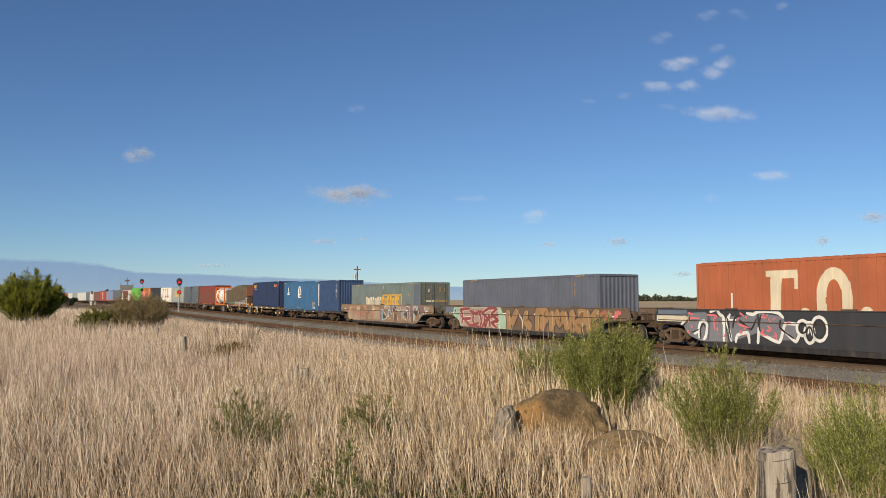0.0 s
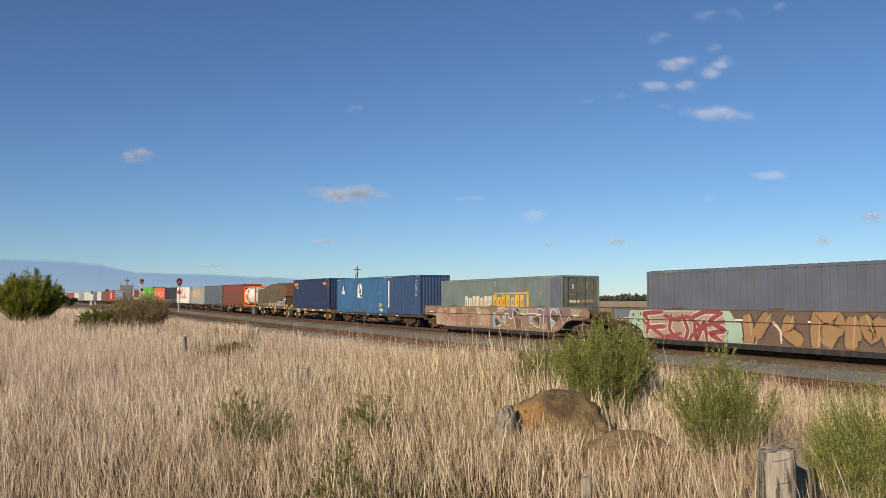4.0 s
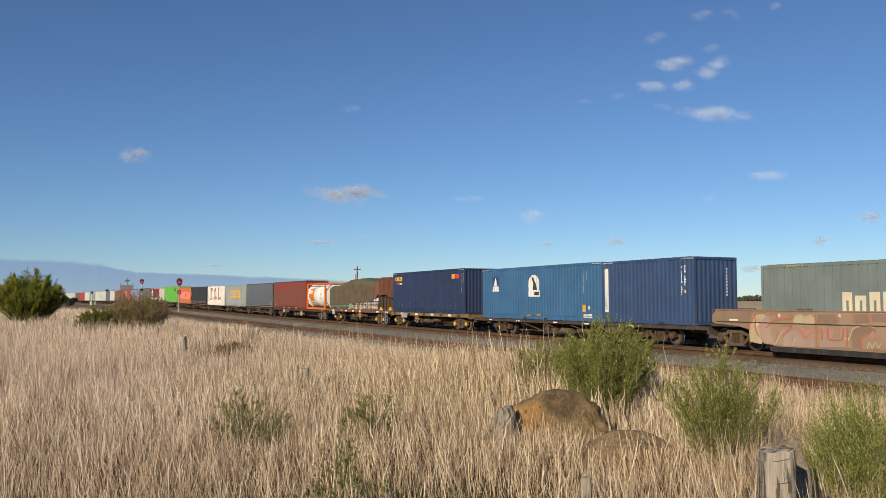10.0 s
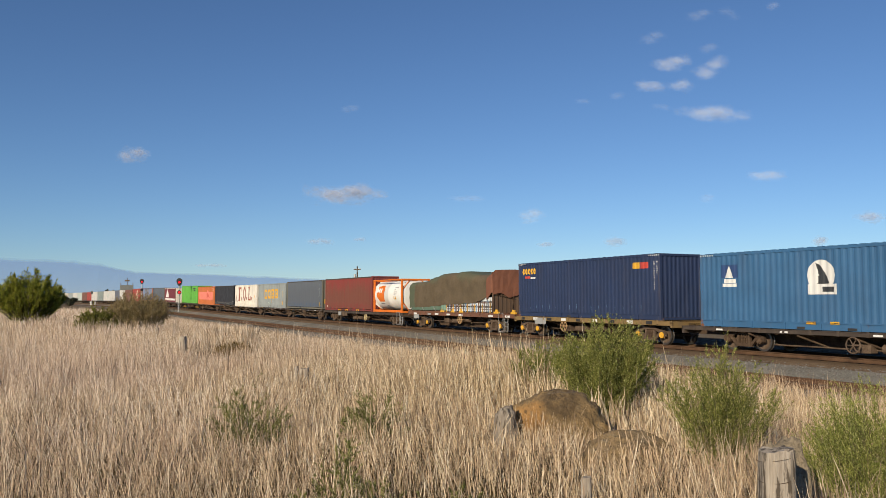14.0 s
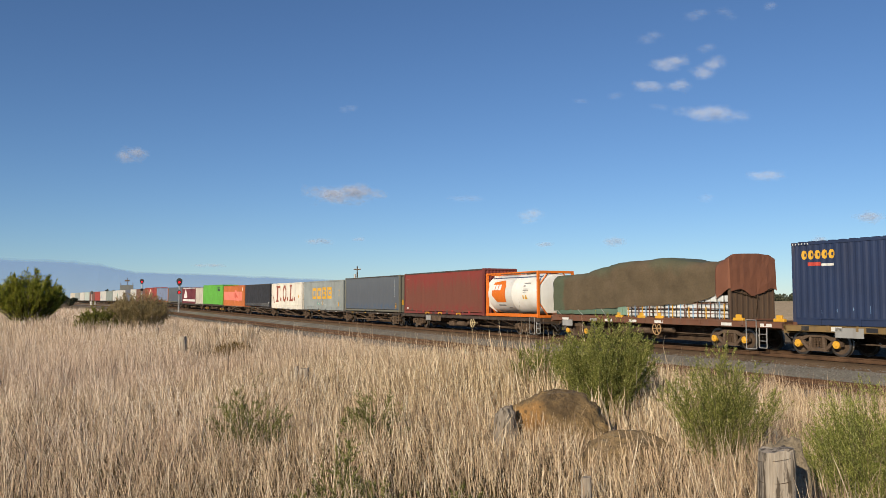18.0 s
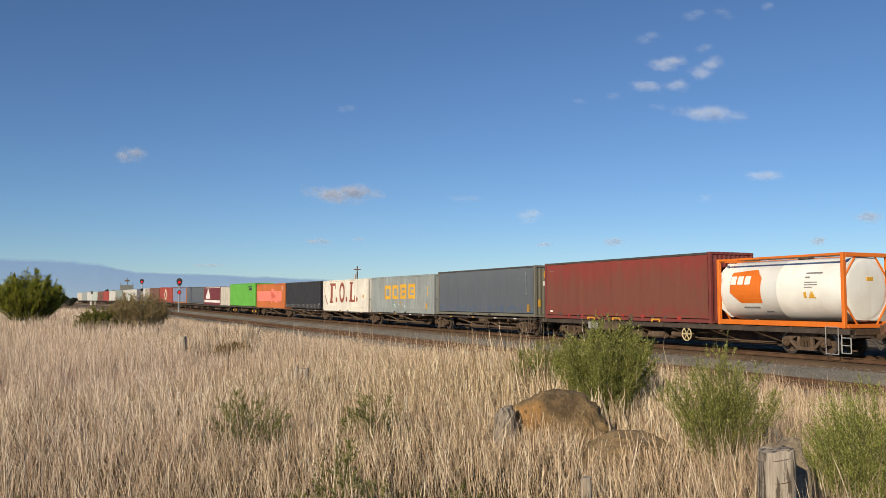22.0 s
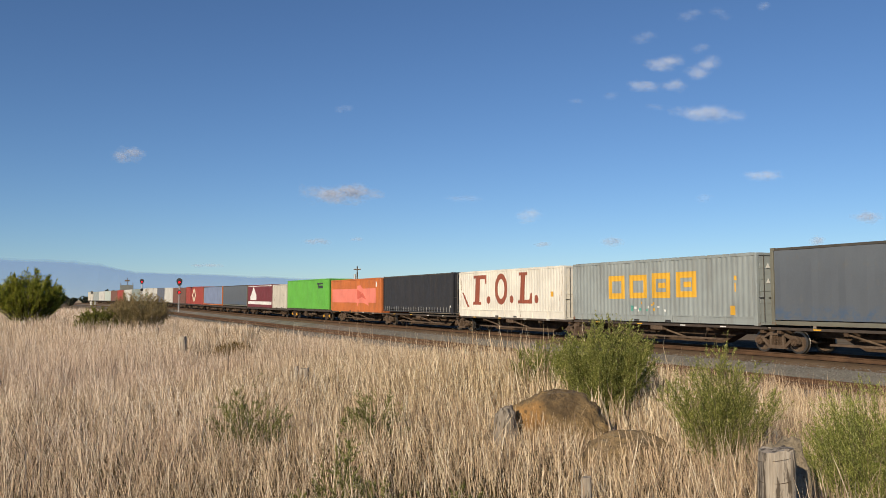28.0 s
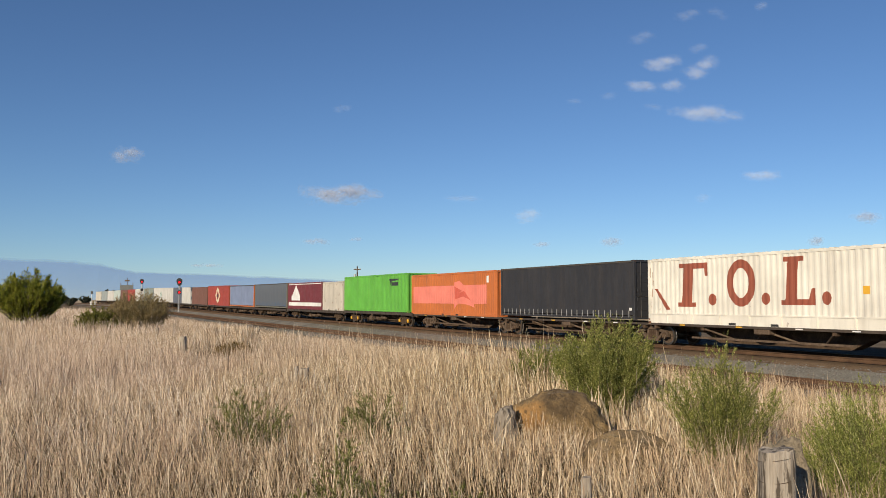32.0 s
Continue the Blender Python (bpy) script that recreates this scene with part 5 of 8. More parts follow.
strokes(w2, G["salmon"], [
    [(-5.68, 1.08), (-5.42, 0.87), (-5.21, 0.72), (-4.95, 0.79), (-4.85, 1.13)],
    [(-1.80, 1.23), (-1.89, 0.97), (-1.74, 0.81), (-1.52, 0.94), (-1.62, 1.31)],
    [(-7.33, 1.42), (-7.23, 1.05), (-7.03, 0.80)],
    [(-1.08, 0.53), (-1.05, 0.75)],
    [(-0.96, 0.53), (-0.93, 0.69)]], 0.06, 0.021, 0.2)
strokes(w2, G["buff"], [
    [(-3.43, 0.84), (-3.30, 1.14), (-2.91, 1.28), (-2.49, 1.21)],
    [(-1.71, 1.69), (-1.46, 1.48), (-1.32, 1.01), (-1.25, 0.66)],
    [(-6.62, 0.39), (-6.41, 0.72), (-6.17, 1.02)],
    [(-5.79, 0.43), (-5.65, 0.75)],
    [(-1.98, 1.34), (-1.40, 1.48), (-1.10, 1.55), (-0.73, 1.53), (-0.37, 1.46), (-0.25, 1.22)],
    [(-2.79, 0.50), (-2.70, 0.71), (-2.60, 0.54), (-2.48, 0.74), (-2.38, 0.56), (-2.27, 0.73)]], 0.05, 0.024, 0.2)
for x, z, r in [(-6.38, 1.54, 0.13), (-7.42, 1.20, 0.11), (-3.82, 1.58, 0.12), (-3.53, 0.79, 0.115), (-1.53, 0.65, 0.11)]:
    star = [(x + f * r * math.sin(i * math.pi / 5), z + f * r * 0.85 * math.cos(i * math.pi / 5)) for i, f in enumerate([1.0, 0.45] * 5)]
    spray(w2, [(G["cream"], [star])], 3)
spray(w2, [(G["blue"], [
    [(0.06, 1.31), (0.42, 1.32), (0.41, 0.47), (0.09, 0.48)],
    [(1.88, 1.69), (3.17, 1.69), (3.13, 1.55), (2.60, 1.65), (1.97, 1.57)],
    [(6.30, 1.69), (7.09, 1.69), (7.04, 1.39), (6.61, 1.67), (6.39, 1.44)],
    [(6.35, 1.13), (6.76, 0.95), (6.36, 0.66)]]), (G["mauve"], [
    [(1.35, 1.46), (1.88, 1.65), (2.42, 1.62), (2.36, 1.08), (1.30, 1.17)],
    [(5.08, 1.69), (5.72, 1.69), (5.62, 1.11), (5.25, 1.16)],
    [(5.74, 1.69), (6.29, 1.69), (6.23, 0.94), (5.58, 0.86)],
    [(7.20, 1.66), (8.30, 1.60), (7.90, 1.25), (7.30, 1.30)]]), (G["dark"], [
    [(0.16, 1.09), (1.19, 0.75), (0.45, 0.54), (0.31, 1.01)],
    [(2.51, 1.65), (3.08, 1.62), (3.03, 1.38), (2.50, 1.23)],
    [(4.51, 1.07), (5.26, 1.26), (5.23, 0.58), (5.05, 0.90)],
    [(6.32, 1.32), (7.08, 1.33), (7.03, 1.03), (6.79, 0.95)]]), (G["brown"], [
    [(2.59, 1.16), (3.36, 1.01), (3.31, 0.56), (2.74, 0.48)],
    [(5.99, 1.19), (6.31, 1.19), (6.39, 0.47), (5.97, 0.52)],
    [(7.10, 1.62), (7.16, 1.05), (7.55, 1.00), (7.42, 1.55)],
    [(7.80, 1.25), (8.60, 1.30), (8.40, 1.12), (7.95, 1.10)]])])
spray(w2, [(G["cream_dull"], [
    [(0.63, 1.58), (1.31, 1.69), (1.88, 1.65), (1.82, 1.43), (0.72, 1.39)],
    [(3.17, 1.69), (3.97, 1.69), (3.96, 1.30), (3.41, 1.25), (3.16, 1.41)],
    [(8.35, 1.66), (9.20, 1.62), (8.90, 1.35), (8.45, 1.38)]]), (G["rose_pale"], [
    [(3.99, 1.69), (5.00, 1.67), (5.03, 1.39), (4.00, 1.37)],
    [(5.54, 0.88), (5.98, 0.90), (5.93, 0.52), (5.49, 0.55)]]), (G["blue"], [
    [(1.38, 0.98), (1.50, 1.24), (1.63, 1.05), (1.52, 0.80)],
    [(4.26, 1.03), (4.38, 1.25), (4.50, 1.05), (4.40, 0.84)]])], 1)
strokes(w2, G["white"], [
    [(0.06, 1.35), (0.42, 1.32), (1.19, 0.75), (0.40, 0.54)],
    [(0.62, 1.39), (0.73, 1.61), (1.31, 1.68), (1.83, 1.61), (1.95, 1.14), (2.32, 1.04), (2.51, 1.62), (3.03, 1.37), (3.17, 1.66)],
    [(2.50, 1.23), (2.74, 0.49)], [(3.32, 1.04), (3.43, 0.56)], [(3.21, 1.39), (3.96, 1.28), (4.01, 1.67)],
    [(4.00, 1.37), (4.99, 1.39), (5.08, 1.68), (5.71, 1.56), (5.68, 1.18)],
    [(4.51, 0.84), (5.20, 0.60), (5.33, 1.10), (5.14, 1.29), (4.44, 1.21)],
    [(5.75, 1.68), (5.62, 0.86), (5.53, 0.52)], [(6.29, 1.68), (6.43, 0.50)],
    [(6.32, 1.38), (6.61, 1.67), (7.04, 1.36)], [(6.34, 1.10), (6.76, 0.95), (6.36, 0.63)],
    [(7.12, 1.66), (7.30, 1.28), (7.62, 0.80), (8.05, 1.25), (8.30, 1.02), (8.62, 1.30)], [(8.32, 1.66), (8.40, 1.36), (8.95, 1.34)]], 0.052, 0.018, 0.2)
strokes(w2, G["white"], [loop_line(x, z, 0.16, 0.24) for x, z in [(1.50, 1.02), (4.37, 1.04)]], 0.045, 0.026)
for x, z in ((1.47, 0.60), (4.10, 0.58), (6.55, 0.58)):
    strokes(w2, G["sand"], [[(x, z), (x + 0.10, z + 0.14), (x + 0.18, z), (x + 0.28, z + 0.12), (x + 0.38, z), (x + 0.50, z + 0.14), (x + 0.62, z + 0.02)]], 0.045, 0.030)


# ---------------------------------------------------------------- flat and skeleton wagons
def flat_wagon(s_rear, s_front, bogies, label, sill_mat, deck, frame_mat=M_GRIME, cap_mat=M_GRIME, caps="", sill=0.22, wheel_at=None, ladder_at=None, wheel_mat=None, floor=True, spin=True):
    """deck: height of the deck over the rail. bogies: s of each."""
    ob = thing("flat_wagon", label, "railway wagon", "flat wagons")
    mid = (s_rear + s_front) / 2
    L = (s_rear - s_front) / 2
    spins = []
    for y in (-1.25, 1.17):
        bm = bmesh.new()
        box(bm, -L, y, deck - sill, L, y + 0.08, deck, 0.006)
        box(bm, -L, y - 0.015, deck - 0.03, L, y + 0.10, deck - 0.004)
        part("side_sill", bm, sill_mat, ob)
    bm = bmesh.new()
    box(bm, -L, -0.32, deck - 0.36, L, 0.32, deck - 0.10)
    x_in = L - 3.3
    prism(bm, [(-x_in - 0.5, deck - 0.35), (-x_in + 0.4, 0.36), (x_in - 0.4, 0.36), (x_in + 0.5, deck - 0.35)], -0.3, 0.3)
    part("centre_sill", bm, M_GRIME, ob)
    for x in np.arange(-L + 0.1, L - 0.05, 1.6):
        bm = bmesh.new()
        box(bm, x, -1.18, deck - 0.2, x + 0.14, 1.18, deck - 0.05)
        part("cross_bearer", bm, M_GRIME, ob)
    if floor:
        bm = bmesh.new()
        box(bm, -L, -1.2, deck - 0.05, L, 1.2, deck - 0.012)
        part("deck", bm, M_GRIME, ob)
    for b in bogies:
        bogie(ob, mid - b, frame_mat, cap_mat, spins, cap_word=caps)
    for f in (-1, 1):
        coupler(ob, f * L, f)
        bm = bmesh.new()
        box(bm, min(f * L, f * (L - 0.12)), -1.25, deck - 0.3, max(f * L, f * (L - 0.12)), 1.25, deck)
        part("headstock", bm, sill_mat, ob)
    if wheel_at is not None:
        handwheel(ob, mid - wheel_at, deck - 0.45, wheel_mat or M_GRIME_PALE)
    if ladder_at is not None:
        step_ladder(ob, mid - ladder_at, P_STRAP, 0.30, deck - 0.05)
        bm = bmesh.new()
        x = mid - ladder_at - 0.75
        for xa, za, xb, zb in ((x, 0.25, x, deck + 0.05), (x + 0.5, 0.25, x + 0.5, deck + 0.05), (x, deck + 0.05, x + 0.5, deck + 0.05), (x, 0.25, x + 0.5, 0.25)):
            rod(bm, (xa, -1.3, za), (xb, -1.3, zb), 0.016, 6)
        part("grab_rail", bm, P_STRAP, ob)
    # stake pockets and lashing rings along the sill, slanting struts below it
    for x in np.arange(-L + 0.7, L - 0.5, 1.15):
        bm = bmesh.new()
        box(bm, x, -1.285, deck - 0.17, x + 0.11, -1.25, deck + 0.015, 0.008)
        part("stake_pocket", bm, sill_mat, ob)
    for x in np.arange(-L + 3.6, L - 3.4, 2.3):
        bm = bmesh.new()
        rod(bm, (x, -1.2, deck - 0.2), (x + 0.7, -0.4, deck - 0.62), 0.035, 6)
        part("strut", bm, M_GRIME, ob)
    for f in (-1, 1):
        bm = bmesh.new()
        hose = [(f * (L - 0.1), -0.5, deck - 0.35), (f * (L + 0.2), -0.48, deck - 0.45), (f * (L + 0.38), -0.42, deck - 0.7), (f * (L + 0.5), -0.3, deck - 0.55)]
        for p, q in zip(hose, hose[1:]):
            rod(bm, p, q, 0.03, 6)
        part("brake_hose", bm, P_BLACK, ob)
    # brake cylinders and rods under the floor
    bm = bmesh.new()
    rod(bm, (-1.2, -0.7, deck - 0.55), (-0.2, -0.7, deck - 0.55), 0.17, 12)
    rod(bm, (0.4, -0.8, deck - 0.5), (1.3, -0.8, deck - 0.5), 0.12, 10)
    box(bm, -2.3, -0.9, deck - 0.72, -1.6, -0.5, deck - 0.42, 0.02)
    rod(bm, (-L * 0.6, -0.55, deck - 0.62), (L * 0.6, -0.55, deck - 0.62), 0.025, 6)
    part("brake_gear", bm, M_GRIME_PALE, ob)
    on_train(ob, mid, spins if spin else ())
    return ob, mid, L


S_RUST = paint("rusty_sill", (0.16, 0.065, 0.035), 0.5, 0.75, 0.5)
S_OLIVE = paint("olive_sill", (0.22, 0.14, 0.05), 0.3, 0.7, 0.5)
S_DARK = paint("dark_sill", (0.05, 0.036, 0.028), 0.3, 0.75, 0.5)

P_TAN = paint("tan_handwheel", (0.42, 0.26, 0.12), 0.4, 0.7, 0.3)
P_CREAMWHEEL = paint("cream_handwheel", (0.58, 0.46, 0.25), 0.3, 0.7, 0.3)
# two boxes, mid-blue and dark blue
ob, mid, L = flat_wagon(17.2, -3.2, (14.05, 0.15), "dark grimy container wagon under two blue boxes", S_DARK, 1.03, wheel_at=9.0, sill=0.16, floor=False)
for x in (-8.2, -5.0, -1.2, 1.6, 5.0):
    plate(ob, x, 0.90, x + 0.35, 0.97, P_WHITE, -1.266)
bm = bmesh.new()
box(bm, 3.1, -1.15, 0.52, 4.4, -0.6, 0.90, 0.02)
part("equipment_box", bm, M_GRIME_PALE, ob, "dusty steel equipment box")
# navy box
ob, mid, L = flat_wagon(31.0, 17.8, (29.8, 19.6), "flat wagon with chequered yellow and white sill", S_OLIVE, 1.21, M_GRIME_PALE, P_YELLOW, "yellow axle cap", wheel_at=26.1, wheel_mat=P_TAN)
for k in range(9):
    x = -5.9 + k * 1.35
    plate(ob, x, 1.03, x + 0.42, 1.18, P_WHITE if k % 2 else P_BLACK, -1.27)
plate(ob, mid - 28.8, 0.82, mid - 27.7, 1.16, P_STRAP, -1.27, "data_panel", "dirty white data panel")
# tarpaulin wagon
tw = flat_wagon(46.4, 30.95, (44.4, 33.95), "rusty flat wagon carrying a tarpaulin-covered load", S_RUST, 1.30, M_GRIME_PALE, P_YELLOW, "yellow axle cap", sill=0.24, wheel_at=38.0, ladder_at=32.0, wheel_mat=P_TAN)[0]
for x in (-6.6, -4.2, -3.0, -1.2, 0.6, 4.6, 6.6):
    plate(tw, x, 1.10, x + 0.55, 1.22, P_WHITE if x != -4.2 else P_STRAP, -1.27)
plate(tw, -6.6, 0.80, -5.7, 1.12, P_STRAP, -1.27, "data_panel", "dirty white data panel")
for x in (-2.2, -0.6, 0.6, 5.2, 7.2):
    bm = bmesh.new()
    box(bm, x, -1.26, 1.30, x + 0.5, -1.10, 1.42, 0.02)
    box(bm, x + 0.12, -1.24, 1.40, x + 0.38, -1.12, 1.55, 0.02)
    part("twist_lock", bm, P_YELLOW, tw, "yellow container lock")
# maroon box and tank
ob, mid, L = flat_wagon(66.8, 47.4, (64.25, 49.6), "grimy container wagon under a maroon box and a tank", S_DARK, 1.13, M_GRIME_PALE, M_GRIME, sill=0.20, wheel_at=55.4, ladder_at=47.7, floor=False, wheel_mat=P_CREAMWHEEL)
plate(ob, mid - 62.3, 0.72, mid - 61.5, 1.05, P_STRAP, -1.27, "data_panel", "dirty white data panel")
plate(ob, mid - 61.4, 0.70, mid - 59.9, 1.05, M_GRIME_PALE, -1.265)
for b in (62.4, 60.4, 57.6):
    bm = bmesh.new()
    box(bm, mid - b, -1.27, 1.15, mid - b + 0.08, -1.235, 1.28, 0.008)
    box(bm, mid - b + 0.5, -1.27, 1.15, mid - b + 0.58, -1.235, 1.28, 0.008)
    box(bm, mid - b, -1.27, 1.24, mid - b + 0.58, -1.235, 1.29, 0.008)
    part("yellow_bracket", bm, P_YELLOW, ob, "yellow load bracket")


# articulated skeleton units
def skeleton_wagon(s_rear, s_front, bogies, label, ladder_at=None, wheel_at=None):
    ob = thing("skeleton_wagon", label, "railway wagon", "skeleton wagons")
    mid, L, spins = (s_rear + s_front) / 2, (s_rear - s_front) / 2, []
    for y in (-1.24, 1.18):
        bm = bmesh.new()
        box(bm, -L, y, 1.0, L, y + 0.06, 1.10, 0.006)
        part("side_rail", bm, S_DARK, ob)
    bm = bmesh.new()
    prism(bm, [(-L, 0.98), (-L, 0.80), (-L + 2.4, 0.72), (-L + 3.2, 0.34), (L - 3.2, 0.34), (L - 2.4, 0.72), (L, 0.80), (L, 0.98)], -0.28, 0.28)
    part("centre_sill", bm, M_GRIME, ob)
    for x in (-L + 0.3, -L * 0.5, 0.0, L * 0.5, L - 0.3):
        bm = bmesh.new()
        box(bm, x - 0.09, -1.2, 0.86, x + 0.09, 1.2, 0.998, 0.01)
        part("cross_bearer", bm, M_GRIME, ob)
    for x, g in ((-L * 0.5, 1), (L * 0.5, -1), (0.0, 1), (0.0, -1)):
        bm = bmesh.new()
        rod(bm, (x, -1.15, 0.95), (x + g * 1.1, -0.3, 0.46), 0.04, 6)
        part("strut", bm, M_GRIME_PALE, ob)
    for y in (-1.05,):
        bm = bmesh.new()
        box(bm, -L * 0.62, y, 0.50, L * 0.62, y + 0.05, 0.58)
        part("brake_pipe", bm, M_GRIME_PALE, ob)
    bm = bmesh.new()
    box(bm, -0.4, -1.22, 0.80, 0.35, -0.85, 1.0, 0.02)
    part("equipment_box", bm, M_GRIME_PALE, ob)
    for x in (-L * 0.7, -L * 0.2, L * 0.25, L * 0.62):
        plate(ob, x, 1.03, x + 0.32, 1.075, P_WHITE if x > 0 else P_YELLOW, -1.244)
    for b in bogies:
        bogie(ob, mid - b, M_GRIME_PALE, M_GRIME, spins)
    if ladder_at is not None:
        step_ladder(ob, mid - ladder_at, M_GRIME_PALE, 0.3, 1.25)
        step_ladder(ob, mid - ladder_at - 0.55, M_GRIME_PALE, 0.3, 1.25)
    if wheel_at is not None:
        handwheel(ob, mid - wheel_at, 0.72, M_GRIME_PALE)
    on_train(ob, mid, spins)


skeleton_wagon(79.75, 67.2, (79.75, 68.75), "grimy skeleton wagon under a slate curtain box", 67.6, 72.9)
skeleton_wagon(92.45, 79.95, (92.5,), "grimy skeleton wagon under a light grey box")
skeleton_wagon(105.3, 92.65, (105.5,), "grimy skeleton wagon under a cream box")
skeleton_wagon(118.45, 105.5, (118.3,), "grimy skeleton wagon under a black curtain box")
skeleton_wagon(131.4, 118.65, (129.4,), "grimy skeleton wagon under an orange box", None, 128.0)
flat_wagon(146.9, 131.6, (144.8, 133.9), "dark flat wagon under a bright green box", S_DARK, 1.18, cap_mat=P_YELLOW, caps="yellow axle cap", wheel_at=140.0)
flat_wagon(165.8, 147.0, (163.6, 149.4), "dark container wagon under cream and wine boxes", S_DARK, 1.10)
for a, b in ((180.7, 166.0), (195.0, 180.9), (210.3, 195.2), (223.6, 210.5), (246.6, 223.8)):
    flat_wagon(a, b, (a - 2.2, b + 2.2), "dark container wagon far down the train", S_DARK, 1.05, spin=False, floor=False)
for a, b in ((266.0, 246.8), (292.3, 266.2), (317.5, 292.5), (343.3, 317.7), (369.4, 343.5)):
    flat_wagon(a, b, (a - 2.5, b + 2.5), "dark container wagon far down the train", S_DARK, 1.05, spin=False, floor=False)


# ---------------------------------------------------------------- tank container
def tank():
    ob = thing("tank_container", "white tank in an orange steel frame on a flat wagon", "container", "containers on the train")
    L, w, z0, z1 = 2.95, 1.22, 1.14, 3.76
    for x in (-L, L - 0.15):
        for y in (-w, w - 0.15):
            bm = bmesh.new()
            box(bm, x + 0.015, y, z0, x + 0.135, y + 0.15, z1, 0.012)
            part("corner_post", bm, P_TANKORANGE, ob)
        for z in (z0, z1 - 0.14):
            bm = bmesh.new()
            box(bm, x, -w + 0.15, z, x + 0.15, w - 0.15, z + 0.14, 0.01)
            part("end_beam", bm, P_TANKORANGE, ob)
        for y in (-w + 0.12, w - 0.12):
            for z, g in ((z0 + 0.1, 1), (z1 - 0.1, -1)):
                bm = bmesh.new()
                rod(bm, (x + 0.075, y, z + g * 0.75), (x + 0.075, y * 0.45, z), 0.035, 6)
                part("corner_brace", bm, P_TANKORANGE, ob)
    for y in (-w, w - 0.12):
        bm = bmesh.new()
        box(bm, -L + 0.15, y, z0 + 0.02, L - 0.15, y + 0.12, z0 + 0.21, 0.01)
        part("bottom_rail", bm, P_TANKORANGE, ob)
        bm = bmesh.new()
        box(bm, -L + 0.15, y, z1 - 0.09, L - 0.15, y + 0.1, z1 - 0.01, 0.01)
        part("top_rail", bm, P_TANKORANGE, ob)
    bm = bmesh.new()
    prof = [(-2.90, 0.0), (-2.895, 0.6), (-2.885, 0.95), (-2.87, 1.06), (-2.83, 1.12), (-2.77, 1.15), (-2.65, 1.15), (-0.03, 1.15), (-0.02, 1.154), (0.02, 1.154), (0.03, 1.15), (2.65, 1.15), (2.77, 1.15), (2.83, 1.12), (2.87, 1.06), (2.885, 0.95), (2.895, 0.6), (2.90, 0.0)]
    rows = [[bm.verts.new((x, max(r, 0.002) * math.cos(2 * math.pi * k / 40), 2.50 + max(r, 0.002) * math.sin(2 * math.pi * k / 40))) for k in range(40)] for x, r in prof]
    for p, q in zip(rows, rows[1:]):
        for k in range(40):
            bm.faces.new((p[k], p[(k + 1) % 40], q[(k + 1) % 40], q[k]))
    for x in (-2.86, 2.83):
        q = [(-1.04, 1.75), (-0.55, 1.42), (0.55, 1.42), (1.04, 1.75), (1.04, 3.2), (0.62, 3.60), (-0.62, 3.60), (-1.04, 3.2)]
        b2_ = bmesh.new()
        va, vb = [b2_.verts.new((x, y, z)) for y, z in q], [b2_.verts.new((x + 0.03, y, z)) for y, z in q]
        b2_.faces.new(va)
        b2_.faces.new(vb[::-1])
        for k in range(8):
            b2_.faces.new((va[k], vb[k], vb[(k + 1) % 8], va[(k + 1) % 8]))
        part("end_plate", b2_, P_TANKWHITE, ob)
    t = part("tank_barrel", bm, P_TANKWHITE, ob, "glossy white tank barrel")
    t.data.polygons.foreach_set("use_smooth", [True] * len(t.data.polygons))
    bm = bmesh.new()
    for y in (-0.42, -0.18):
        rod(bm, (-2.4, y, 3.70), (2.3, y, 3.70), 0.02, 6)
    for k in range(14):
        rod(bm, (-2.3 + k * 0.34, -0.42, 3.70), (-2.3 + k * 0.34, -0.18, 3.70), 0.015, 5)
    part("walkway", bm, M_GRIME_PALE, ob, "narrow steel walkway on top")
    bm = bmesh.new()
    rod(bm, (0.4, 0, 3.6), (0.4, 0, 3.74), 0.28, 14)
    part("manhole", bm, M_GRIME_PALE, ob)

    def wrap(name, mat, polys, lift=0.006, label=""):
        vs, fs = [], []
        for q in polys:
            xs = [p[0] for p in q]
            lo, hi = min(xs), max(xs)
            n = max(2, int((hi - lo) / 0.05))
            for i in range(n):
                a, b = lo + (hi - lo) * i / n, lo + (hi - lo) * (i + 1) / n
                m = (a + b) / 2
                zs = sorted(az + (bz - az) * (m - ax) / (bx - ax) for (ax, az), (bx, bz) in zip(q, q[1:] + q[:1]) if (ax <= m) != (bx <= m))
                for z0_, z1_ in zip(zs[::2], zs[1::2]):
                    for j in range(8):
                        za, zb = z0_ + (z1_ - z0_) * j / 8, z0_ + (z1_ - z0_) * (j + 1) / 8
                        r = 1.158 + lift
                        ya, yb = -math.sqrt(max(r * r - (za - 2.5) ** 2, 0)), -math.sqrt(max(r * r - (zb - 2.5) ** 2, 0))
                        k = len(vs)
                        vs.extend([(a, ya, za), (b, ya, za), (b, yb, zb), (a, yb, zb)])
                        fs.append((k, k + 1, k + 2, k + 3))
        o_ = new(name, mesh_of(name, vs, fs, mat))
        o_.parent = ob
        if label:
            tagged(o_, label)

    wrap("emblem_patch", P_TANKORANGE, [[(-2.30, 3.20), (-1.10, 3.30), (-0.75, 2.95), (-0.75, 2.0), (-1.80, 2.0), (-2.30, 2.4)]], label="orange emblem patch")
    for x in (-2.28, -1.92, -1.56):
        wrap("emblem_bar", P_TANKWHITE, [[(x, 2.72), (x + 0.28, 2.72), (x + 0.28, 3.05), (x, 3.05)]], 0.012)
    bar_ink = paint("faded_ink", (0.22, 0.22, 0.22), 0.0, 0.6, 0.1)
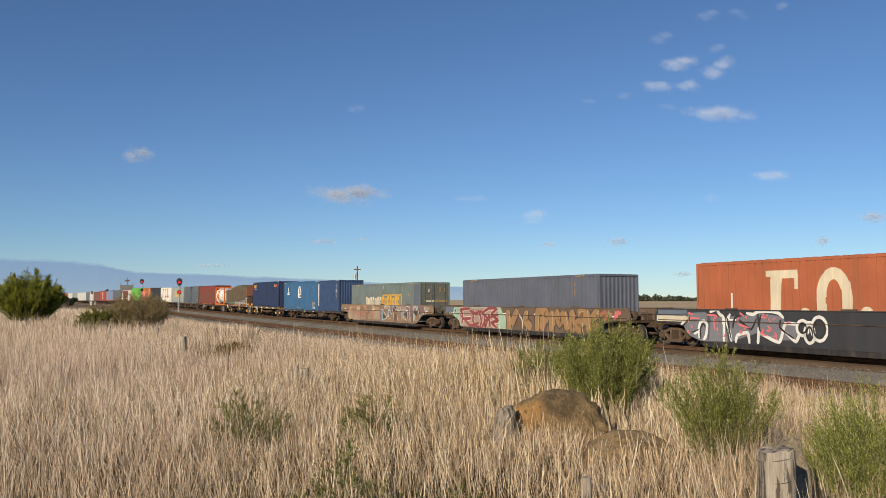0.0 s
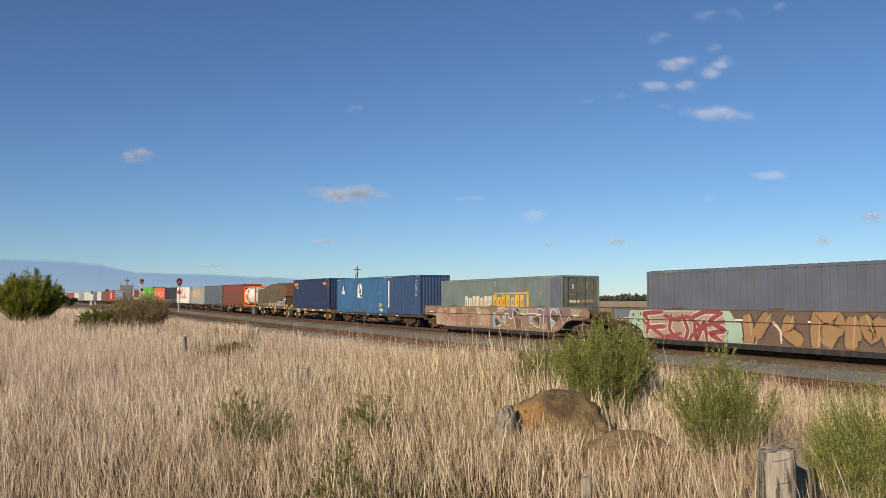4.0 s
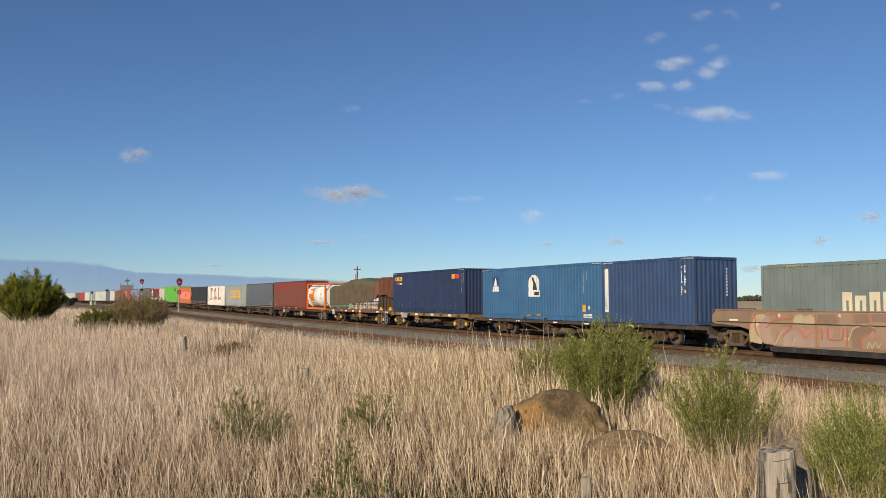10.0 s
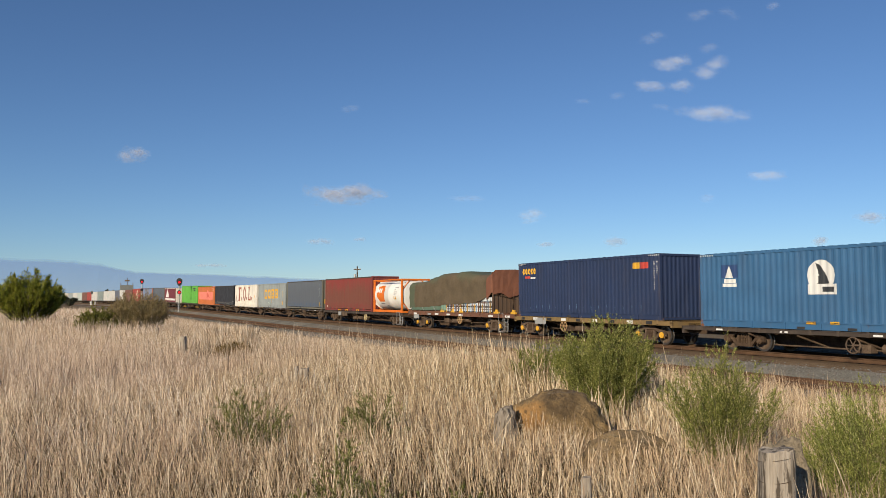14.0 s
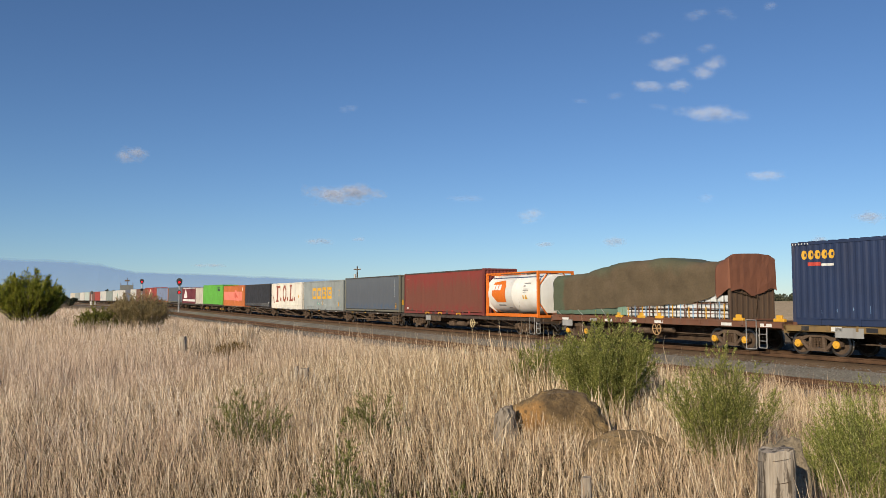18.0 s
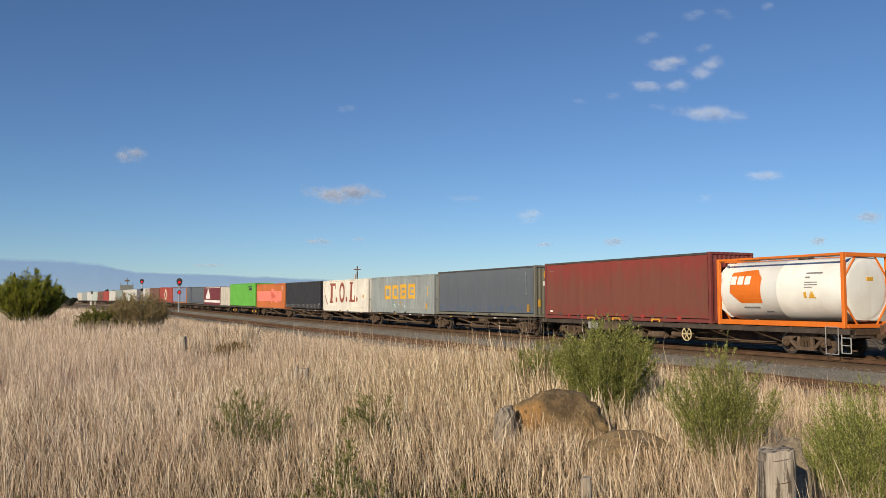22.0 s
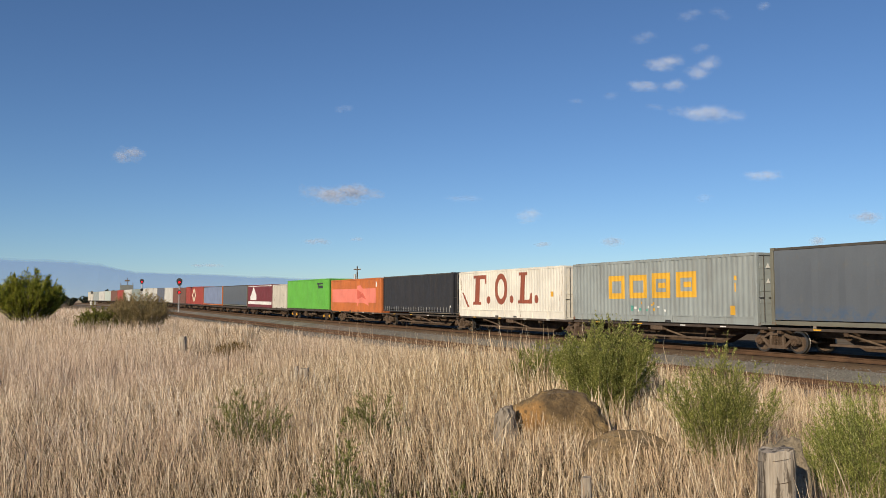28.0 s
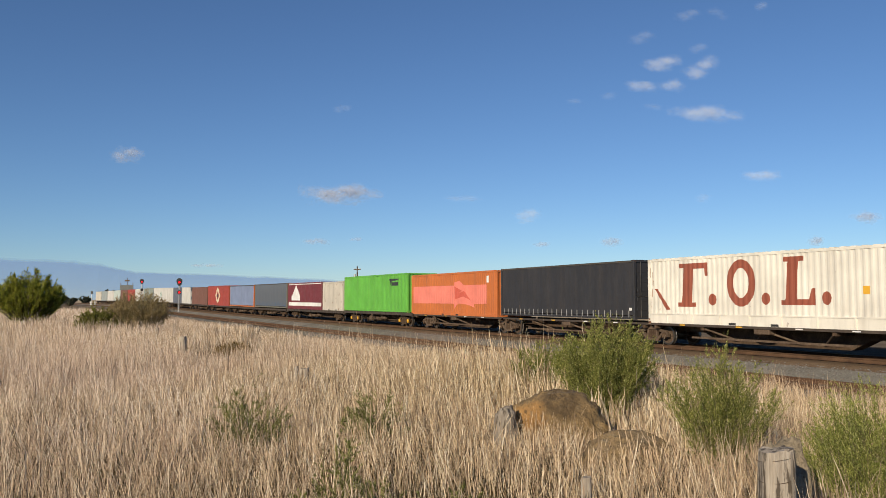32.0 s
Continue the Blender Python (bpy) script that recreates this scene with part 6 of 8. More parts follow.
    for x0, x1, z0_, z1_ in ((-1.75, -0.95, 1.80, 1.86), (1.25, 1.95, 3.06, 3.11), (1.25, 1.45, 2.90, 2.96), (1.25, 1.8, 2.74, 2.77), (1.25, 1.8, 2.65, 2.68), (1.25, 1.6, 2.56, 2.59), (-0.75, -0.4, 1.66, 1.70)):
        wrap("number_bar", bar_ink, [[(x0, z0_), (x1, z0_), (x1, z1_), (x0, z1_)]], 0.006)
    for q in ([(1.42, 2.18), (1.72, 2.18), (1.57, 2.46)], [(1.22, 2.2), (1.34, 2.2), (1.34, 2.4), (1.22, 2.4)]):
        wrap("hazard_label", P_YELLOW, [q], 0.006, "yellow warning label")
    bm = bmesh.new()
    box(bm, 2.86, 0.0, 2.78, 2.91, 0.35, 2.92, 0.01)
    part("yellow_label", bm, P_YELLOW, ob)
    on_train(ob, 50.68)


tank()


# ---------------------------------------------------------------- tarpaulin load
def tarp_load():
    ob = thing("covered_load", "brown-green tarpaulin roped over a crated load on a flat wagon", "load")
    tm, nt, b = material("tarpaulin", 0.85)
    big, fine, patchy = noise_tex(nt, 0.33, 4), noise_tex(nt, 14, 5), noise_tex(nt, 0.9, 6, 0.65)
    col = ramp(nt, patchy, [(0.3, (0.085, 0.062, 0.035)), (0.5, (0.112, 0.082, 0.046)), (0.7, (0.135, 0.097, 0.058))])
    # the brown wash has worn off to green over the ridge and at the rear end
    at = nt.nodes.new("ShaderNodeTexCoord")
    axes = nt.nodes.new("ShaderNodeSeparateXYZ")
    nt.links.new(at.outputs["Object"], axes.inputs[0])
    ridge = maths(nt, "ADD", axes.outputs[2], maths(nt, "MULTIPLY", maths(nt, "SUBTRACT", big, 0.5), 2.6))
    rear = maths(nt, "ADD", axes.outputs[0], maths(nt, "MULTIPLY", maths(nt, "SUBTRACT", patchy, 0.5), 0.8))
    worn = maths(nt, "MAXIMUM", ramp(nt, maths(nt, "MULTIPLY", ridge, 0.2), [(0.66, (0, 0, 0)), (0.78, (0.75, 0.75, 0.75))]), ramp(nt, maths(nt, "MULTIPLY", rear, -0.1), [(0.60, (0, 0, 0)), (0.615, (0.9, 0.9, 0.9)), (0.69, (0.8, 0.8, 0.8))]))
    col = mixc(nt, worn, col, (0.082, 0.105, 0.062))
    col = mixc(nt, 0.3, col, ramp(nt, fine, [(0.3, (0.6, 0.6, 0.6)), (0.7, (1.3, 1.3, 1.3))]), "MULTIPLY")
    nt.links.new(col, b.inputs["Base Color"])
    folds = noise_tex(nt, 1.1, 4, 0.5, stretch=(1.0, 1.0, 2.4))
    bumped(nt, b, maths(nt, "ADD", noise_tex(nt, 2.5, 5), maths(nt, "MULTIPLY", maths(nt, "ABSOLUTE", maths(nt, "SUBTRACT", folds, 0.5)), 3.0)), 0.22, 0.06)
    rm, nt2, b2 = material("red_tarpaulin", 0.85)
    nt2.links.new(mixc(nt2, noise_tex(nt2, 1.2, 5), (0.145, 0.057, 0.033), (0.225, 0.088, 0.048)), b2.inputs["Base Color"])
    bumped(nt2, b2, noise_tex(nt2, 2.5, 5), 0.5, 0.05)
    tops = [(-7.3, 3.36), (-7.1, 3.42), (-5.2, 3.50), (-4.2, 3.55), (-3.0, 3.78), (-1.8, 3.92), (0.0, 3.98), (1.3, 4.03), (2.6, 3.82), (3.6, 3.72), (4.6, 3.74), (5.0, 3.85)]
    hems = [(-7.3, 1.55), (-7.1, 1.58), (-5.0, 1.62), (-2.6, 1.72), (-1.0, 1.80), (1.5, 1.86), (3.2, 1.95), (4.2, 2.12), (5.0, 2.40)]
    lerp = lambda tab, x: float(np.interp(x, [p[0] for p in tab], [p[1] for p in tab]))

    def sheet(name, x0, x1, tops_, hems_, mat, n, label, y=1.24):
        bm = bmesh.new()
        rows = []
        for i in range(n + 1):
            x = x0 + (x1 - x0) * i / n
            t_, h_ = lerp(tops_, x), lerp(hems_, x)
            cs = [(-y, h_ + 0.03 * noise.noise((x * 2.3, 0, 4)))] + [(-y - 0.02 * math.sin(math.pi * f), h_ + (t_ - 0.22 - h_) * f) for f in (0.08, 0.2, 0.32, 0.44, 0.56, 0.68, 0.8, 0.9)] + [(-y + 0.06, t_ - 0.22), (-y + 0.28, t_ - 0.04), (-0.4, t_), (0.4, t_), (y - 0.28, t_ - 0.04), (y - 0.06, t_ - 0.22), (y, h_ + (t_ - h_) * 0.5), (y, h_)]
            row = []
            for j, (yy, zz) in enumerate(cs):
                d = 0.06 * noise.noise((x * 0.9, zz * 0.8, 2.0 + yy)) + 0.035 * noise.noise((x * 1.7 + zz * 2.2, yy, 7.0)) + 0.012 * noise.noise((x * 5.0 - zz * 2, zz * 2, 3.0))
                # long folds hanging slantwise from the ridge
                for fx, fz, slope, long in ((0.9, 3.55, -0.55, 2.3), (2.4, 3.4, -0.9, 1.2), (-4.4, 3.4, -2.2, 0.7), (-1.6, 3.6, 0.5, 1.3)):
                    e = zz - fz - slope * (x - fx)
                    if fx < x < fx + long and yy < 0:
                        d += 0.055 * math.exp(-(e / 0.10) ** 2) * math.sin(math.pi * (x - fx) / long)
                row.append(bm.verts.new((x, yy - d if yy < 0 else yy + d, zz + d * 0.6)))
            rows.append(row)
        for p, q in zip(rows, rows[1:]):
            for j in range(len(p) - 1):
                bm.faces.new((p[j], q[j], q[j + 1], p[j + 1]))
        for row in (rows[0], rows[-1]):
            bm.faces.new(row)
        o_ = part(name, bm, mat, ob, label)
        o_.data.polygons.foreach_set("use_smooth", [True] * len(o_.data.polygons))

    sheet("tarpaulin", -7.05, 5.0, tops, hems, tm, 130, "weathered brown-green tarpaulin")
    sheet("red_tarpaulin", 4.78, 5.52, [(4.78, 3.76), (5.1, 3.88), (5.45, 4.0), (5.52, 3.97)], [(4.78, 2.14), (5.3, 2.46), (5.52, 2.56)], rm, 12, "faded red tarpaulin end", 1.27)
    # hanging green hem and loose folds at the rear
    gm = paint("green_canvas", (0.10, 0.165, 0.115), 0.1, 0.85, 0.5)
    sheet("canvas_flap", -6.8, -1.5, [(-6.8, 1.95), (-1.5, 1.95)], [(-6.8, 1.40), (-4.0, 1.42), (-1.5, 1.46)], gm, 24, "pale green canvas hem", 1.20)
    bm = bmesh.new()
    box(bm, 5.36, -1.2, 1.36, 5.48, 1.2, 2.95)
    part("end_wall", bm, paint("crate_brown", (0.115, 0.072, 0.045), 0.2, 0.8, 0.4), ob, "brown slatted end wall of the load")
    for k in range(9):
        bm = bmesh.new()
        y = -1.2 + k * 0.292
        box(bm, 5.48, y, 1.38, 5.52, y + 0.07, 2.6 + 0.05 * (k % 2))
        part("end_slat", bm, paint("slat_brown", (0.085, 0.05, 0.03), 0.2, 0.8, 0.4), ob)
    for (y0, z0), (y1, z1) in (((-1.2, 2.5), (0.3, 2.2)), ((1.2, 2.6), (-0.2, 2.25)), ((0.1, 1.5), (0.25, 2.55))):
        bm = bmesh.new()
        rod(bm, (5.56, y0, z0), (5.56, y1, z1), 0.02, 5)
        part("rope", bm, M_GRIME, ob)
    # the red cloth hangs over the end in folds
    bm = bmesh.new()
    rows = []
    for j in range(15):
        v_ = j / 14
        y = -1.27 + 2.54 * v_
        hem = 2.46 + 0.10 * math.sin(v_ * 9) + 0.08 * noise.noise((v_ * 5, 1, 2)) - 0.12 * math.exp(-((v_ - 0.45) / 0.12) ** 2)
        top = 3.97 - 0.16 * max(0, abs(v_ - 0.5) - 0.36) / 0.14
        rows.append([bm.verts.new((5.53 + 0.07 * (1 - f) * (1 + noise.noise((v_ * 4, f * 2, 5))) + 0.03 * noise.noise((v_ * 9, f * 3, 8)), y, hem + (top - hem) * f)) for f in (0, 0.2, 0.4, 0.6, 0.8, 1.0)])
    for p, q in zip(rows, rows[1:]):
        for j in range(5):
            bm.faces.new((p[j], q[j], q[j + 1], p[j + 1]))
    part("red_end_flap", bm, rm, ob, "faded red tarpaulin hanging over the end")
    bm = bmesh.new()
    box(bm, -6.9, -1.1, 1.34, 5.0, 1.1, 3.1)
    part("load_core", bm, M_GRIME, ob)
    green = paint("green_panel", (0.22, 0.36, 0.27), 0.1, 0.6, 0.3)
    for k in range(2):
        bm = bmesh.new()
        x = -1.6 + k * 0.36
        box(bm, x, -1.24, 1.42, x + 0.30, -1.10, 1.95, 0.01)
        part("crate_panel", bm, green, ob, "pale green crate panel" if not k else "")
    white = paint("white_drum", (0.72, 0.74, 0.74), 0.0, 0.4, 0.1)
    for k in range(18):
        for z in (1.40, 1.72, 2.04):
            bm = bmesh.new()
            x = -1.0 + k * 0.36 + (0.05 if z == 1.72 else 0.0)
            box(bm, x, -1.20 + 0.02 * (k % 3), z, x + 0.30, -1.105, z + 0.26, 0.02)
            part("white_crate", bm, white, ob, "white plastic crate" if not k else "")
    for k in range(26):
        bm = bmesh.new()
        x = -0.85 + k * 0.25
        top = 1.34 + (0.5 if k % 3 else 0.62) + 0.07 * (k % 4)
        box(bm, x, -1.235, 1.34, x + 0.035, -1.205, top)
        part("stanchion", bm, (S_RUST, P_DARK, P_PALEBLUE)[k % 3] if k % 4 else P_YELLOW, ob)
    for z in (1.55, 1.75, 1.95):
        bm = bmesh.new()
        box(bm, -0.9, -1.225, z, 5.45, -1.20, z + 0.025)
        part("load_rail", bm, S_RUST, ob)
    bm = bmesh.new()
    box(bm, -7.2, -1.2, 1.30, 5.5, 1.2, 1.36)
    part("load_base", bm, S_RUST, ob)
    for k in range(7):
        bm = bmesh.new()
        x = -6.6 + k * 1.9
        rod(bm, (x, -1.30, lerp(hems, x)), (x + 0.3, -1.24, 1.36), 0.012, 5)
        part("rope", bm, P_STRAP, ob)
    on_train(ob, 39.12)


tarp_load()
# ---------------------------------------------------------------- vegetation
def heights(x, y):
    return np.array([ground_height(a, b) for a, b in zip(x, y)])


def leafy(name, stops, through_light=0.35, rough=0.7, patch=None, west=None):
    """Leaf or blade material: each island its own shade, with a broad drift over the place."""
    m = bpy.data.materials.new(name)
    m.use_nodes = True
    nt = m.node_tree
    nt.nodes.clear()
    out = nt.nodes.new("ShaderNodeOutputMaterial")
    geo = nt.nodes.new("ShaderNodeNewGeometry")
    col = ramp(nt, geo.outputs["Random Per Island"], stops)
    if patch:
        n = noise_tex(nt, patch[0], 3)
        col = mixc(nt, ramp(nt, n, [(0.35, (0, 0, 0)), (0.65, (1, 1, 1))]), col, mixc(nt, 0.42, col, patch[1], "MIX"))
    if west:
        # bluer tint growing towards -x, its edge loosened by noise
        xyz, tc = nt.nodes.new("ShaderNodeSeparateXYZ"), nt.nodes.new("ShaderNodeTexCoord")
        nt.links.new(tc.outputs["Object"], xyz.inputs[0])
        f = maths(nt, "ADD", maths(nt, "MULTIPLY", xyz.outputs[0], -0.14), maths(nt, "SUBTRACT", noise_tex(nt, 0.25, 3), 0.45))
        col = mixc(nt, maths(nt, "MULTIPLY", ramp(nt, f, [(0.0, (0, 0, 0)), (0.8, (1, 1, 1))]), 0.75), col, mixc(nt, 1.0, col, west, "MULTIPLY"))
    d = nt.nodes.new("ShaderNodeBsdfDiffuse")
    t = nt.nodes.new("ShaderNodeBsdfTranslucent")
    g = nt.nodes.new("ShaderNodeBsdfGlossy")
    g.inputs["Roughness"].default_value = rough
    mix, mix2 = nt.nodes.new("ShaderNodeMixShader"), nt.nodes.new("ShaderNodeMixShader")
    mix.inputs[0].default_value, mix2.inputs[0].default_value = through_light, 0.05
    for b in (d, t, g):
        nt.links.new(col, b.inputs["Color"])
    nt.links.new(d.outputs[0], mix.inputs[1])
    nt.links.new(t.outputs[0], mix.inputs[2])
    nt.links.new(mix.outputs[0], mix2.inputs[1])
    nt.links.new(g.outputs[0], mix2.inputs[2])
    nt.links.new(mix2.outputs[0], out.inputs[0])
    return m


M_GRASS = leafy("dry_grass", [(0.0, (0.12, 0.082, 0.048)), (0.28, (0.34, 0.245, 0.14)), (0.56, (0.58, 0.43, 0.26)), (0.76, (0.87, 0.69, 0.445)), (1.0, (0.96, 0.87, 0.67))], 0.2, 0.6, (0.16, (0.53, 0.385, 0.285)), (0.98, 1.0, 1.17))
# undergrowth near black-brown, the shade between the stalks put into its colour
M_UNDER = leafy("shaded_brown_grass", [(0.0, (0.022, 0.017, 0.008)), (0.5, (0.048, 0.036, 0.016)), (0.88, (0.125, 0.09, 0.042)), (1.0, (0.085, 0.085, 0.03))], 0.15, 0.7, (0.2, (0.12, 0.085, 0.045)))


def quick_mesh(name, verts, tris, mat):
    me = bpy.data.meshes.new(name)
    me.vertices.add(len(verts))
    me.vertices.foreach_set("co", verts.astype(np.float32).ravel())
    me.loops.add(tris.size)
    me.loops.foreach_set("vertex_index", tris.astype(np.int32).ravel())
    me.polygons.add(len(tris))
    me.polygons.foreach_set("loop_start", np.arange(0, tris.size, 3, dtype=np.int32))
    me.polygons.foreach_set("loop_total", np.full(len(tris), 3, dtype=np.int32))
    me.update(calc_edges=True)
    me.materials.append(mat)
    return me


BARE = [(1.30, 9.6, 0.60, 0.40), (1.86, 8.4, 0.45, 0.34), (2.19, 5.35, 0.22, 0.2), (1.95, 4.7, 0.13, 0.3), (0.86, 5.0, 0.05, 0.07), (0.66, 9.3, 0.14, 0.14), (2.5, 12.4, 0.70, 0.8)]


def meadow(name, label, mat, bands, tall, thick, seed):
    """Grass over the field: bands of (from, to, blades a square metre, joints); tall and thick scale the blades."""
    rng = np.random.default_rng(seed)
    V, T, base = [], [], 0
    for y0, y1, dens, seg in bands:
        if y0 < 0:
            # the field about and behind the standpoint
            n = int(36 * (y1 - y0) * dens)
            y = rng.uniform(y0, y1, n)
            x = rng.uniform(-18, 18, n)
        else:
            area = 0.64 * (y1 * y1 - y0 * y0) + 4 * (y1 - y0)
            n = int(area * dens)
            y = np.sqrt(rng.uniform(y0 * y0, y1 * y1, n))
            x = rng.uniform(-1, 1, n) * (0.62 * y + 2)
        s = -x * math.sin(PHI) + y * math.cos(PHI)
        off = x * math.cos(PHI) + y * math.sin(PHI) - DIST + 1.6e-4 * np.maximum(s - 60, 0) ** 2
        edge = -6.9 + 0.7 * np.sin(s * 0.9) * np.sin(s * 0.37 + 1)
        keep = (off < edge) & (off > -75)
        # thin towards the stones of the siding
        keep &= rng.uniform(0, 1, n) < np.clip((edge - off) / 1.6 + 0.15, 0, 1)
        # looser and thicker patches
        keep &= rng.uniform(0, 1, n) < 0.72 + 0.28 * np.sin(x * 1.7 + 2 * np.sin(y * 0.8)) * np.sin(y * 1.3 + x * 0.4)
        weedy = np.exp(-((x + 0.1) / 1.5) ** 2 - ((y - 5.8) / 1.4) ** 2)
        keep &= rng.uniform(0, 1, n) > (0.55 if tall > 1 else 0.2) * weedy
        for bx, by, rx, ry in BARE:
            keep &= ((x - bx) / rx) ** 2 + ((y - by) / ry) ** 2 > 1
        keep &= np.hypot(x, y) > 1.2
        x, y, off = x[keep], y[keep], off[keep]
        n = len(x)
        # gather into tufts
        calm = np.clip(1.25 - y / 16.0, 0.12, 1.0)
        x = x - calm * 0.036 * np.sin(x * 23.0 + 2.5 * np.sin(y * 4.1) + 1.7 * np.sin(x * 1.3)) - 0.012 * np.sin(x * 61.0 + y * 17.0)
        y = y - calm * 0.036 * np.sin(y * 21.0 + 2.5 * np.sin(x * 3.7) + 1.9 * np.sin(y * 1.1))
        z = heights(x, y)
        h = np.clip(rng.normal(0.62, 0.17, n), 0.15, 1.1) * tall * (0.86 + 0.2 * np.sin(x * 0.55 + 1) * np.cos(y * 0.4))
        low = (np.hypot((x + 6.2) / 1.2, (y - 23.4) / 2.4) < 1) | (np.hypot((x + 6.0) / 0.5, (y - 29.0) / 2.4) < 1) | (np.hypot((x + 5.1) / 0.6, (y - 25.0) / 1.6) < 1)
        h = np.where(low, h * 0.34, h) * (1 + 0.16 * np.clip(1.4 - y / 18.0, 0.2, 1.0) * np.sin(x * 5.3 + 2 * np.sin(y * 2.2)) * np.sin(y * 4.4 + np.sin(x * 3.0)))
        # taller band short of the stones, hiding the siding in the camera's view
        h *= 1 + 0.36 * np.exp(-((off + 15.5) / 2.6) ** 2) * np.clip((27.5 - y) / 3.0, 0, 1) * np.clip((y - 11.0) / 5.0, 0, 1)
        # shorter in the dip by the line, lowering its edge in the camera's view
        h *= 1 - 0.62 * np.clip((off + 16.5) / 5.0, 0, 1) * np.clip((y - 26.0) / 7.0, 0, 1)
        # shortened close to the standpoint, to keep the camera's view open
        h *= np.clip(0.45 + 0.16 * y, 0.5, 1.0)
        h = np.where((rng.uniform(0, 1, n) < 0.02) & (y > 8), h * 1.4, h)
        # lower and more tangled on the open field
        open_field = np.clip((-0.3 - x) / 1.5, 0, 1) * np.clip((17 - y) / 5.0, 0, 1)
        h *= 1 - 0.30 * open_field
        lean = (1 + 0.25 * open_field) * np.where(rng.uniform(0, 1, n) < 0.15, rng.uniform(0.25, 0.7, n), np.abs(rng.normal(0.05, 0.21, n))) * h
        az = rng.uniform(0, 2 * math.pi, n)
        dx, dy = lean * np.cos(az) - 0.05 * h, lean * np.sin(az)
        w = thick * np.maximum(0.0021, np.interp(y, (4, 9, 15, 30), (0.00046, 0.00040, 0.00027, 0.00025)) * y) * rng.uniform(0.6, 1.6, n)
        # blades thinned towards -x to match the softer left of the camera's view
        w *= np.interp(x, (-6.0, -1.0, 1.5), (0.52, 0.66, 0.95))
        bow_x, bow_y = rng.normal(0, 0.05, n) * h, rng.normal(0, 0.05, n) * h
        face = rng.normal(0, 0.6, n)
        wx, wy = w * np.cos(face), w * np.sin(face)
        head = rng.uniform(0, 1, n) < 0.3
        levels = [(0.0, 1.0), (0.55, 0.85), (0.86, 0.75)] if seg == 3 else [(0.0, 1.0), (0.6, 0.95)]
        k = 2 * len(levels) + 1
        P = np.zeros((n, k, 3))
        for i, (f, wf) in enumerate(levels):
            k_bow = 1.0 if i == 1 else 0.0
            cx, cy, cz = x + dx * f ** 1.25 + bow_x * k_bow, y + dy * f ** 1.25 + bow_y * k_bow, z - 0.03 + h * f
            ww = wf * np.where(head & (i == 2), 1.5, 1.0)
            P[:, 2 * i] = np.stack([cx - wx * ww, cy - wy * ww, cz], 1)
            P[:, 2 * i + 1] = np.stack([cx + wx * ww, cy + wy * ww, cz], 1)
        P[:, -1] = np.stack([x + dx, y + dy, z - 0.03 + h], 1)
        tri = []
        for i in range(len(levels) - 1):
            a = 2 * i
            tri += [(a, a + 1, a + 3), (a, a + 3, a + 2)]
        tri.append((k - 3, k - 2, k - 1))
        V.append(P.reshape(-1, 3))
        T.append((np.arange(n)[:, None, None] * k + np.array(tri)[None] + base).reshape(-1, 3))
        base += n * k
    me = quick_mesh(name, np.concatenate(V), np.concatenate(T), mat)
    tagged(new(name, me), label, "grass", kind="stuff")


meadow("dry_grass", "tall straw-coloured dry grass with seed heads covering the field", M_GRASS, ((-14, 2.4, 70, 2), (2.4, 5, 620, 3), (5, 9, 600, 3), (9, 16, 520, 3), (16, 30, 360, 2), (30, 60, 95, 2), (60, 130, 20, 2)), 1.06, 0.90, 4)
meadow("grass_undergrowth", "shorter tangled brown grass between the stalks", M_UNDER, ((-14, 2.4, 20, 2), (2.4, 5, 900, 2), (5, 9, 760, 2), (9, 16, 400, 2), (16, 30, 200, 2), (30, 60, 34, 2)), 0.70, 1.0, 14)


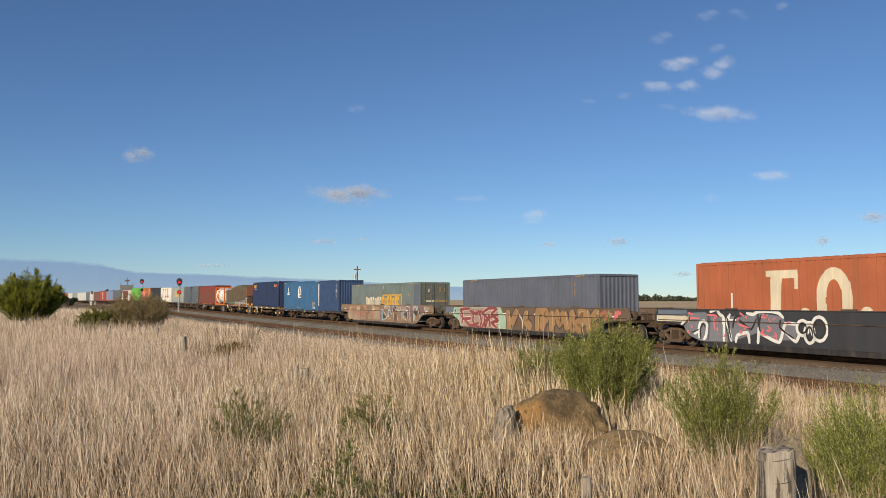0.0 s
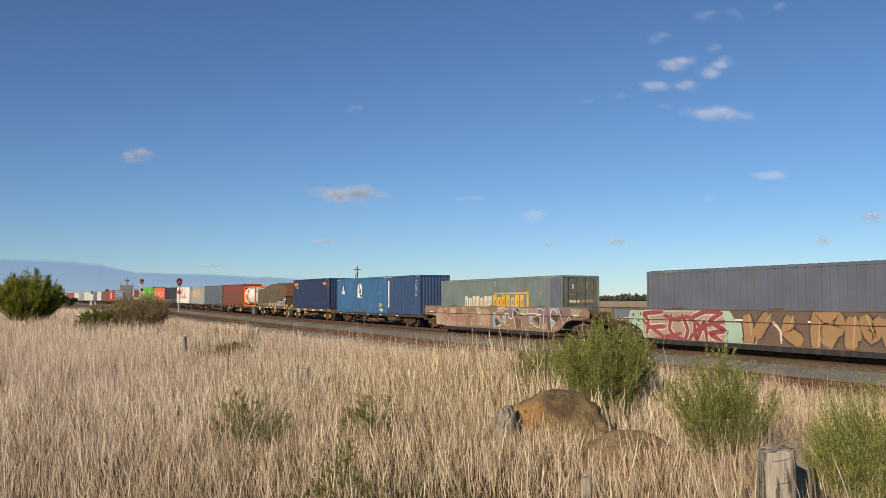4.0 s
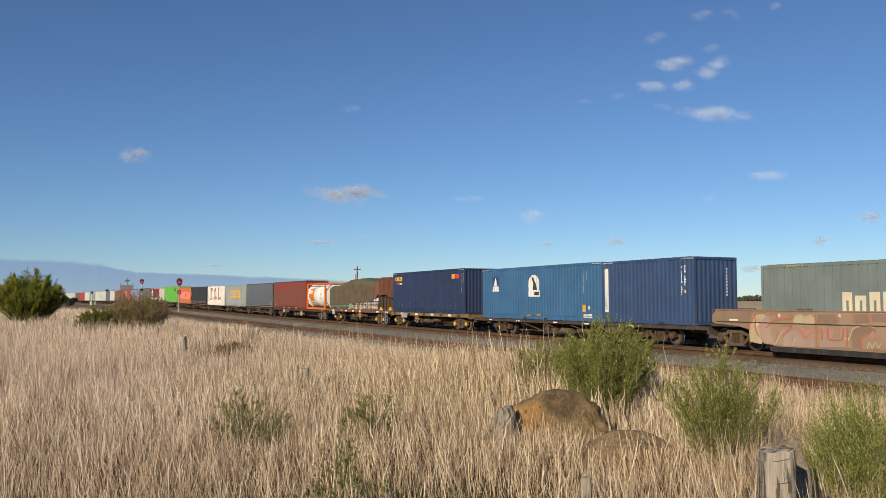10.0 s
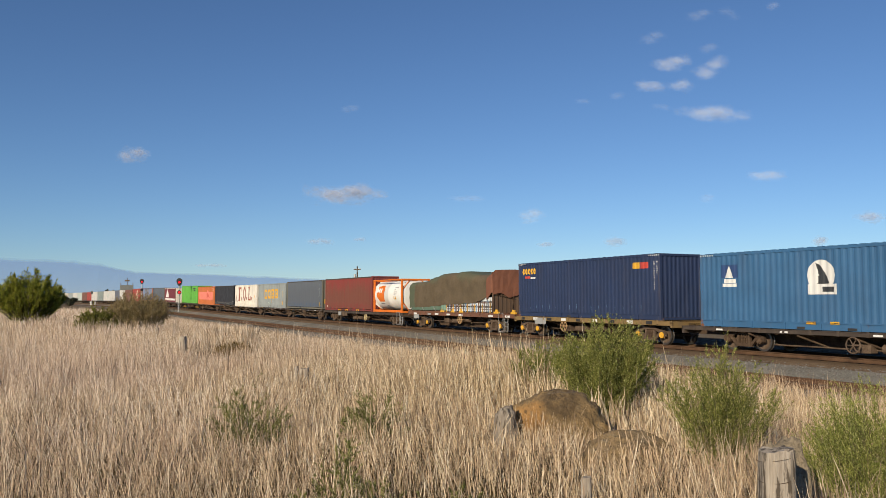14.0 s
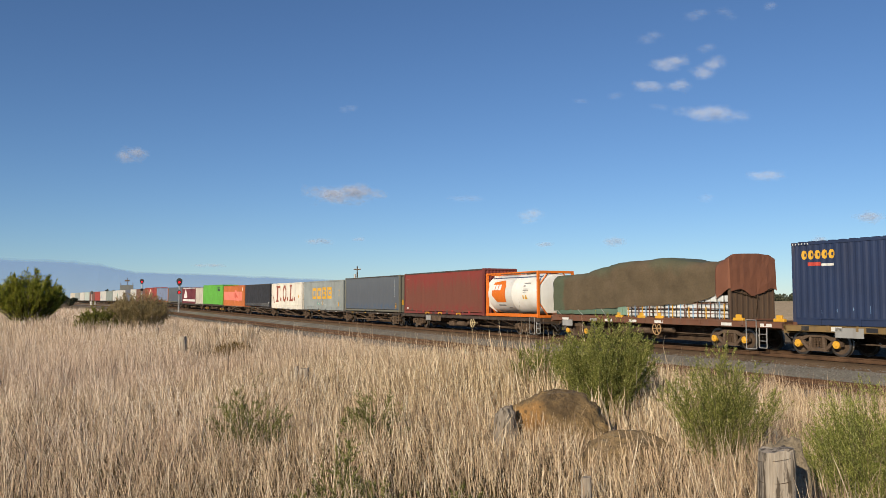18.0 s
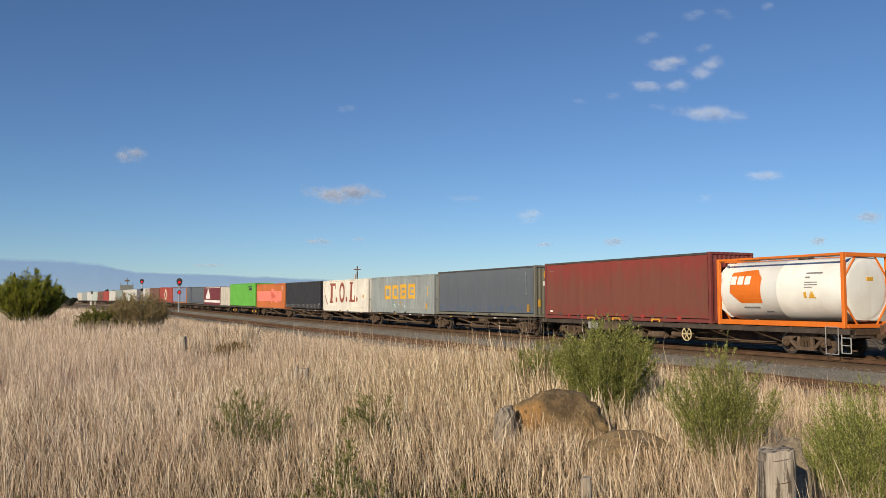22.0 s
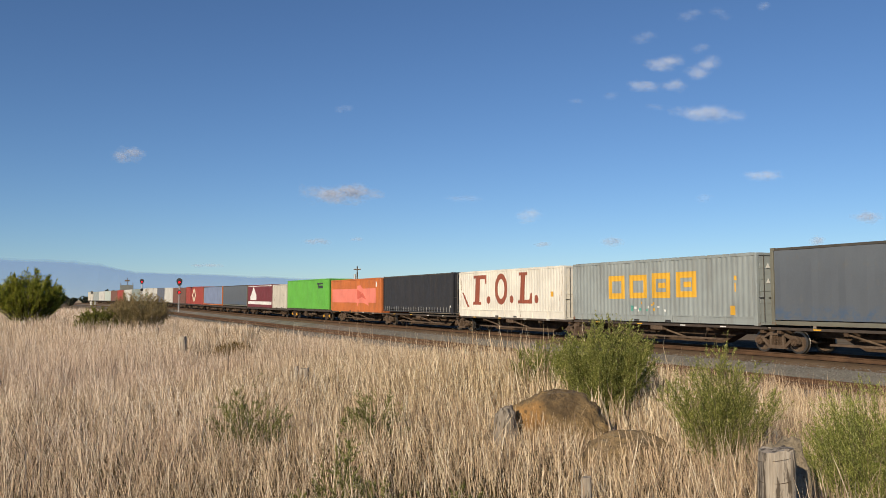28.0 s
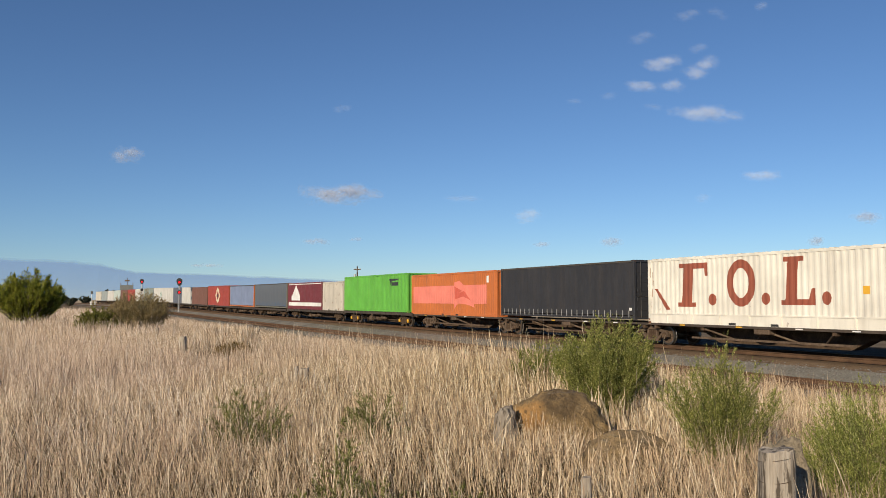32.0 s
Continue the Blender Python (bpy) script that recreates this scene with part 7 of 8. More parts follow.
def tussocks():
    """Thick clumps of taller pale grass, fanning out from their roots."""
    rng = np.random.default_rng(41)
    clumps = [(-8.9, 31.8, 0.6, 1.15, 700), (-8.2, 30.8, 0.65, 1.22, 800), (-7.5, 30.3, 0.65, 1.2, 800), (-6.95, 30.0, 0.5, 1.1, 500), (-5.55, 27.8, 0.4, 1.15, 500), (-5.2, 27.9, 0.35, 1.0, 400), (-10.3, 33.6, 0.6, 1.05, 500), (-9.6, 32.8, 0.6, 1.1, 500),
              (3.95, 9.7, 0.35, 0.95, 420), (4.3, 10.0, 0.35, 1.0, 420), (4.1, 10.6, 0.4, 1.0, 420), (3.5, 11.4, 0.4, 0.9, 300), (3.1, 11.8, 0.4, 0.85, 300), (0.9, 12.2, 0.4, 0.9, 260), (0.3, 11.5, 0.4, 0.85, 240), (1.0, 8.85, 0.3, 0.76, 240), (1.35, 8.9, 0.3, 0.72, 240), (0.72, 8.75, 0.25, 0.66, 160), (1.62, 8.95, 0.25, 0.62, 140), (1.6, 7.6, 0.3, 0.6, 160), (2.1, 7.6, 0.3, 0.6, 160), (2.5, 7.2, 0.3, 0.72, 170), (2.75, 7.1, 0.3, 0.66, 150), (2.45, 7.55, 0.4, 0.98, 150), (2.65, 7.5, 0.4, 1.02, 170), (2.85, 7.6, 0.4, 0.96, 150), (3.0, 7.4, 0.3, 0.8, 110)]
    # round the two old posts, and behind the low bush
    clumps += [(-6.75, 21.3, 0.35, 0.74, 300), (-7.1, 21.4, 0.35, 0.74, 300), (-6.9, 20.8, 0.4, 0.66, 260), (-2.55, 13.9, 0.3, 0.66, 230), (-2.3, 13.9, 0.3, 0.66, 230), (-2.45, 13.3, 0.35, 0.55, 130), (-2.75, 13.9, 0.25, 0.6, 110)]
    clumps += [(-8.45 + 0.33 * k, 29.6 - 0.2 * k + 0.3 * (k % 2), 0.5, 1.12 + 0.06 * (k % 3), 420) for k in range(6)]
    clumps += [(-4.6 + 0.30 * k, 27.0 - 0.47 * k, 0.4, 0.90 + 0.1 * math.sin(k * 2.3), 300) for k in range(18)]
    for k in range(230):
        y = math.sqrt(rng.uniform(6.0 ** 2, 34.0 ** 2))
        x = rng.uniform(-0.6 * y, min(0.12 * y, 1.2))
        if line_of(x, y)[0] < -9.5 and all(((x - bx) / (rx + 0.3)) ** 2 + ((y - by) / (ry + 0.6)) ** 2 > 1 for bx, by, rx, ry in BARE) and math.hypot((x + 6.2) / 1.3, (y - 24.0) / 2.0) > 1:
            clumps.append((x, y, rng.uniform(0.12, 0.32), rng.uniform(0.55, 0.86), int(rng.uniform(40, 110))))
    V, T, base = [], [], 0
    for cx, cy, r, tall, n in clumps:
        a, q = rng.uniform(0, 2 * math.pi, n), np.sqrt(rng.uniform(0, 1, n))
        x, y = cx + r * 0.6 * q * np.cos(a), cy + r * 0.6 * q * np.sin(a)
        z = ground_height(cx, cy) - 0.04
        h = tall * rng.uniform(0.6, 1.08, n) * (1 - 0.25 * q)
        lean = (0.06 + 0.42 * q) * h * rng.uniform(0.4, 1.3, n)
        w = np.maximum(0.0018, 0.00026 * cy) * rng.uniform(0.6, 1.4, n)
        face = rng.normal(0, 0.6, n)
        P = np.zeros((n, 5, 3))
        for i, f in enumerate((0.0, 0.55)):
            px, py, pz = x + lean * np.cos(a) * f ** 1.6, y + lean * np.sin(a) * f ** 1.6, z + h * f
            P[:, 2 * i] = np.stack([px - w * np.cos(face), py - w * np.sin(face), pz], 1)
            P[:, 2 * i + 1] = np.stack([px + w * np.cos(face), py + w * np.sin(face), pz], 1)
        P[:, 4] = np.stack([x + lean * np.cos(a), y + lean * np.sin(a), z + h], 1)
        V.append(P.reshape(-1, 3))
        T.append((np.arange(n)[:, None, None] * 5 + np.array([(0, 1, 3), (0, 3, 2), (2, 3, 4)])[None] + base).reshape(-1, 3))
        base += n * 5
    tagged(new("grass_tussocks", quick_mesh("grass_tussocks", np.concatenate(V), np.concatenate(T), M_GRASS)), "thick fanning tussocks of pale dry grass in the field", "grass", kind="stuff")


tussocks()


def loose_stones():
    rng = np.random.default_rng(8)
    n = 42000
    s = 75 - 95 * rng.uniform(0, 1, n) ** 0.75
    off = rng.uniform(-6.6, -0.75, n)
    up = np.interp(off, [-7.0, -5.7, -2.6, -1.5, -0.4, 0.3], [-0.74, -0.62, -0.62, -0.40, -0.19, -0.19])
    b = -1.6e-4 * np.maximum(s - 60, 0) ** 2
    c = np.array([climb(v) for v in s])
    px = math.cos(PHI) * (DIST + off + b) - math.sin(PHI) * s
    py = math.sin(PHI) * (DIST + off + b) + math.cos(PHI) * s
    r = rng.uniform(0.016, 0.042, n)
    cen = np.stack([px, py, RAIL + c + up + r * 0.25], 1)
    unit = np.array([(1, 0, 0), (-0.3, 1, 0), (-0.8, -0.7, 0.1), (0.1, 0.1, 1.0), (0.3, -0.8, -0.2)])
    tri = np.array([(0, 1, 3), (1, 2, 3), (2, 4, 3), (4, 0, 3)])
    a = rng.uniform(0, 6.28, n)
    ca, sa = np.cos(a), np.sin(a)
    sc = r[:, None] * rng.uniform(0.7, 1.3, (n, 5))
    U = unit[None] * sc[..., None]
    P = np.stack([U[..., 0] * ca[:, None] - U[..., 1] * sa[:, None], U[..., 0] * sa[:, None] + U[..., 1] * ca[:, None], U[..., 2]], 2) + cen[:, None]
    T = (np.arange(n)[:, None, None] * 5 + tri[None]).reshape(-1, 3)
    m, nt, bs = material("loose_stone", 0.95)
    geo = nt.nodes.new("ShaderNodeNewGeometry")
    nt.links.new(ramp(nt, geo.outputs["Random Per Island"], [(0.0, (0.12, 0.11, 0.095)), (0.4, (0.21, 0.195, 0.17)), (0.8, (0.285, 0.265, 0.235)), (1.0, (0.22, 0.155, 0.11))]), bs.inputs["Base Color"])
    tagged(new("loose_ballast", quick_mesh("loose_ballast", P.reshape(-1, 3), T, m)), "loose grey ballast stones between main line and siding", "gravel", kind="stuff")


loose_stones()

M_BARK = earthy("bark", [(0.3, (0.07, 0.05, 0.035)), (0.6, (0.13, 0.10, 0.07)), (0.8, (0.2, 0.16, 0.12))], 6.0, 40.0, bump=0.5, dist=0.01)
M_STEM = earthy("green_brown_stem", [(0.3, (0.10, 0.095, 0.04)), (0.6, (0.19, 0.17, 0.075)), (0.8, (0.27, 0.23, 0.12))], 6.0, 40.0, bump=0.3, dist=0.004)
LEAF = {
    "grey_green": leafy("grey_green_leaf", [(0.0, (0.095, 0.12, 0.03)), (0.4, (0.22, 0.232, 0.062)), (0.8, (0.355, 0.355, 0.105)), (1.0, (0.52, 0.49, 0.19))], 0.33),
    "olive": leafy("olive_leaf", [(0.0, (0.075, 0.10, 0.016)), (0.5, (0.23, 0.25, 0.035)), (1.0, (0.50, 0.47, 0.08))], 0.35),
    "dark_olive": leafy("dark_olive_leaf", [(0.0, (0.085, 0.095, 0.02)), (0.5, (0.20, 0.20, 0.05)), (1.0, (0.33, 0.30, 0.09))], 0.3),
    "pale": leafy("pale_green_leaf", [(0.0, (0.10, 0.105, 0.035)), (0.4, (0.20, 0.205, 0.07)), (0.8, (0.31, 0.30, 0.115)), (1.0, (0.46, 0.41, 0.19))], 0.35),
    "twiggy": leafy("twiggy_leaf", [(0.0, (0.17, 0.125, 0.06)), (0.5, (0.34, 0.255, 0.13)), (0.85, (0.46, 0.36, 0.20)), (1.0, (0.28, 0.25, 0.09))], 0.25),
    "yellow_green": leafy("yellow_green_leaf", [(0.0, (0.11, 0.125, 0.025)), (0.4, (0.26, 0.285, 0.075)), (0.8, (0.41, 0.42, 0.125)), (1.0, (0.60, 0.56, 0.24))], 0.35),
    "moss": leafy("moss_leaf", [(0.0, (0.12, 0.075, 0.028)), (0.5, (0.22, 0.145, 0.055)), (1.0, (0.34, 0.235, 0.095))], 0.25),
    # far leaves lightened and greyed: distance haze put into their colour
    "far": leafy("far_leaf", [(0.0, (0.05, 0.058, 0.042)), (0.5, (0.09, 0.10, 0.07)), (1.0, (0.14, 0.145, 0.095))], 0.2),
}


def leaf_cloud(rng, P, D, size, ratio):
    """Small pointed leaves at P along directions D."""
    n = len(P)
    D = D + np.array([0, 0, 0.35]) + rng.normal(0, 0.42, (n, 3))
    D /= np.linalg.norm(D, axis=1)[:, None] + 1e-9
    side = np.cross(D, rng.normal(0, 1, (n, 3)))
    side /= np.linalg.norm(side, axis=1)[:, None] + 1e-9
    l = (size * rng.uniform(0.6, 1.4, n))[:, None]
    w = l * ratio
    Q = np.stack([P, P + D * l * 0.5 + side * w, P + D * l, P + D * l * 0.5 - side * w], 1)
    T = (np.arange(n)[:, None, None] * 4 + np.array([(0, 1, 2), (0, 2, 3)])[None]).reshape(-1, 3)
    return Q.reshape(-1, 3), T


def shrub(name, label, x, y, width, height, leaf, n_stems, n_leaves, size, seed, ratio=0.16, upright=0.6, sprigs=0, bare=0.15, category="shrub", clear=0.0, round_top=1.0, fuzz=None, stem=1.0):
    rng = np.random.default_rng(seed)
    z = ground_height(x, y) - 0.05
    ob = thing(name, label, category)
    ob.location = (x, y, z)
    bm = bmesh.new()
    pts, dirs = [], []
    for k in range(n_stems + sprigs):
        a = rng.uniform(0, 2 * math.pi)
        tall = k >= n_stems
        reach = width / 2 * rng.uniform(0.02, 1) ** 0.42 * (0.35 if tall else 1.0)
        top = height * (rng.uniform(0.95, 1.12) if tall else (1 - 0.55 * (reach / (width / 2)) ** 2 * round_top) * rng.uniform(0.72, 1.02))
        end = np.array([reach * math.cos(a), reach * math.sin(a), top])
        mid = np.array([end[0] * (1 - upright) + rng.normal(0, 0.05) * width, end[1] * (1 - upright) + rng.normal(0, 0.05) * width, top * 0.5])
        start = np.array([rng.normal(0, 0.04), rng.normal(0, 0.04), 0]) * width
        r0 = (0.012 * height + 0.004) * stem
        prev = start
        for i in range(1, 6):
            u = i / 5
            q = (1 - u) ** 2 * start + 2 * u * (1 - u) * mid + u * u * end
            rod(bm, prev, q, r0 * (1 - (i - 1) / 6), 5, r0 * (1 - i / 6))
            prev = q
        m = int(n_leaves / (n_stems + sprigs) * (0.5 if tall else 1))
        u = rng.uniform(bare + clear, 1.0, m) ** 0.75
        q = (1 - u)[:, None] ** 2 * start + 2 * (u * (1 - u))[:, None] * mid + u[:, None] ** 2 * end
        d = end - mid
        d = d / np.linalg.norm(d)
        spread = (fuzz if fuzz and not tall else 0.05 if tall else 0.13 if width < 2 else 0.075 if width < 3.3 else 0.055) * width
        # leaves sit along short shoots that turn up and outwards
        ns = max(m // 20, 1)
        uq = rng.uniform(bare + clear, 1.0, ns) ** 0.7
        anchor = (1 - uq)[:, None] ** 2 * start + 2 * (uq * (1 - uq))[:, None] * mid + uq[:, None] ** 2 * end
        way = d * 0.5 + np.array([0.45 * math.cos(a), 0.45 * math.sin(a), 0.55]) + rng.normal(0, 0.55, (ns, 3))
        way /= np.linalg.norm(way, axis=1)[:, None]
        shoots = way * (spread * rng.uniform(0.5, 1.45, ns))[:, None]
        idx = rng.integers(0, ns, m)
        f = rng.uniform(0, 1, m)[:, None]
        p = np.where(rng.uniform(0, 1, m)[:, None] < 0.93, anchor[idx] + shoots[idx] * f + rng.normal(0, 0.005, (m, 3)) * width, q + rng.normal(0, 0.02, (m, 3)) * width)
        p[:, 2] = np.maximum(p[:, 2], 0.03)
        pts.append(p)
        dirs.append(way[idx] * 1.2)
    part("trunk", bm, M_STEM if stem < 1 else M_BARK, ob)
    P, T = leaf_cloud(rng, np.concatenate(pts), np.concatenate(dirs), size, ratio)
    crown = new("crown", quick_mesh("crown", P, T, LEAF[leaf]))
    crown.parent = ob
    return ob


shrub("shrub", "bushy grey-green shrub standing behind the boulder", 2.50, 12.7, 1.55, 1.78, "grey_green", 150, 124000, 0.030, 1, sprigs=4, ratio=0.14, round_top=0.42, bare=0.05, upright=0.5, fuzz=0.11, stem=0.5)
shrub("shrub", "low grey-green shrub in the dry grass", 1.72, 14.6, 1.0, 1.40, "grey_green", 46, 26000, 0.034, 2, ratio=0.12, round_top=0.5, bare=0.15, fuzz=0.12, stem=0.5)
shrub("shrub", "grey-green shrub with tall thin shoots beside the fence post", 2.66, 7.9, 1.14, 1.46, "grey_green", 150, 66000, 0.024, 3, ratio=0.11, sprigs=14, upright=0.7, round_top=0.42, bare=0.08, fuzz=0.10, stem=0.3)
shrub("shrub", "dense green shrub at the edge of the grass", 3.22, 6.0, 1.22, 1.36, "yellow_green", 190, 110000, 0.018, 4, ratio=0.13, round_top=0.55, bare=0.02, upright=0.32, fuzz=0.11, stem=0.35)
shrub("shrub", "sparse grey-green shrub among dry grass", -2.12, 9.0, 1.0, 0.92, "pale", 44, 13000, 0.024, 5, ratio=0.11, stem=0.5, sprigs=2, bare=0.3, fuzz=0.09)
shrub("shrub", "sparse grey-green shrub among dry grass", -0.76, 9.5, 0.85, 0.98, "pale", 40, 10000, 0.024, 6, ratio=0.11, stem=0.5, bare=0.35, fuzz=0.09)
shrub("shrub", "thin upright green seedling among dry grass", -0.72, 5.6, 0.5, 0.95, "pale", 14, 5200, 0.024, 7, ratio=0.13, stem=0.5, fuzz=0.16, sprigs=2, bare=0.25, upright=0.8)
shrub("shrub", "small green seedling among dry grass", -0.29, 5.6, 0.4, 0.74, "pale", 14, 3600, 0.024, 8, ratio=0.13, stem=0.5, fuzz=0.16, bare=0.4)
shrub("low_bush", "low dark olive-brown mossy bush among the grass", -6.25, 24.6, 1.15, 0.58, "moss", 120, 40000, 0.034, 17, ratio=0.14, upright=0.2, bare=0.03, category="bush", round_top=0.9)
shrub("tree", "dense dark olive-green bushy tree in the field", -25.2, 50.0, 3.95, 3.75, "olive", 260, 140000, 0.075, 9, ratio=0.22, upright=0.35, category="tree", bare=0.03, round_top=0.75)
shrub("shrub", "olive-green shrub at the end of the thicket", -17.0, 40.6, 2.2, 1.6, "dark_olive", 100, 52000, 0.055, 10, ratio=0.2, upright=0.3, bare=0.03)
shrub("shrub", "brown twiggy thicket beside the railway", -15.3, 41.4, 3.3, 2.4, "twiggy", 260, 90000, 0.075, 11, ratio=0.06, upright=0.3, bare=0.1, round_top=0.8, stem=0.35)
for x, y, w, h, sd in ((-0.55, 5.3, 0.4, 0.62, 21), (-0.05, 5.5, 0.45, 0.6, 22), (-0.95, 5.6, 0.4, 0.6, 23), (-0.45, 6.4, 0.5, 0.62, 24), (0.12, 6.1, 0.4, 0.55, 25)):
    shrub("seedling", "small grey-green seedling low among dry grass", x, y, w, h, "pale", 16, 3000, 0.026, sd, ratio=0.14, bare=0.1, upright=0.6, fuzz=0.1, stem=0.4, category="seedling")
for x, y, w, h, sd in ((-121.7, 300.0, 4.8, 6.0, 12), (-114.0, 250.0, 5.0, 3.0, 13), (-108.0, 200.0, 5.5, 6.0, 14), (-149.0, 342.0, 5.0, 3.4, 15), (-123.0, 262.0, 6.0, 2.6, 16)):
    shrub("tree", "dark round tree far off by the railway", x, y, w, h, "far", 30, 2600, 0.5, sd, ratio=0.35, upright=0.3, category="tree", bare=0.03, round_top=0.7)


def far_woods():
    """The wood on the horizon: many small clumps of leaves over short trunks."""
    rng = np.random.default_rng(31)
    P, D = [], []
    for _ in range(420):
        x = rng.uniform(120, 1040)
        y = 1500 + rng.uniform(-30, 30)
        h, w = rng.uniform(6, 13) * (0.75 + 0.35 * math.sin(x * 0.0225)), rng.uniform(9, 22)
        n = 90
        d = rng.normal(0, 1, (n, 3))
        d /= np.linalg.norm(d, axis=1)[:, None]
        d[:, 2] = np.abs(d[:, 2])
        P.append(np.array([x, y, -0.9]) + d * np.array([w / 2, w / 2, h]) * rng.uniform(0.5, 1.0, (n, 1)))
        D.append(d)
    V, T = leaf_cloud(rng, np.concatenate(P), np.concatenate(D), 3.6, 0.42)
    tagged(new("distant_woods", quick_mesh("distant_woods", V, T, LEAF["far"])), "dark line of trees on the horizon beyond the field", "trees", kind="stuff")


far_woods()


# ---------------------------------------------------------------- boulders and posts
def boulder(name, label, x, y, w, d, h, seed, mat, sink=0.12, hollow=False):
    bm = bmesh.new()
    bmesh.ops.create_icosphere(bm, subdivisions=5, radius=1.0)
    for v in bm.verts:
        n = v.co.normalized()
        r = 1 + 0.12 * noise.noise(n * 1.3 + Vector((seed, 0, 0))) + 0.08 * noise.noise(n * 3.1 + Vector((0, seed, 0))) + 0.05 * noise.noise(n * 8 + Vector((0, 0, seed))) + 0.03 * noise.noise(n * 17 + Vector((seed, 0, seed)))
        if hollow:
            r -= 0.62 * math.exp(-((n.x + 0.62) ** 2 / 0.035 + (n.y + 0.75) ** 2 / 0.2 + (n.z - 0.22) ** 2 / 0.09))
        pit = noise.noise(n * 5.5 + Vector((seed, seed, 1)))
        r -= 0.10 * max(pit - 0.35, 0)
        q = Vector((math.copysign(abs(n.x) ** 0.85, n.x), math.copysign(abs(n.y) ** 0.85, n.y), math.copysign(abs(n.z) ** 0.8, n.z))) * r
        v.co = Vector((q.x * w / 2, q.y * d / 2, q.z * h * 0.62 + h * 0.38))
        if hollow:
            u = v.co.x / (w / 2)
            v.co.z *= 1.0 - 0.07 * max(u, 0) - 0.10 * max(-u - 0.35, 0)
            if v.co.z < 0.42 * h:
                v.co.x -= 0.22 * w * max(u - 0.3, 0) * (1 - v.co.z / (0.42 * h))
    me = bpy.data.meshes.new(name)
    bm.to_mesh(me)
    bm.free()
    me.materials.append(mat)
    me.polygons.foreach_set("use_smooth", [True] * len(me.polygons))
    ob = tagged(new(name, me), label, "boulder")
    ob.location = (x, y, ground_height(x, y) - sink)
    return ob


def stone_mat(name="brown_stone", ochre=None, pale=0.0):
    m, nt, b = material(name, 0.95)
    broad, fine, lichen = noise_tex(nt, 1.6, 6, 0.6), noise_tex(nt, 26, 6, 0.7), noise_tex(nt, 5, 7, 0.75)
    col = ramp(nt, broad, [(0.34, (0.115, 0.075, 0.036)), (0.5, (0.275, 0.18, 0.08)), (0.64, (0.40, 0.25, 0.095))])
    if ochre:
        # a freshly broken ochre face
        c = nt.nodes.new("ShaderNodeTexCoord")
        dist = nt.nodes.new("ShaderNodeVectorMath")
        dist.operation = "DISTANCE"
        nt.links.new(c.outputs["Object"], dist.inputs[0])
        dist.inputs[1].default_value = ochre
        f = maths(nt, "ADD", dist.outputs["Value"], maths(nt, "MULTIPLY", lichen, 0.3))
        col = mixc(nt, ramp(nt, f, [(0.31, (1, 1, 1)), (0.41, (0, 0, 0))]), col, (0.35, 0.19, 0.065))
    col = mixc(nt, ramp(nt, lichen, [(0.55, (0, 0, 0)), (0.68, (0.8, 0.8, 0.8))]), col, (0.26, 0.21, 0.14))
    if pale:
        col = mixc(nt, pale, col, (0.36, 0.31, 0.23))
    spots = noise_tex(nt, 17, 3, 0.5)
    col = mixc(nt, ramp(nt, spots, [(0.30, (0.75,) * 3), (0.37, (0,) * 3)]), col, (0.06, 0.042, 0.025))
    col = mixc(nt, 0.6, col, ramp(nt, fine, [(0.3, (0.4, 0.4, 0.4)), (0.7, (1.4, 1.4, 1.4))]), "MULTIPLY")
    nt.links.new(col, b.inputs["Base Color"])
    bumped(nt, b, fine, 0.9, 0.04)
    return m


M_STONE_OCHRE = stone_mat("ochre_stone", (-0.40, -0.30, 0.70))
M_STONE_GREY = stone_mat("grey_brown_stone", None, 0.55)
boulder("boulder", "large brown lichen-spotted boulder in dry grass", 1.33, 9.6, 1.22, 0.9, 1.0, 3.0, M_STONE_OCHRE, hollow=True)
boulder("boulder", "brown pitted boulder half sunk in dry grass", 1.90, 8.4, 1.08, 0.80, 0.68, 8.4, stone_mat("tan_stone", None, 0.1))
boulder("boulder", "small grey-brown boulder behind the fence post", 2.19, 5.35, 0.36, 0.34, 1.02, 5.2, M_STONE_GREY)


def wood_mat(name, k, split=0.45):
    m, nt, b = material(name, 0.9)
    grain = noise_tex(nt, 30, 6, 0.7, stretch=(1, 1, 0.06))
    broad = noise_tex(nt, 4, 4)
    crack = noise_tex(nt, 26, 4, 0.6, stretch=(1, 1, 0.16))
    col = ramp(nt, grain, [(0.3, (0.13 * k, 0.10 * k, 0.075 * k)), (0.5, (0.37 * k, 0.315 * k, 0.25 * k)), (0.7, (0.49 * k, 0.43 * k, 0.36 * k))])
    col = mixc(nt, maths(nt, "MULTIPLY", broad, 0.5), col, (0.25, 0.20, 0.15))
    col = mixc(nt, ramp(nt, crack, [(split - 0.06, (1, 1, 1)), (split, (0, 0, 0))]), col, (0.09, 0.07, 0.05))
    nt.links.new(col, b.inputs["Base Color"])
    bumped(nt, b, grain, 0.8, 0.012)
    return m


M_PINKWOOD = wood_mat("bleached_post_wood", 1.15, 0.44)
M_WOOD, M_OLDWOOD = wood_mat("weathered_wood", 1.0), wood_mat("old_stump_wood", 0.68)


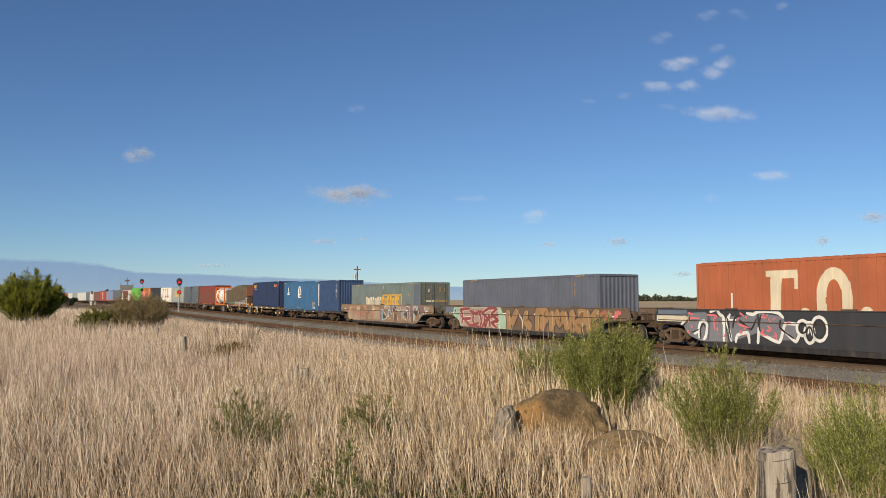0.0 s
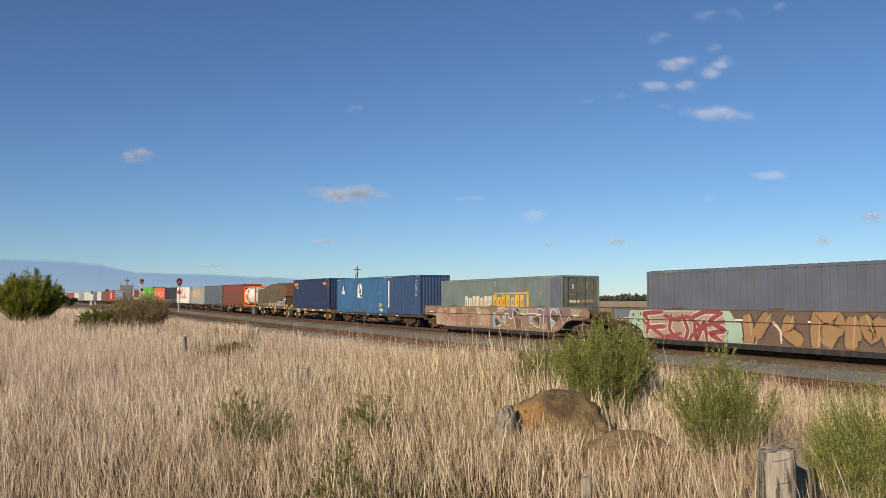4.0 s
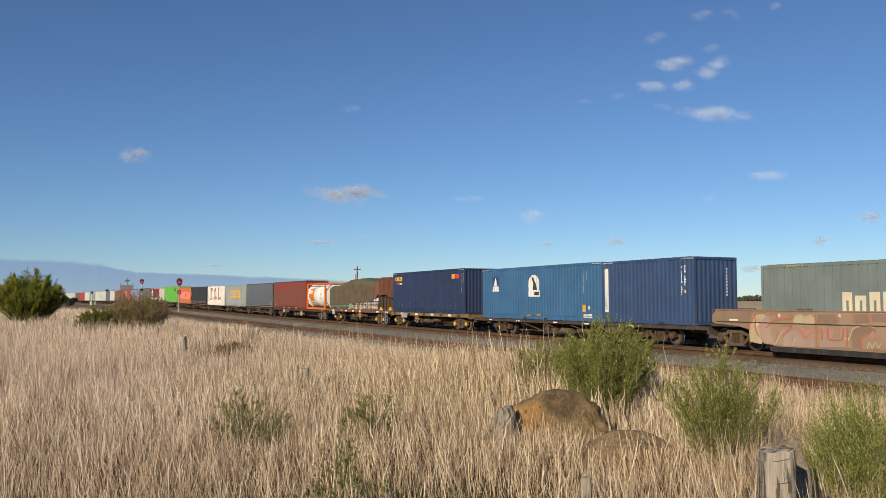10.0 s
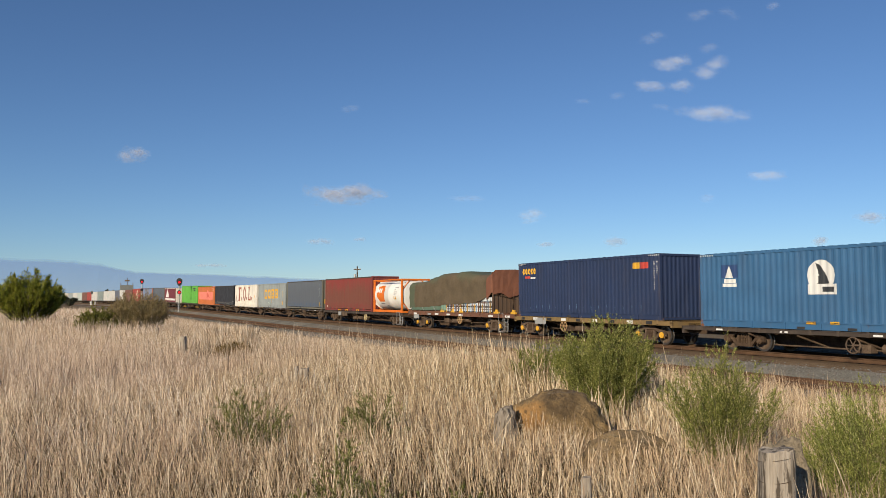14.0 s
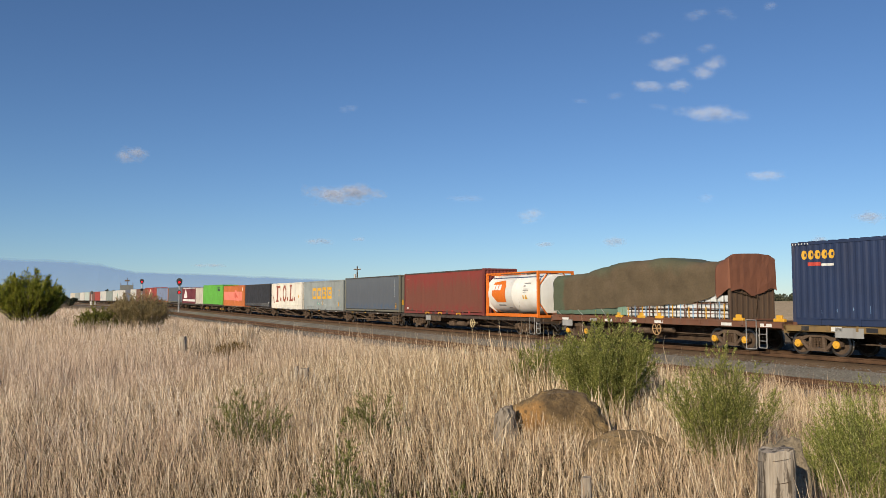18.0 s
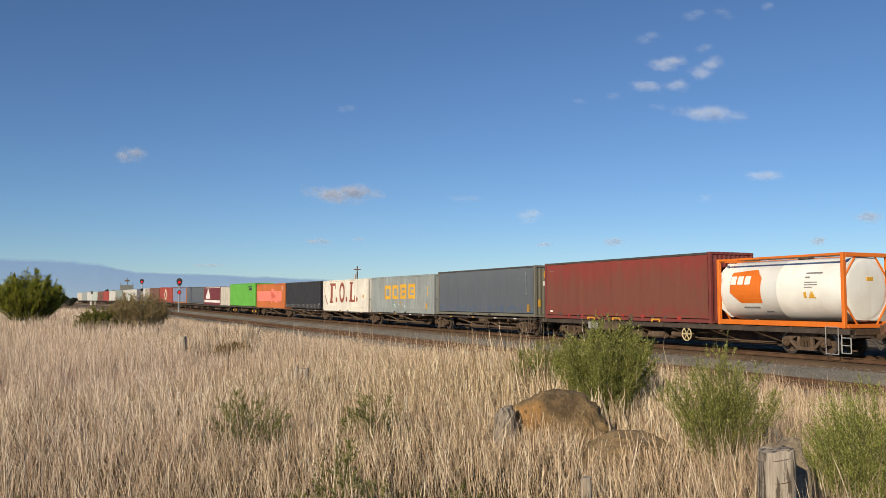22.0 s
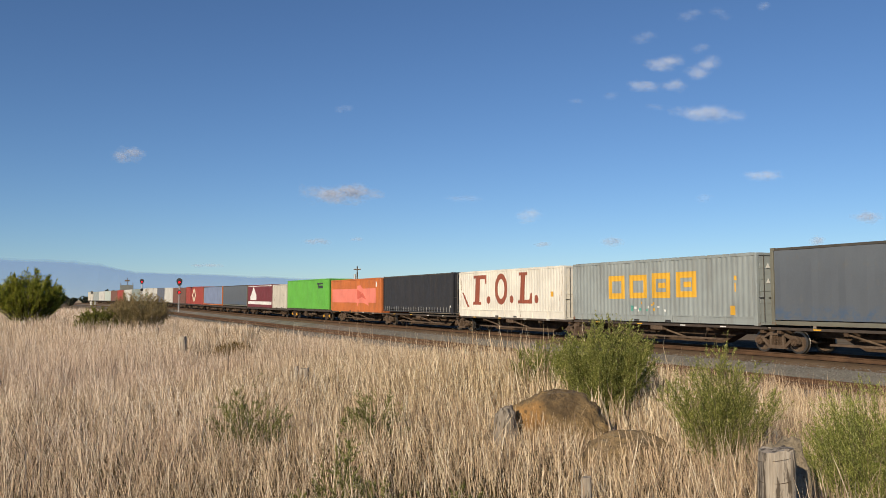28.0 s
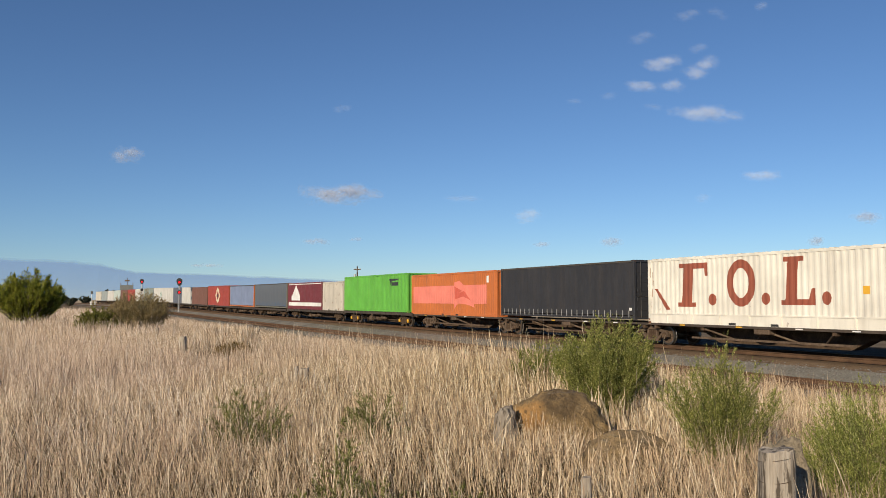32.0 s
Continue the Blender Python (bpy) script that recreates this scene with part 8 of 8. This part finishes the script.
def fence_post(label, x, y, w, height, seed, wire=False, lean=0.0, mat=None, blunt=0.75):
    ob = thing("fence_post", label, "fence post", "old fence posts")
    bm = bmesh.new()
    n, rows = 30, []
    levels = [0, 0.25, 0.5, 0.75, 0.93, 1.0]
    for i, f in enumerate(levels):
        row = []
        for k in range(n):
            a = 2 * math.pi * k / n
            c, s_ = math.cos(a), math.sin(a)
            r = w / 2 * (1 + 0.05 * noise.noise((c * 2 + seed, s_ * 2, f * 1.2)) + 0.025 * noise.noise((c * 7, s_ * 7 + seed, f * 2)))
            r *= 0.93 if i == 5 else 1.0
            z = height * f + (0.018 * noise.noise((c * 2.1 + seed, s_ * 1.5, 0)) * w / 0.2 + 0.06 * w * c if i > 3 else 0)
            row.append(bm.verts.new((r * math.copysign(abs(c) ** blunt, c) + lean * f, r * math.copysign(abs(s_) ** blunt, s_), z)))
        rows.append(row)
    for p, q in zip(rows, rows[1:]):
        for k in range(n):
            bm.faces.new((p[k], p[(k + 1) % n], q[(k + 1) % n], q[k]))
    cen = bm.verts.new((lean, 0, height + 0.004))
    for k in range(n):
        bm.faces.new((rows[-1][k], rows[-1][(k + 1) % n], cen))
    part("post", bm, mat or M_WOOD, ob)
    if wire:
        for z in (height - 0.05, height - 0.16, height - 0.30):
            bm = bmesh.new()
            for k in range(16):
                a, b = 2 * math.pi * k / 16, 2 * math.pi * (k + 1) / 16
                rr = w / 2 * 1.09
                rod(bm, (rr * math.cos(a), rr * math.sin(a), z + 0.02 * math.sin(a + z * 9)), (rr * math.cos(b), rr * math.sin(b), z + 0.02 * math.sin(b + z * 9)), 0.0012, 5)
            part("wire", bm, M_GRIME, ob, "thin rusty fence wire")
    ob.location = (x, y, ground_height(x, y) - 0.06)


fence_post("split weathered grey timber fence post with wire", 1.925, 4.8, 0.186, 0.97, 1.0, True, blunt=0.62, mat=wood_mat("split_post_wood", 1.0, 0.49))
st = boulder("tree_stump", "rounded weathered grey stump beside the boulder", 0.70, 9.28, 0.30, 0.32, 0.82, 2.6, M_OLDWOOD)
st.name = "tree_stump"
tagged(st, "rounded weathered grey stump beside the boulder", "stump")
fence_post("thin pale stake in the grass", 0.86, 5.0, 0.062, 0.76, 3.0)
fence_post("weathered grey fence post in the grass", -2.42, 14.4, 0.17, 0.66, 4.0, mat=M_PINKWOOD)
fence_post("weathered grey fence post in the grass", -2.60, 14.5, 0.08, 0.68, 5.0, lean=0.02, mat=M_PINKWOOD)
fence_post("weathered grey fence post in the field", -6.95, 22.0, 0.19, 0.9, 6.0, mat=M_PINKWOOD)
fence_post("weathered grey fence post in the field", -10.95, 31.5, 0.13, 0.80, 7.0)


# ---------------------------------------------------------------- signals, poles and boards
def glow(name, col, strength):
    m = bpy.data.materials.new(name)
    m.use_nodes = True
    b = m.node_tree.nodes["Principled BSDF"]
    b.inputs["Base Color"].default_value = (*col, 1)
    b.inputs["Emission Color"].default_value = (*col, 1)
    b.inputs["Emission Strength"].default_value = strength
    return m


M_REDLAMP = glow("red_signal_lens", (1.0, 0.015, 0.02), 1.7)
M_GALV = earthy("galvanised_steel", [(0.3, (0.33, 0.34, 0.34)), (0.7, (0.5, 0.5, 0.49))], 3.0, 30.0, rough=0.5, bump=0.1, dist=0.003, metal=0.3)


def signal(s, off, tall, label, second=True, size=1.0):
    ob = thing("railway_signal", label, "railway signal", "railway signals")
    p = on_line(s, off)
    foot = -0.62
    bm = bmesh.new()
    rod(bm, (0, 0, foot), (0, 0, tall - 0.2), 0.08, 10)
    part("mast", bm, M_GALV, ob)
    bm = bmesh.new()
    box(bm, -0.3, -0.3, foot - 0.2, 0.3, 0.3, foot + 0.12, 0.02)
    part("footing", bm, M_SLEEPER, ob)
    for n, (z, r) in enumerate(((tall, 0.5 * size), (tall - 1.95, 0.36 * size))):
        bm = bmesh.new()
        rod(bm, (0, -0.12, z), (0, 0.02, z), r, 24)
        if n == 0:
            rod(bm, (0, -0.12, z - 0.42 * size), (0, 0.02, z - 0.42 * size), r * 0.8, 20)
        part("target", bm, P_BLACK, ob, "round black signal target")
        bm = bmesh.new()
        box(bm, -0.16, 0.02, z - 0.2, 0.16, 0.4, z + 0.2, 0.03)
        part("lamp_case", bm, P_BLACK, ob)
        bm = bmesh.new()
        zz = z - (0.22 if n == 0 else 0.0)
        lit = n == 0 or second
        rod(bm, (0, -0.135, zz), (0, -0.122, zz), 0.18 * size, 18)
        part("lens", bm, M_REDLAMP if lit else P_BLACK, ob, "glowing red lens" if lit else "dark unlit lens")
        bm = bmesh.new()
        for k in range(9):
            a, b = math.pi * k / 9, math.pi * (k + 1) / 9
            f = [(0.27 * math.cos(a), zz + 0.27 * math.sin(a)), (0.27 * math.cos(b), zz + 0.27 * math.sin(b))]
            vs = [bm.verts.new(q) for q in ((f[0][0], -0.12, f[0][1]), (f[1][0], -0.12, f[1][1]), (f[1][0], -0.42, f[1][1]), (f[0][0], -0.42, f[0][1]))]
            bm.faces.new(vs)
        part("hood", bm, P_BLACK, ob)
    bm = bmesh.new()
    for z in np.arange(0.3, tall - 1.0, 0.35):
        rod(bm, (-0.18, 0.14, z), (0.18, 0.14, z), 0.015, 5)
    for x in (-0.18, 0.18):
        rod(bm, (x, 0.14, foot), (x, 0.14, tall - 0.5), 0.018, 5)
    part("ladder", bm, M_GALV, ob)
    ob.location = p
    ob.rotation_euler = (0, 0, math.atan2(-p.x, p.y) * 1.0)
    return ob


signal(146.6, -2.2, 4.85, "tall railway signal with two glowing red lights")
signal(188.0, -2.6, 5.3, "railway signal with one glowing red light beside the thicket", False, 0.85)

ob = thing("dwarf_signal", "small dark signal head on a white post by the line", "railway signal", "railway signals")
bm = bmesh.new()
rod(bm, (0, 0, -0.6), (0, 0, 3.1), 0.07, 8)
part("post", bm, P_WHITE, ob)
bm = bmesh.new()
box(bm, -0.3, -0.15, 3.0, 0.3, 0.15, 3.9, 0.05)
part("lamp_case", bm, P_BLACK, ob)
ob.location = on_line(278.0, -3.0)
ob = thing("white_marker", "pair of white marker posts by the line", "marker post")
for x in (-0.7, 0.7):
    bm = bmesh.new()
    box(bm, x - 0.1, -0.1, -0.7, x + 0.1, 0.1, 0.7, 0.02)
    part("marker_post", bm, P_WHITE, ob)
ob.location = on_line(272.0, -3.4)

ob = thing("sign_board", "grey board on three steel posts beyond the train", "sign")
bm = bmesh.new()
box(bm, -2.0, -0.05, 5.0, 2.0, 0.05, 7.2, 0.02)
part("board", bm, paint("dull_board", (0.11, 0.12, 0.115), 0.1, 0.7, 0.3), ob, "dull grey board")
for x in (-1.8, 0.1, 1.8):
    bm = bmesh.new()
    rod(bm, (x, 0.12, 0.2), (x, 0.12, 9.4 if x == 0.1 else 7.9), 0.09, 8)
    part("post", bm, M_GRIME_PALE, ob)
bm = bmesh.new()
box(bm, -0.6, 0.0, 8.3, 0.8, 0.1, 8.8, 0.03)
part("lamp_head", bm, M_GRIME_PALE, ob)
ob.location = (-94.5, 245.0, 0.0)

ob = thing("power_pole", "timber power pole with a crossarm beyond the railway", "power pole")
bm = bmesh.new()
rod(bm, (0, 0, -0.5), (0, 0, 9.1), 0.17, 10, 0.11)
part("pole", bm, M_BARK, ob)
bm = bmesh.new()
box(bm, -0.7, -0.06, 8.35, 0.7, 0.06, 8.50)
part("crossarm", bm, M_BARK, ob)
for x in (-0.6, -0.25, 0.25, 0.6):
    bm = bmesh.new()
    rod(bm, (x, 0, 8.5), (x, 0, 8.72), 0.05, 8)
    part("insulator", bm, P_WHITE, ob)
bm = bmesh.new()
rod(bm, (-0.45, 0, 6.6), (-0.45, 0, 7.5), 0.24, 12)
part("transformer", bm, M_GALV, ob)
ob.location = (-16.75, 160.0, ground_height(-16.75, 160.0))
ob = thing("power_pole", "tall dark power pole in the far field", "power pole")
bm = bmesh.new()
rod(bm, (0, 0, -0.5), (0, 0, 12.6), 0.16, 8, 0.10)
part("pole", bm, M_BARK, ob)
bm = bmesh.new()
box(bm, -0.8, -0.06, 12.0, 0.8, 0.06, 12.15)
part("crossarm", bm, M_BARK, ob)
ob.location = (152.5, 300.0, ground_height(152.5, 300.0))
for x in (321.0, 343.0, 387.0):
    ob = thing("power_pole", "pale thin pole on the far side of the field", "power pole")
    bm = bmesh.new()
    rod(bm, (0, 0, -0.5), (0, 0, 8.0), 0.16, 8)
    part("pole", bm, M_GALV, ob)
    ob.location = (x, 735.0, ground_height(x, 735.0))


# ---------------------------------------------------------------- clouds
def cloud_mat(name, col, dense):
    m = bpy.data.materials.new(name)
    m.use_nodes = True
    nt = m.node_tree
    nt.nodes.clear()
    out = nt.nodes.new("ShaderNodeOutputMaterial")
    uv = nt.nodes.new("ShaderNodeUVMap")
    ln = nt.nodes.new("ShaderNodeVectorMath")
    ln.operation = "LENGTH"
    nt.links.new(uv.outputs[0], ln.inputs[0])
    coarse = noise_tex(nt, 0.02, 8, 0.72, stretch=(0.75, 1, 1.3))
    fade = maths(nt, "ADD", maths(nt, "SUBTRACT", 0.95, ln.outputs["Value"]), maths(nt, "MULTIPLY", maths(nt, "SUBTRACT", coarse, 0.5), 3.6))
    al = ramp(nt, fade, [(0.0, (0, 0, 0)), (0.5, (dense * 0.35,) * 3), (1.35, (dense,) * 3)])
    d = nt.nodes.new("ShaderNodeBsdfDiffuse")
    t2 = nt.nodes.new("ShaderNodeBsdfTranslucent")
    d.inputs[0].default_value = t2.inputs[0].default_value = (*col, 1)
    mx = nt.nodes.new("ShaderNodeMixShader")
    mx.inputs[0].default_value = 0.3
    nt.links.new(d.outputs[0], mx.inputs[1])
    nt.links.new(t2.outputs[0], mx.inputs[2])
    tr = nt.nodes.new("ShaderNodeBsdfTransparent")
    mix = nt.nodes.new("ShaderNodeMixShader")
    nt.links.new(al, mix.inputs[0])
    nt.links.new(tr.outputs[0], mix.inputs[1])
    nt.links.new(mx.outputs[0], mix.inputs[2])
    nt.links.new(mix.outputs[0], out.inputs[0])
    return m


CL_WHITE, CL_GREY, CL_FAINT = cloud_mat("cloud_white", (0.66, 0.71, 0.80), 0.20), cloud_mat("cloud_grey", (0.44, 0.48, 0.58), 0.46), cloud_mat("cloud_faint", (0.62, 0.67, 0.76), 0.075)
FAR_SKY = 3200.0
DRIFT = []


def sky_spot(u, v, depth=FAR_SKY):
    """A place in the far sky, u to the right and v above the level line, as tangents."""
    return Vector((u * depth, depth, EYE + v * depth))


def puffs(u, v, w, h, mat, seed, slant=0.0, drift=-31.0):
    rnd = random.Random(seed)
    ob = thing("cloud", "small soft drifting fair-weather cloud", "cloud", "clouds")
    n = 3 + int(w / 66.2)
    for i in range(n):
        f = (i + 0.5) / n - 0.5
        cx, cz = f * w * 0.72, (f * w * slant + rnd.uniform(-0.12, 0.12) * h)
        rx, rz = w * (0.34 if n > 3 else 0.5) * rnd.uniform(0.8, 1.15), h * 0.78 * rnd.uniform(0.75, 1.1)
        y = 12.0 * i
        me = mesh_of("puff", [(cx - rx, y, cz - rz), (cx + rx, y, cz - rz), (cx + rx, y + 10, cz + rz), (cx - rx, y + 10, cz + rz)], [(0, 1, 2, 3)], mat)
        lay = me.uv_layers.new(name="UVMap")
        for loop in me.loops:
            lay.data[loop.index].uv = ((-1, -1), (1, -1), (1, 1), (-1, 1))[loop.vertex_index]
        o = new("puff", me)
        o.parent = ob
    p = sky_spot(u, v)
    ob.location = p
    DRIFT.append((ob, p, drift))


# bearing and height as tangents, width, height (m), material, slant, drift over the clip (m)
HIGH_CLOUDS = [
    (-0.3786, 0.1795, 101.5, 48.6, CL_GREY, 0, -43.3), (-0.1124, 0.1312, 264.8, 57.4, CL_GREY, 0, -32.7), (0.1129, 0.1040, 97.1, 39.7, CL_WHITE, 0, -26.6), (0.1824, 0.2465, 53.0, 19.9, CL_FAINT, 0, -58.0),
    (0.2244, 0.2529, 53.0, 24.3, CL_FAINT, 0, -59.4), (0.2972, 0.2955, 158.9, 39.7, CL_WHITE, 0.25, -68.7), (0.3447, 0.2891, 145.7, 39.7, CL_WHITE, 0.55, -67.3), (0.2687, 0.2671, 136.8, 39.7, CL_WHITE, -0.05, -62.5),
    (0.3051, 0.2664, 101.5, 39.7, CL_WHITE, 0, -62.3), (0.3462, 0.2315, 273.7, 53.0, CL_WHITE, 0.03, -53.7), (0.2801, 0.2394, 88.3, 17.7, CL_FAINT, -0.1, -56.5), (0.3335, 0.3570, 110.3, 30.9, CL_FAINT, 0.3, -81.9),
    (0.2740, 0.3280, 104.0, 34.0, CL_FAINT, 0.35, -80.0), (0.3700, 0.3586, 100.0, 28.0, CL_FAINT, -0.2, -82.0), (0.3430, 0.3140, 79.4, 28.7, CL_FAINT, 0.2, -74.1), (0.4252, 0.3671, 66.2, 26.5, CL_FAINT, 0.3, -84.1),
]
LOW_CLOUDS = [
    (0.4086, 0.1536, 167.7, 33.1, CL_WHITE, 0, -37.6), (0.3316, 0.1256, 66.2, 26.5, CL_FAINT, 0, -31.4), (0.0354, 0.1249, 132.4, 19.9, CL_FAINT, 0, -31.3), (0.2164, 0.0714, 92.7, 26.5, CL_GREY, -0.05, -26.5),
    (0.1299, 0.0672, 53.0, 15.4, CL_GREY, 0, -26.5), (-0.1466, 0.0714, 101.5, 17.7, CL_GREY, -0.08, -26.5), (-0.0996, 0.0735, 39.7, 13.2, CL_GREY, 0, -26.5), (0.4688, 0.0721, 75.0, 26.5, CL_GREY, 0, -26.5),
    (0.5306, 0.1012, 123.6, 35.3, CL_GREY, -0.05, -26.5), (0.3822, 0.0382, 97.1, 19.9, CL_GREY, 0, -26.5), (-0.2843, 0.0416, 110.3, 11.0, CL_GREY, 0, -26.5), (0.2952, 0.0313, 88.3, 15.4, CL_GREY, 0, -26.5),
    (-0.1076, 0.2373, 66.2, 26.5, CL_FAINT, 0, -56.0),
]
for n, (u, v, w, h, m, slant, drift) in enumerate(HIGH_CLOUDS + LOW_CLOUDS):
    puffs(u, v, w, h, m, n, slant, drift)


def cloud_bank():
    """The long grey bank low over the horizon."""
    m = bpy.data.materials.new("cloud_bank")
    m.use_nodes = True
    nt = m.node_tree
    nt.nodes.clear()
    out = nt.nodes.new("ShaderNodeOutputMaterial")
    uv = nt.nodes.new("ShaderNodeUVMap")
    sep = nt.nodes.new("ShaderNodeSeparateXYZ")
    nt.links.new(uv.outputs[0], sep.inputs[0])
    rag = noise_tex(nt, 0.008, 7, 0.62, stretch=(0.3, 1, 2.2))
    f = maths(nt, "ADD", sep.outputs[1], maths(nt, "MULTIPLY", maths(nt, "SUBTRACT", rag, 0.5), 0.17))
    al = ramp(nt, f, [(0.0, (0.45,) * 3), (0.45, (0.70,) * 3), (0.90, (0.80,) * 3), (0.97, (0, 0, 0))])
    d = nt.nodes.new("ShaderNodeBsdfDiffuse")
    d.inputs[0].default_value = (0.14, 0.225, 0.41, 1)
    tr = nt.nodes.new("ShaderNodeBsdfTransparent")
    mix = nt.nodes.new("ShaderNodeMixShader")
    nt.links.new(al, mix.inputs[0])
    nt.links.new(tr.outputs[0], mix.inputs[1])
    nt.links.new(d.outputs[0], mix.inputs[2])
    nt.links.new(mix.outputs[0], out.inputs[0])
    tops = [(-0.80, 0.054), (-0.54, 0.0515), (-0.46, 0.048), (-0.425, 0.0445), (-0.40, 0.0385), (-0.38, 0.0345), (-0.30, 0.0325), (-0.22, 0.030), (-0.17, 0.026), (-0.08, 0.0215), (0.02, 0.017), (0.12, 0.010), (0.2, 0.004)]
    vs, fs, uvs = [], [], []
    D = 4300.0
    for i, (u, v) in enumerate(tops):
        vs += [(u * D, D, EYE - 40), (u * D, D + 60, EYE + v * D * 1.04)]
        uvs += [(u, 0), (u, 1)]
        if i:
            b = 2 * i - 2
            fs.append((b, b + 2, b + 3, b + 1))
    me = mesh_of("cloud_bank", vs, fs, m)
    lay = me.uv_layers.new(name="UVMap")
    for loop in me.loops:
        lay.data[loop.index].uv = uvs[loop.vertex_index]
    tagged(new("cloud_bank", me), "long slate-blue cloud bank low over the horizon", "cloud", kind="structure")


cloud_bank()
# ---------------------------------------------------------------- what moves
def motions():
    for ob, s, wheels in MOVERS:
        walk(ob, [(t, line_pose(along(s, t))) for t in [1.0 * k for k in range(33)]])
        for w in wheels:
            x, y = w.location.x, w.location.y
            turn = lambda t: math.degrees((SPEED * (t - 16) + PICK * (t - 16) ** 2) / (WHEEL * TRUCK))
            walk(w, [(k * 4 / 30, pose(x, y, WHEEL, 0, turn(k * 4 / 30), 0)) for k in range(241)])
    for ob, p, d in DRIFT:
        walk(ob, [(0.0, Matrix.Translation(p)), (32.0, Matrix.Translation(p + Vector((d, 0, 0))))])


motions()
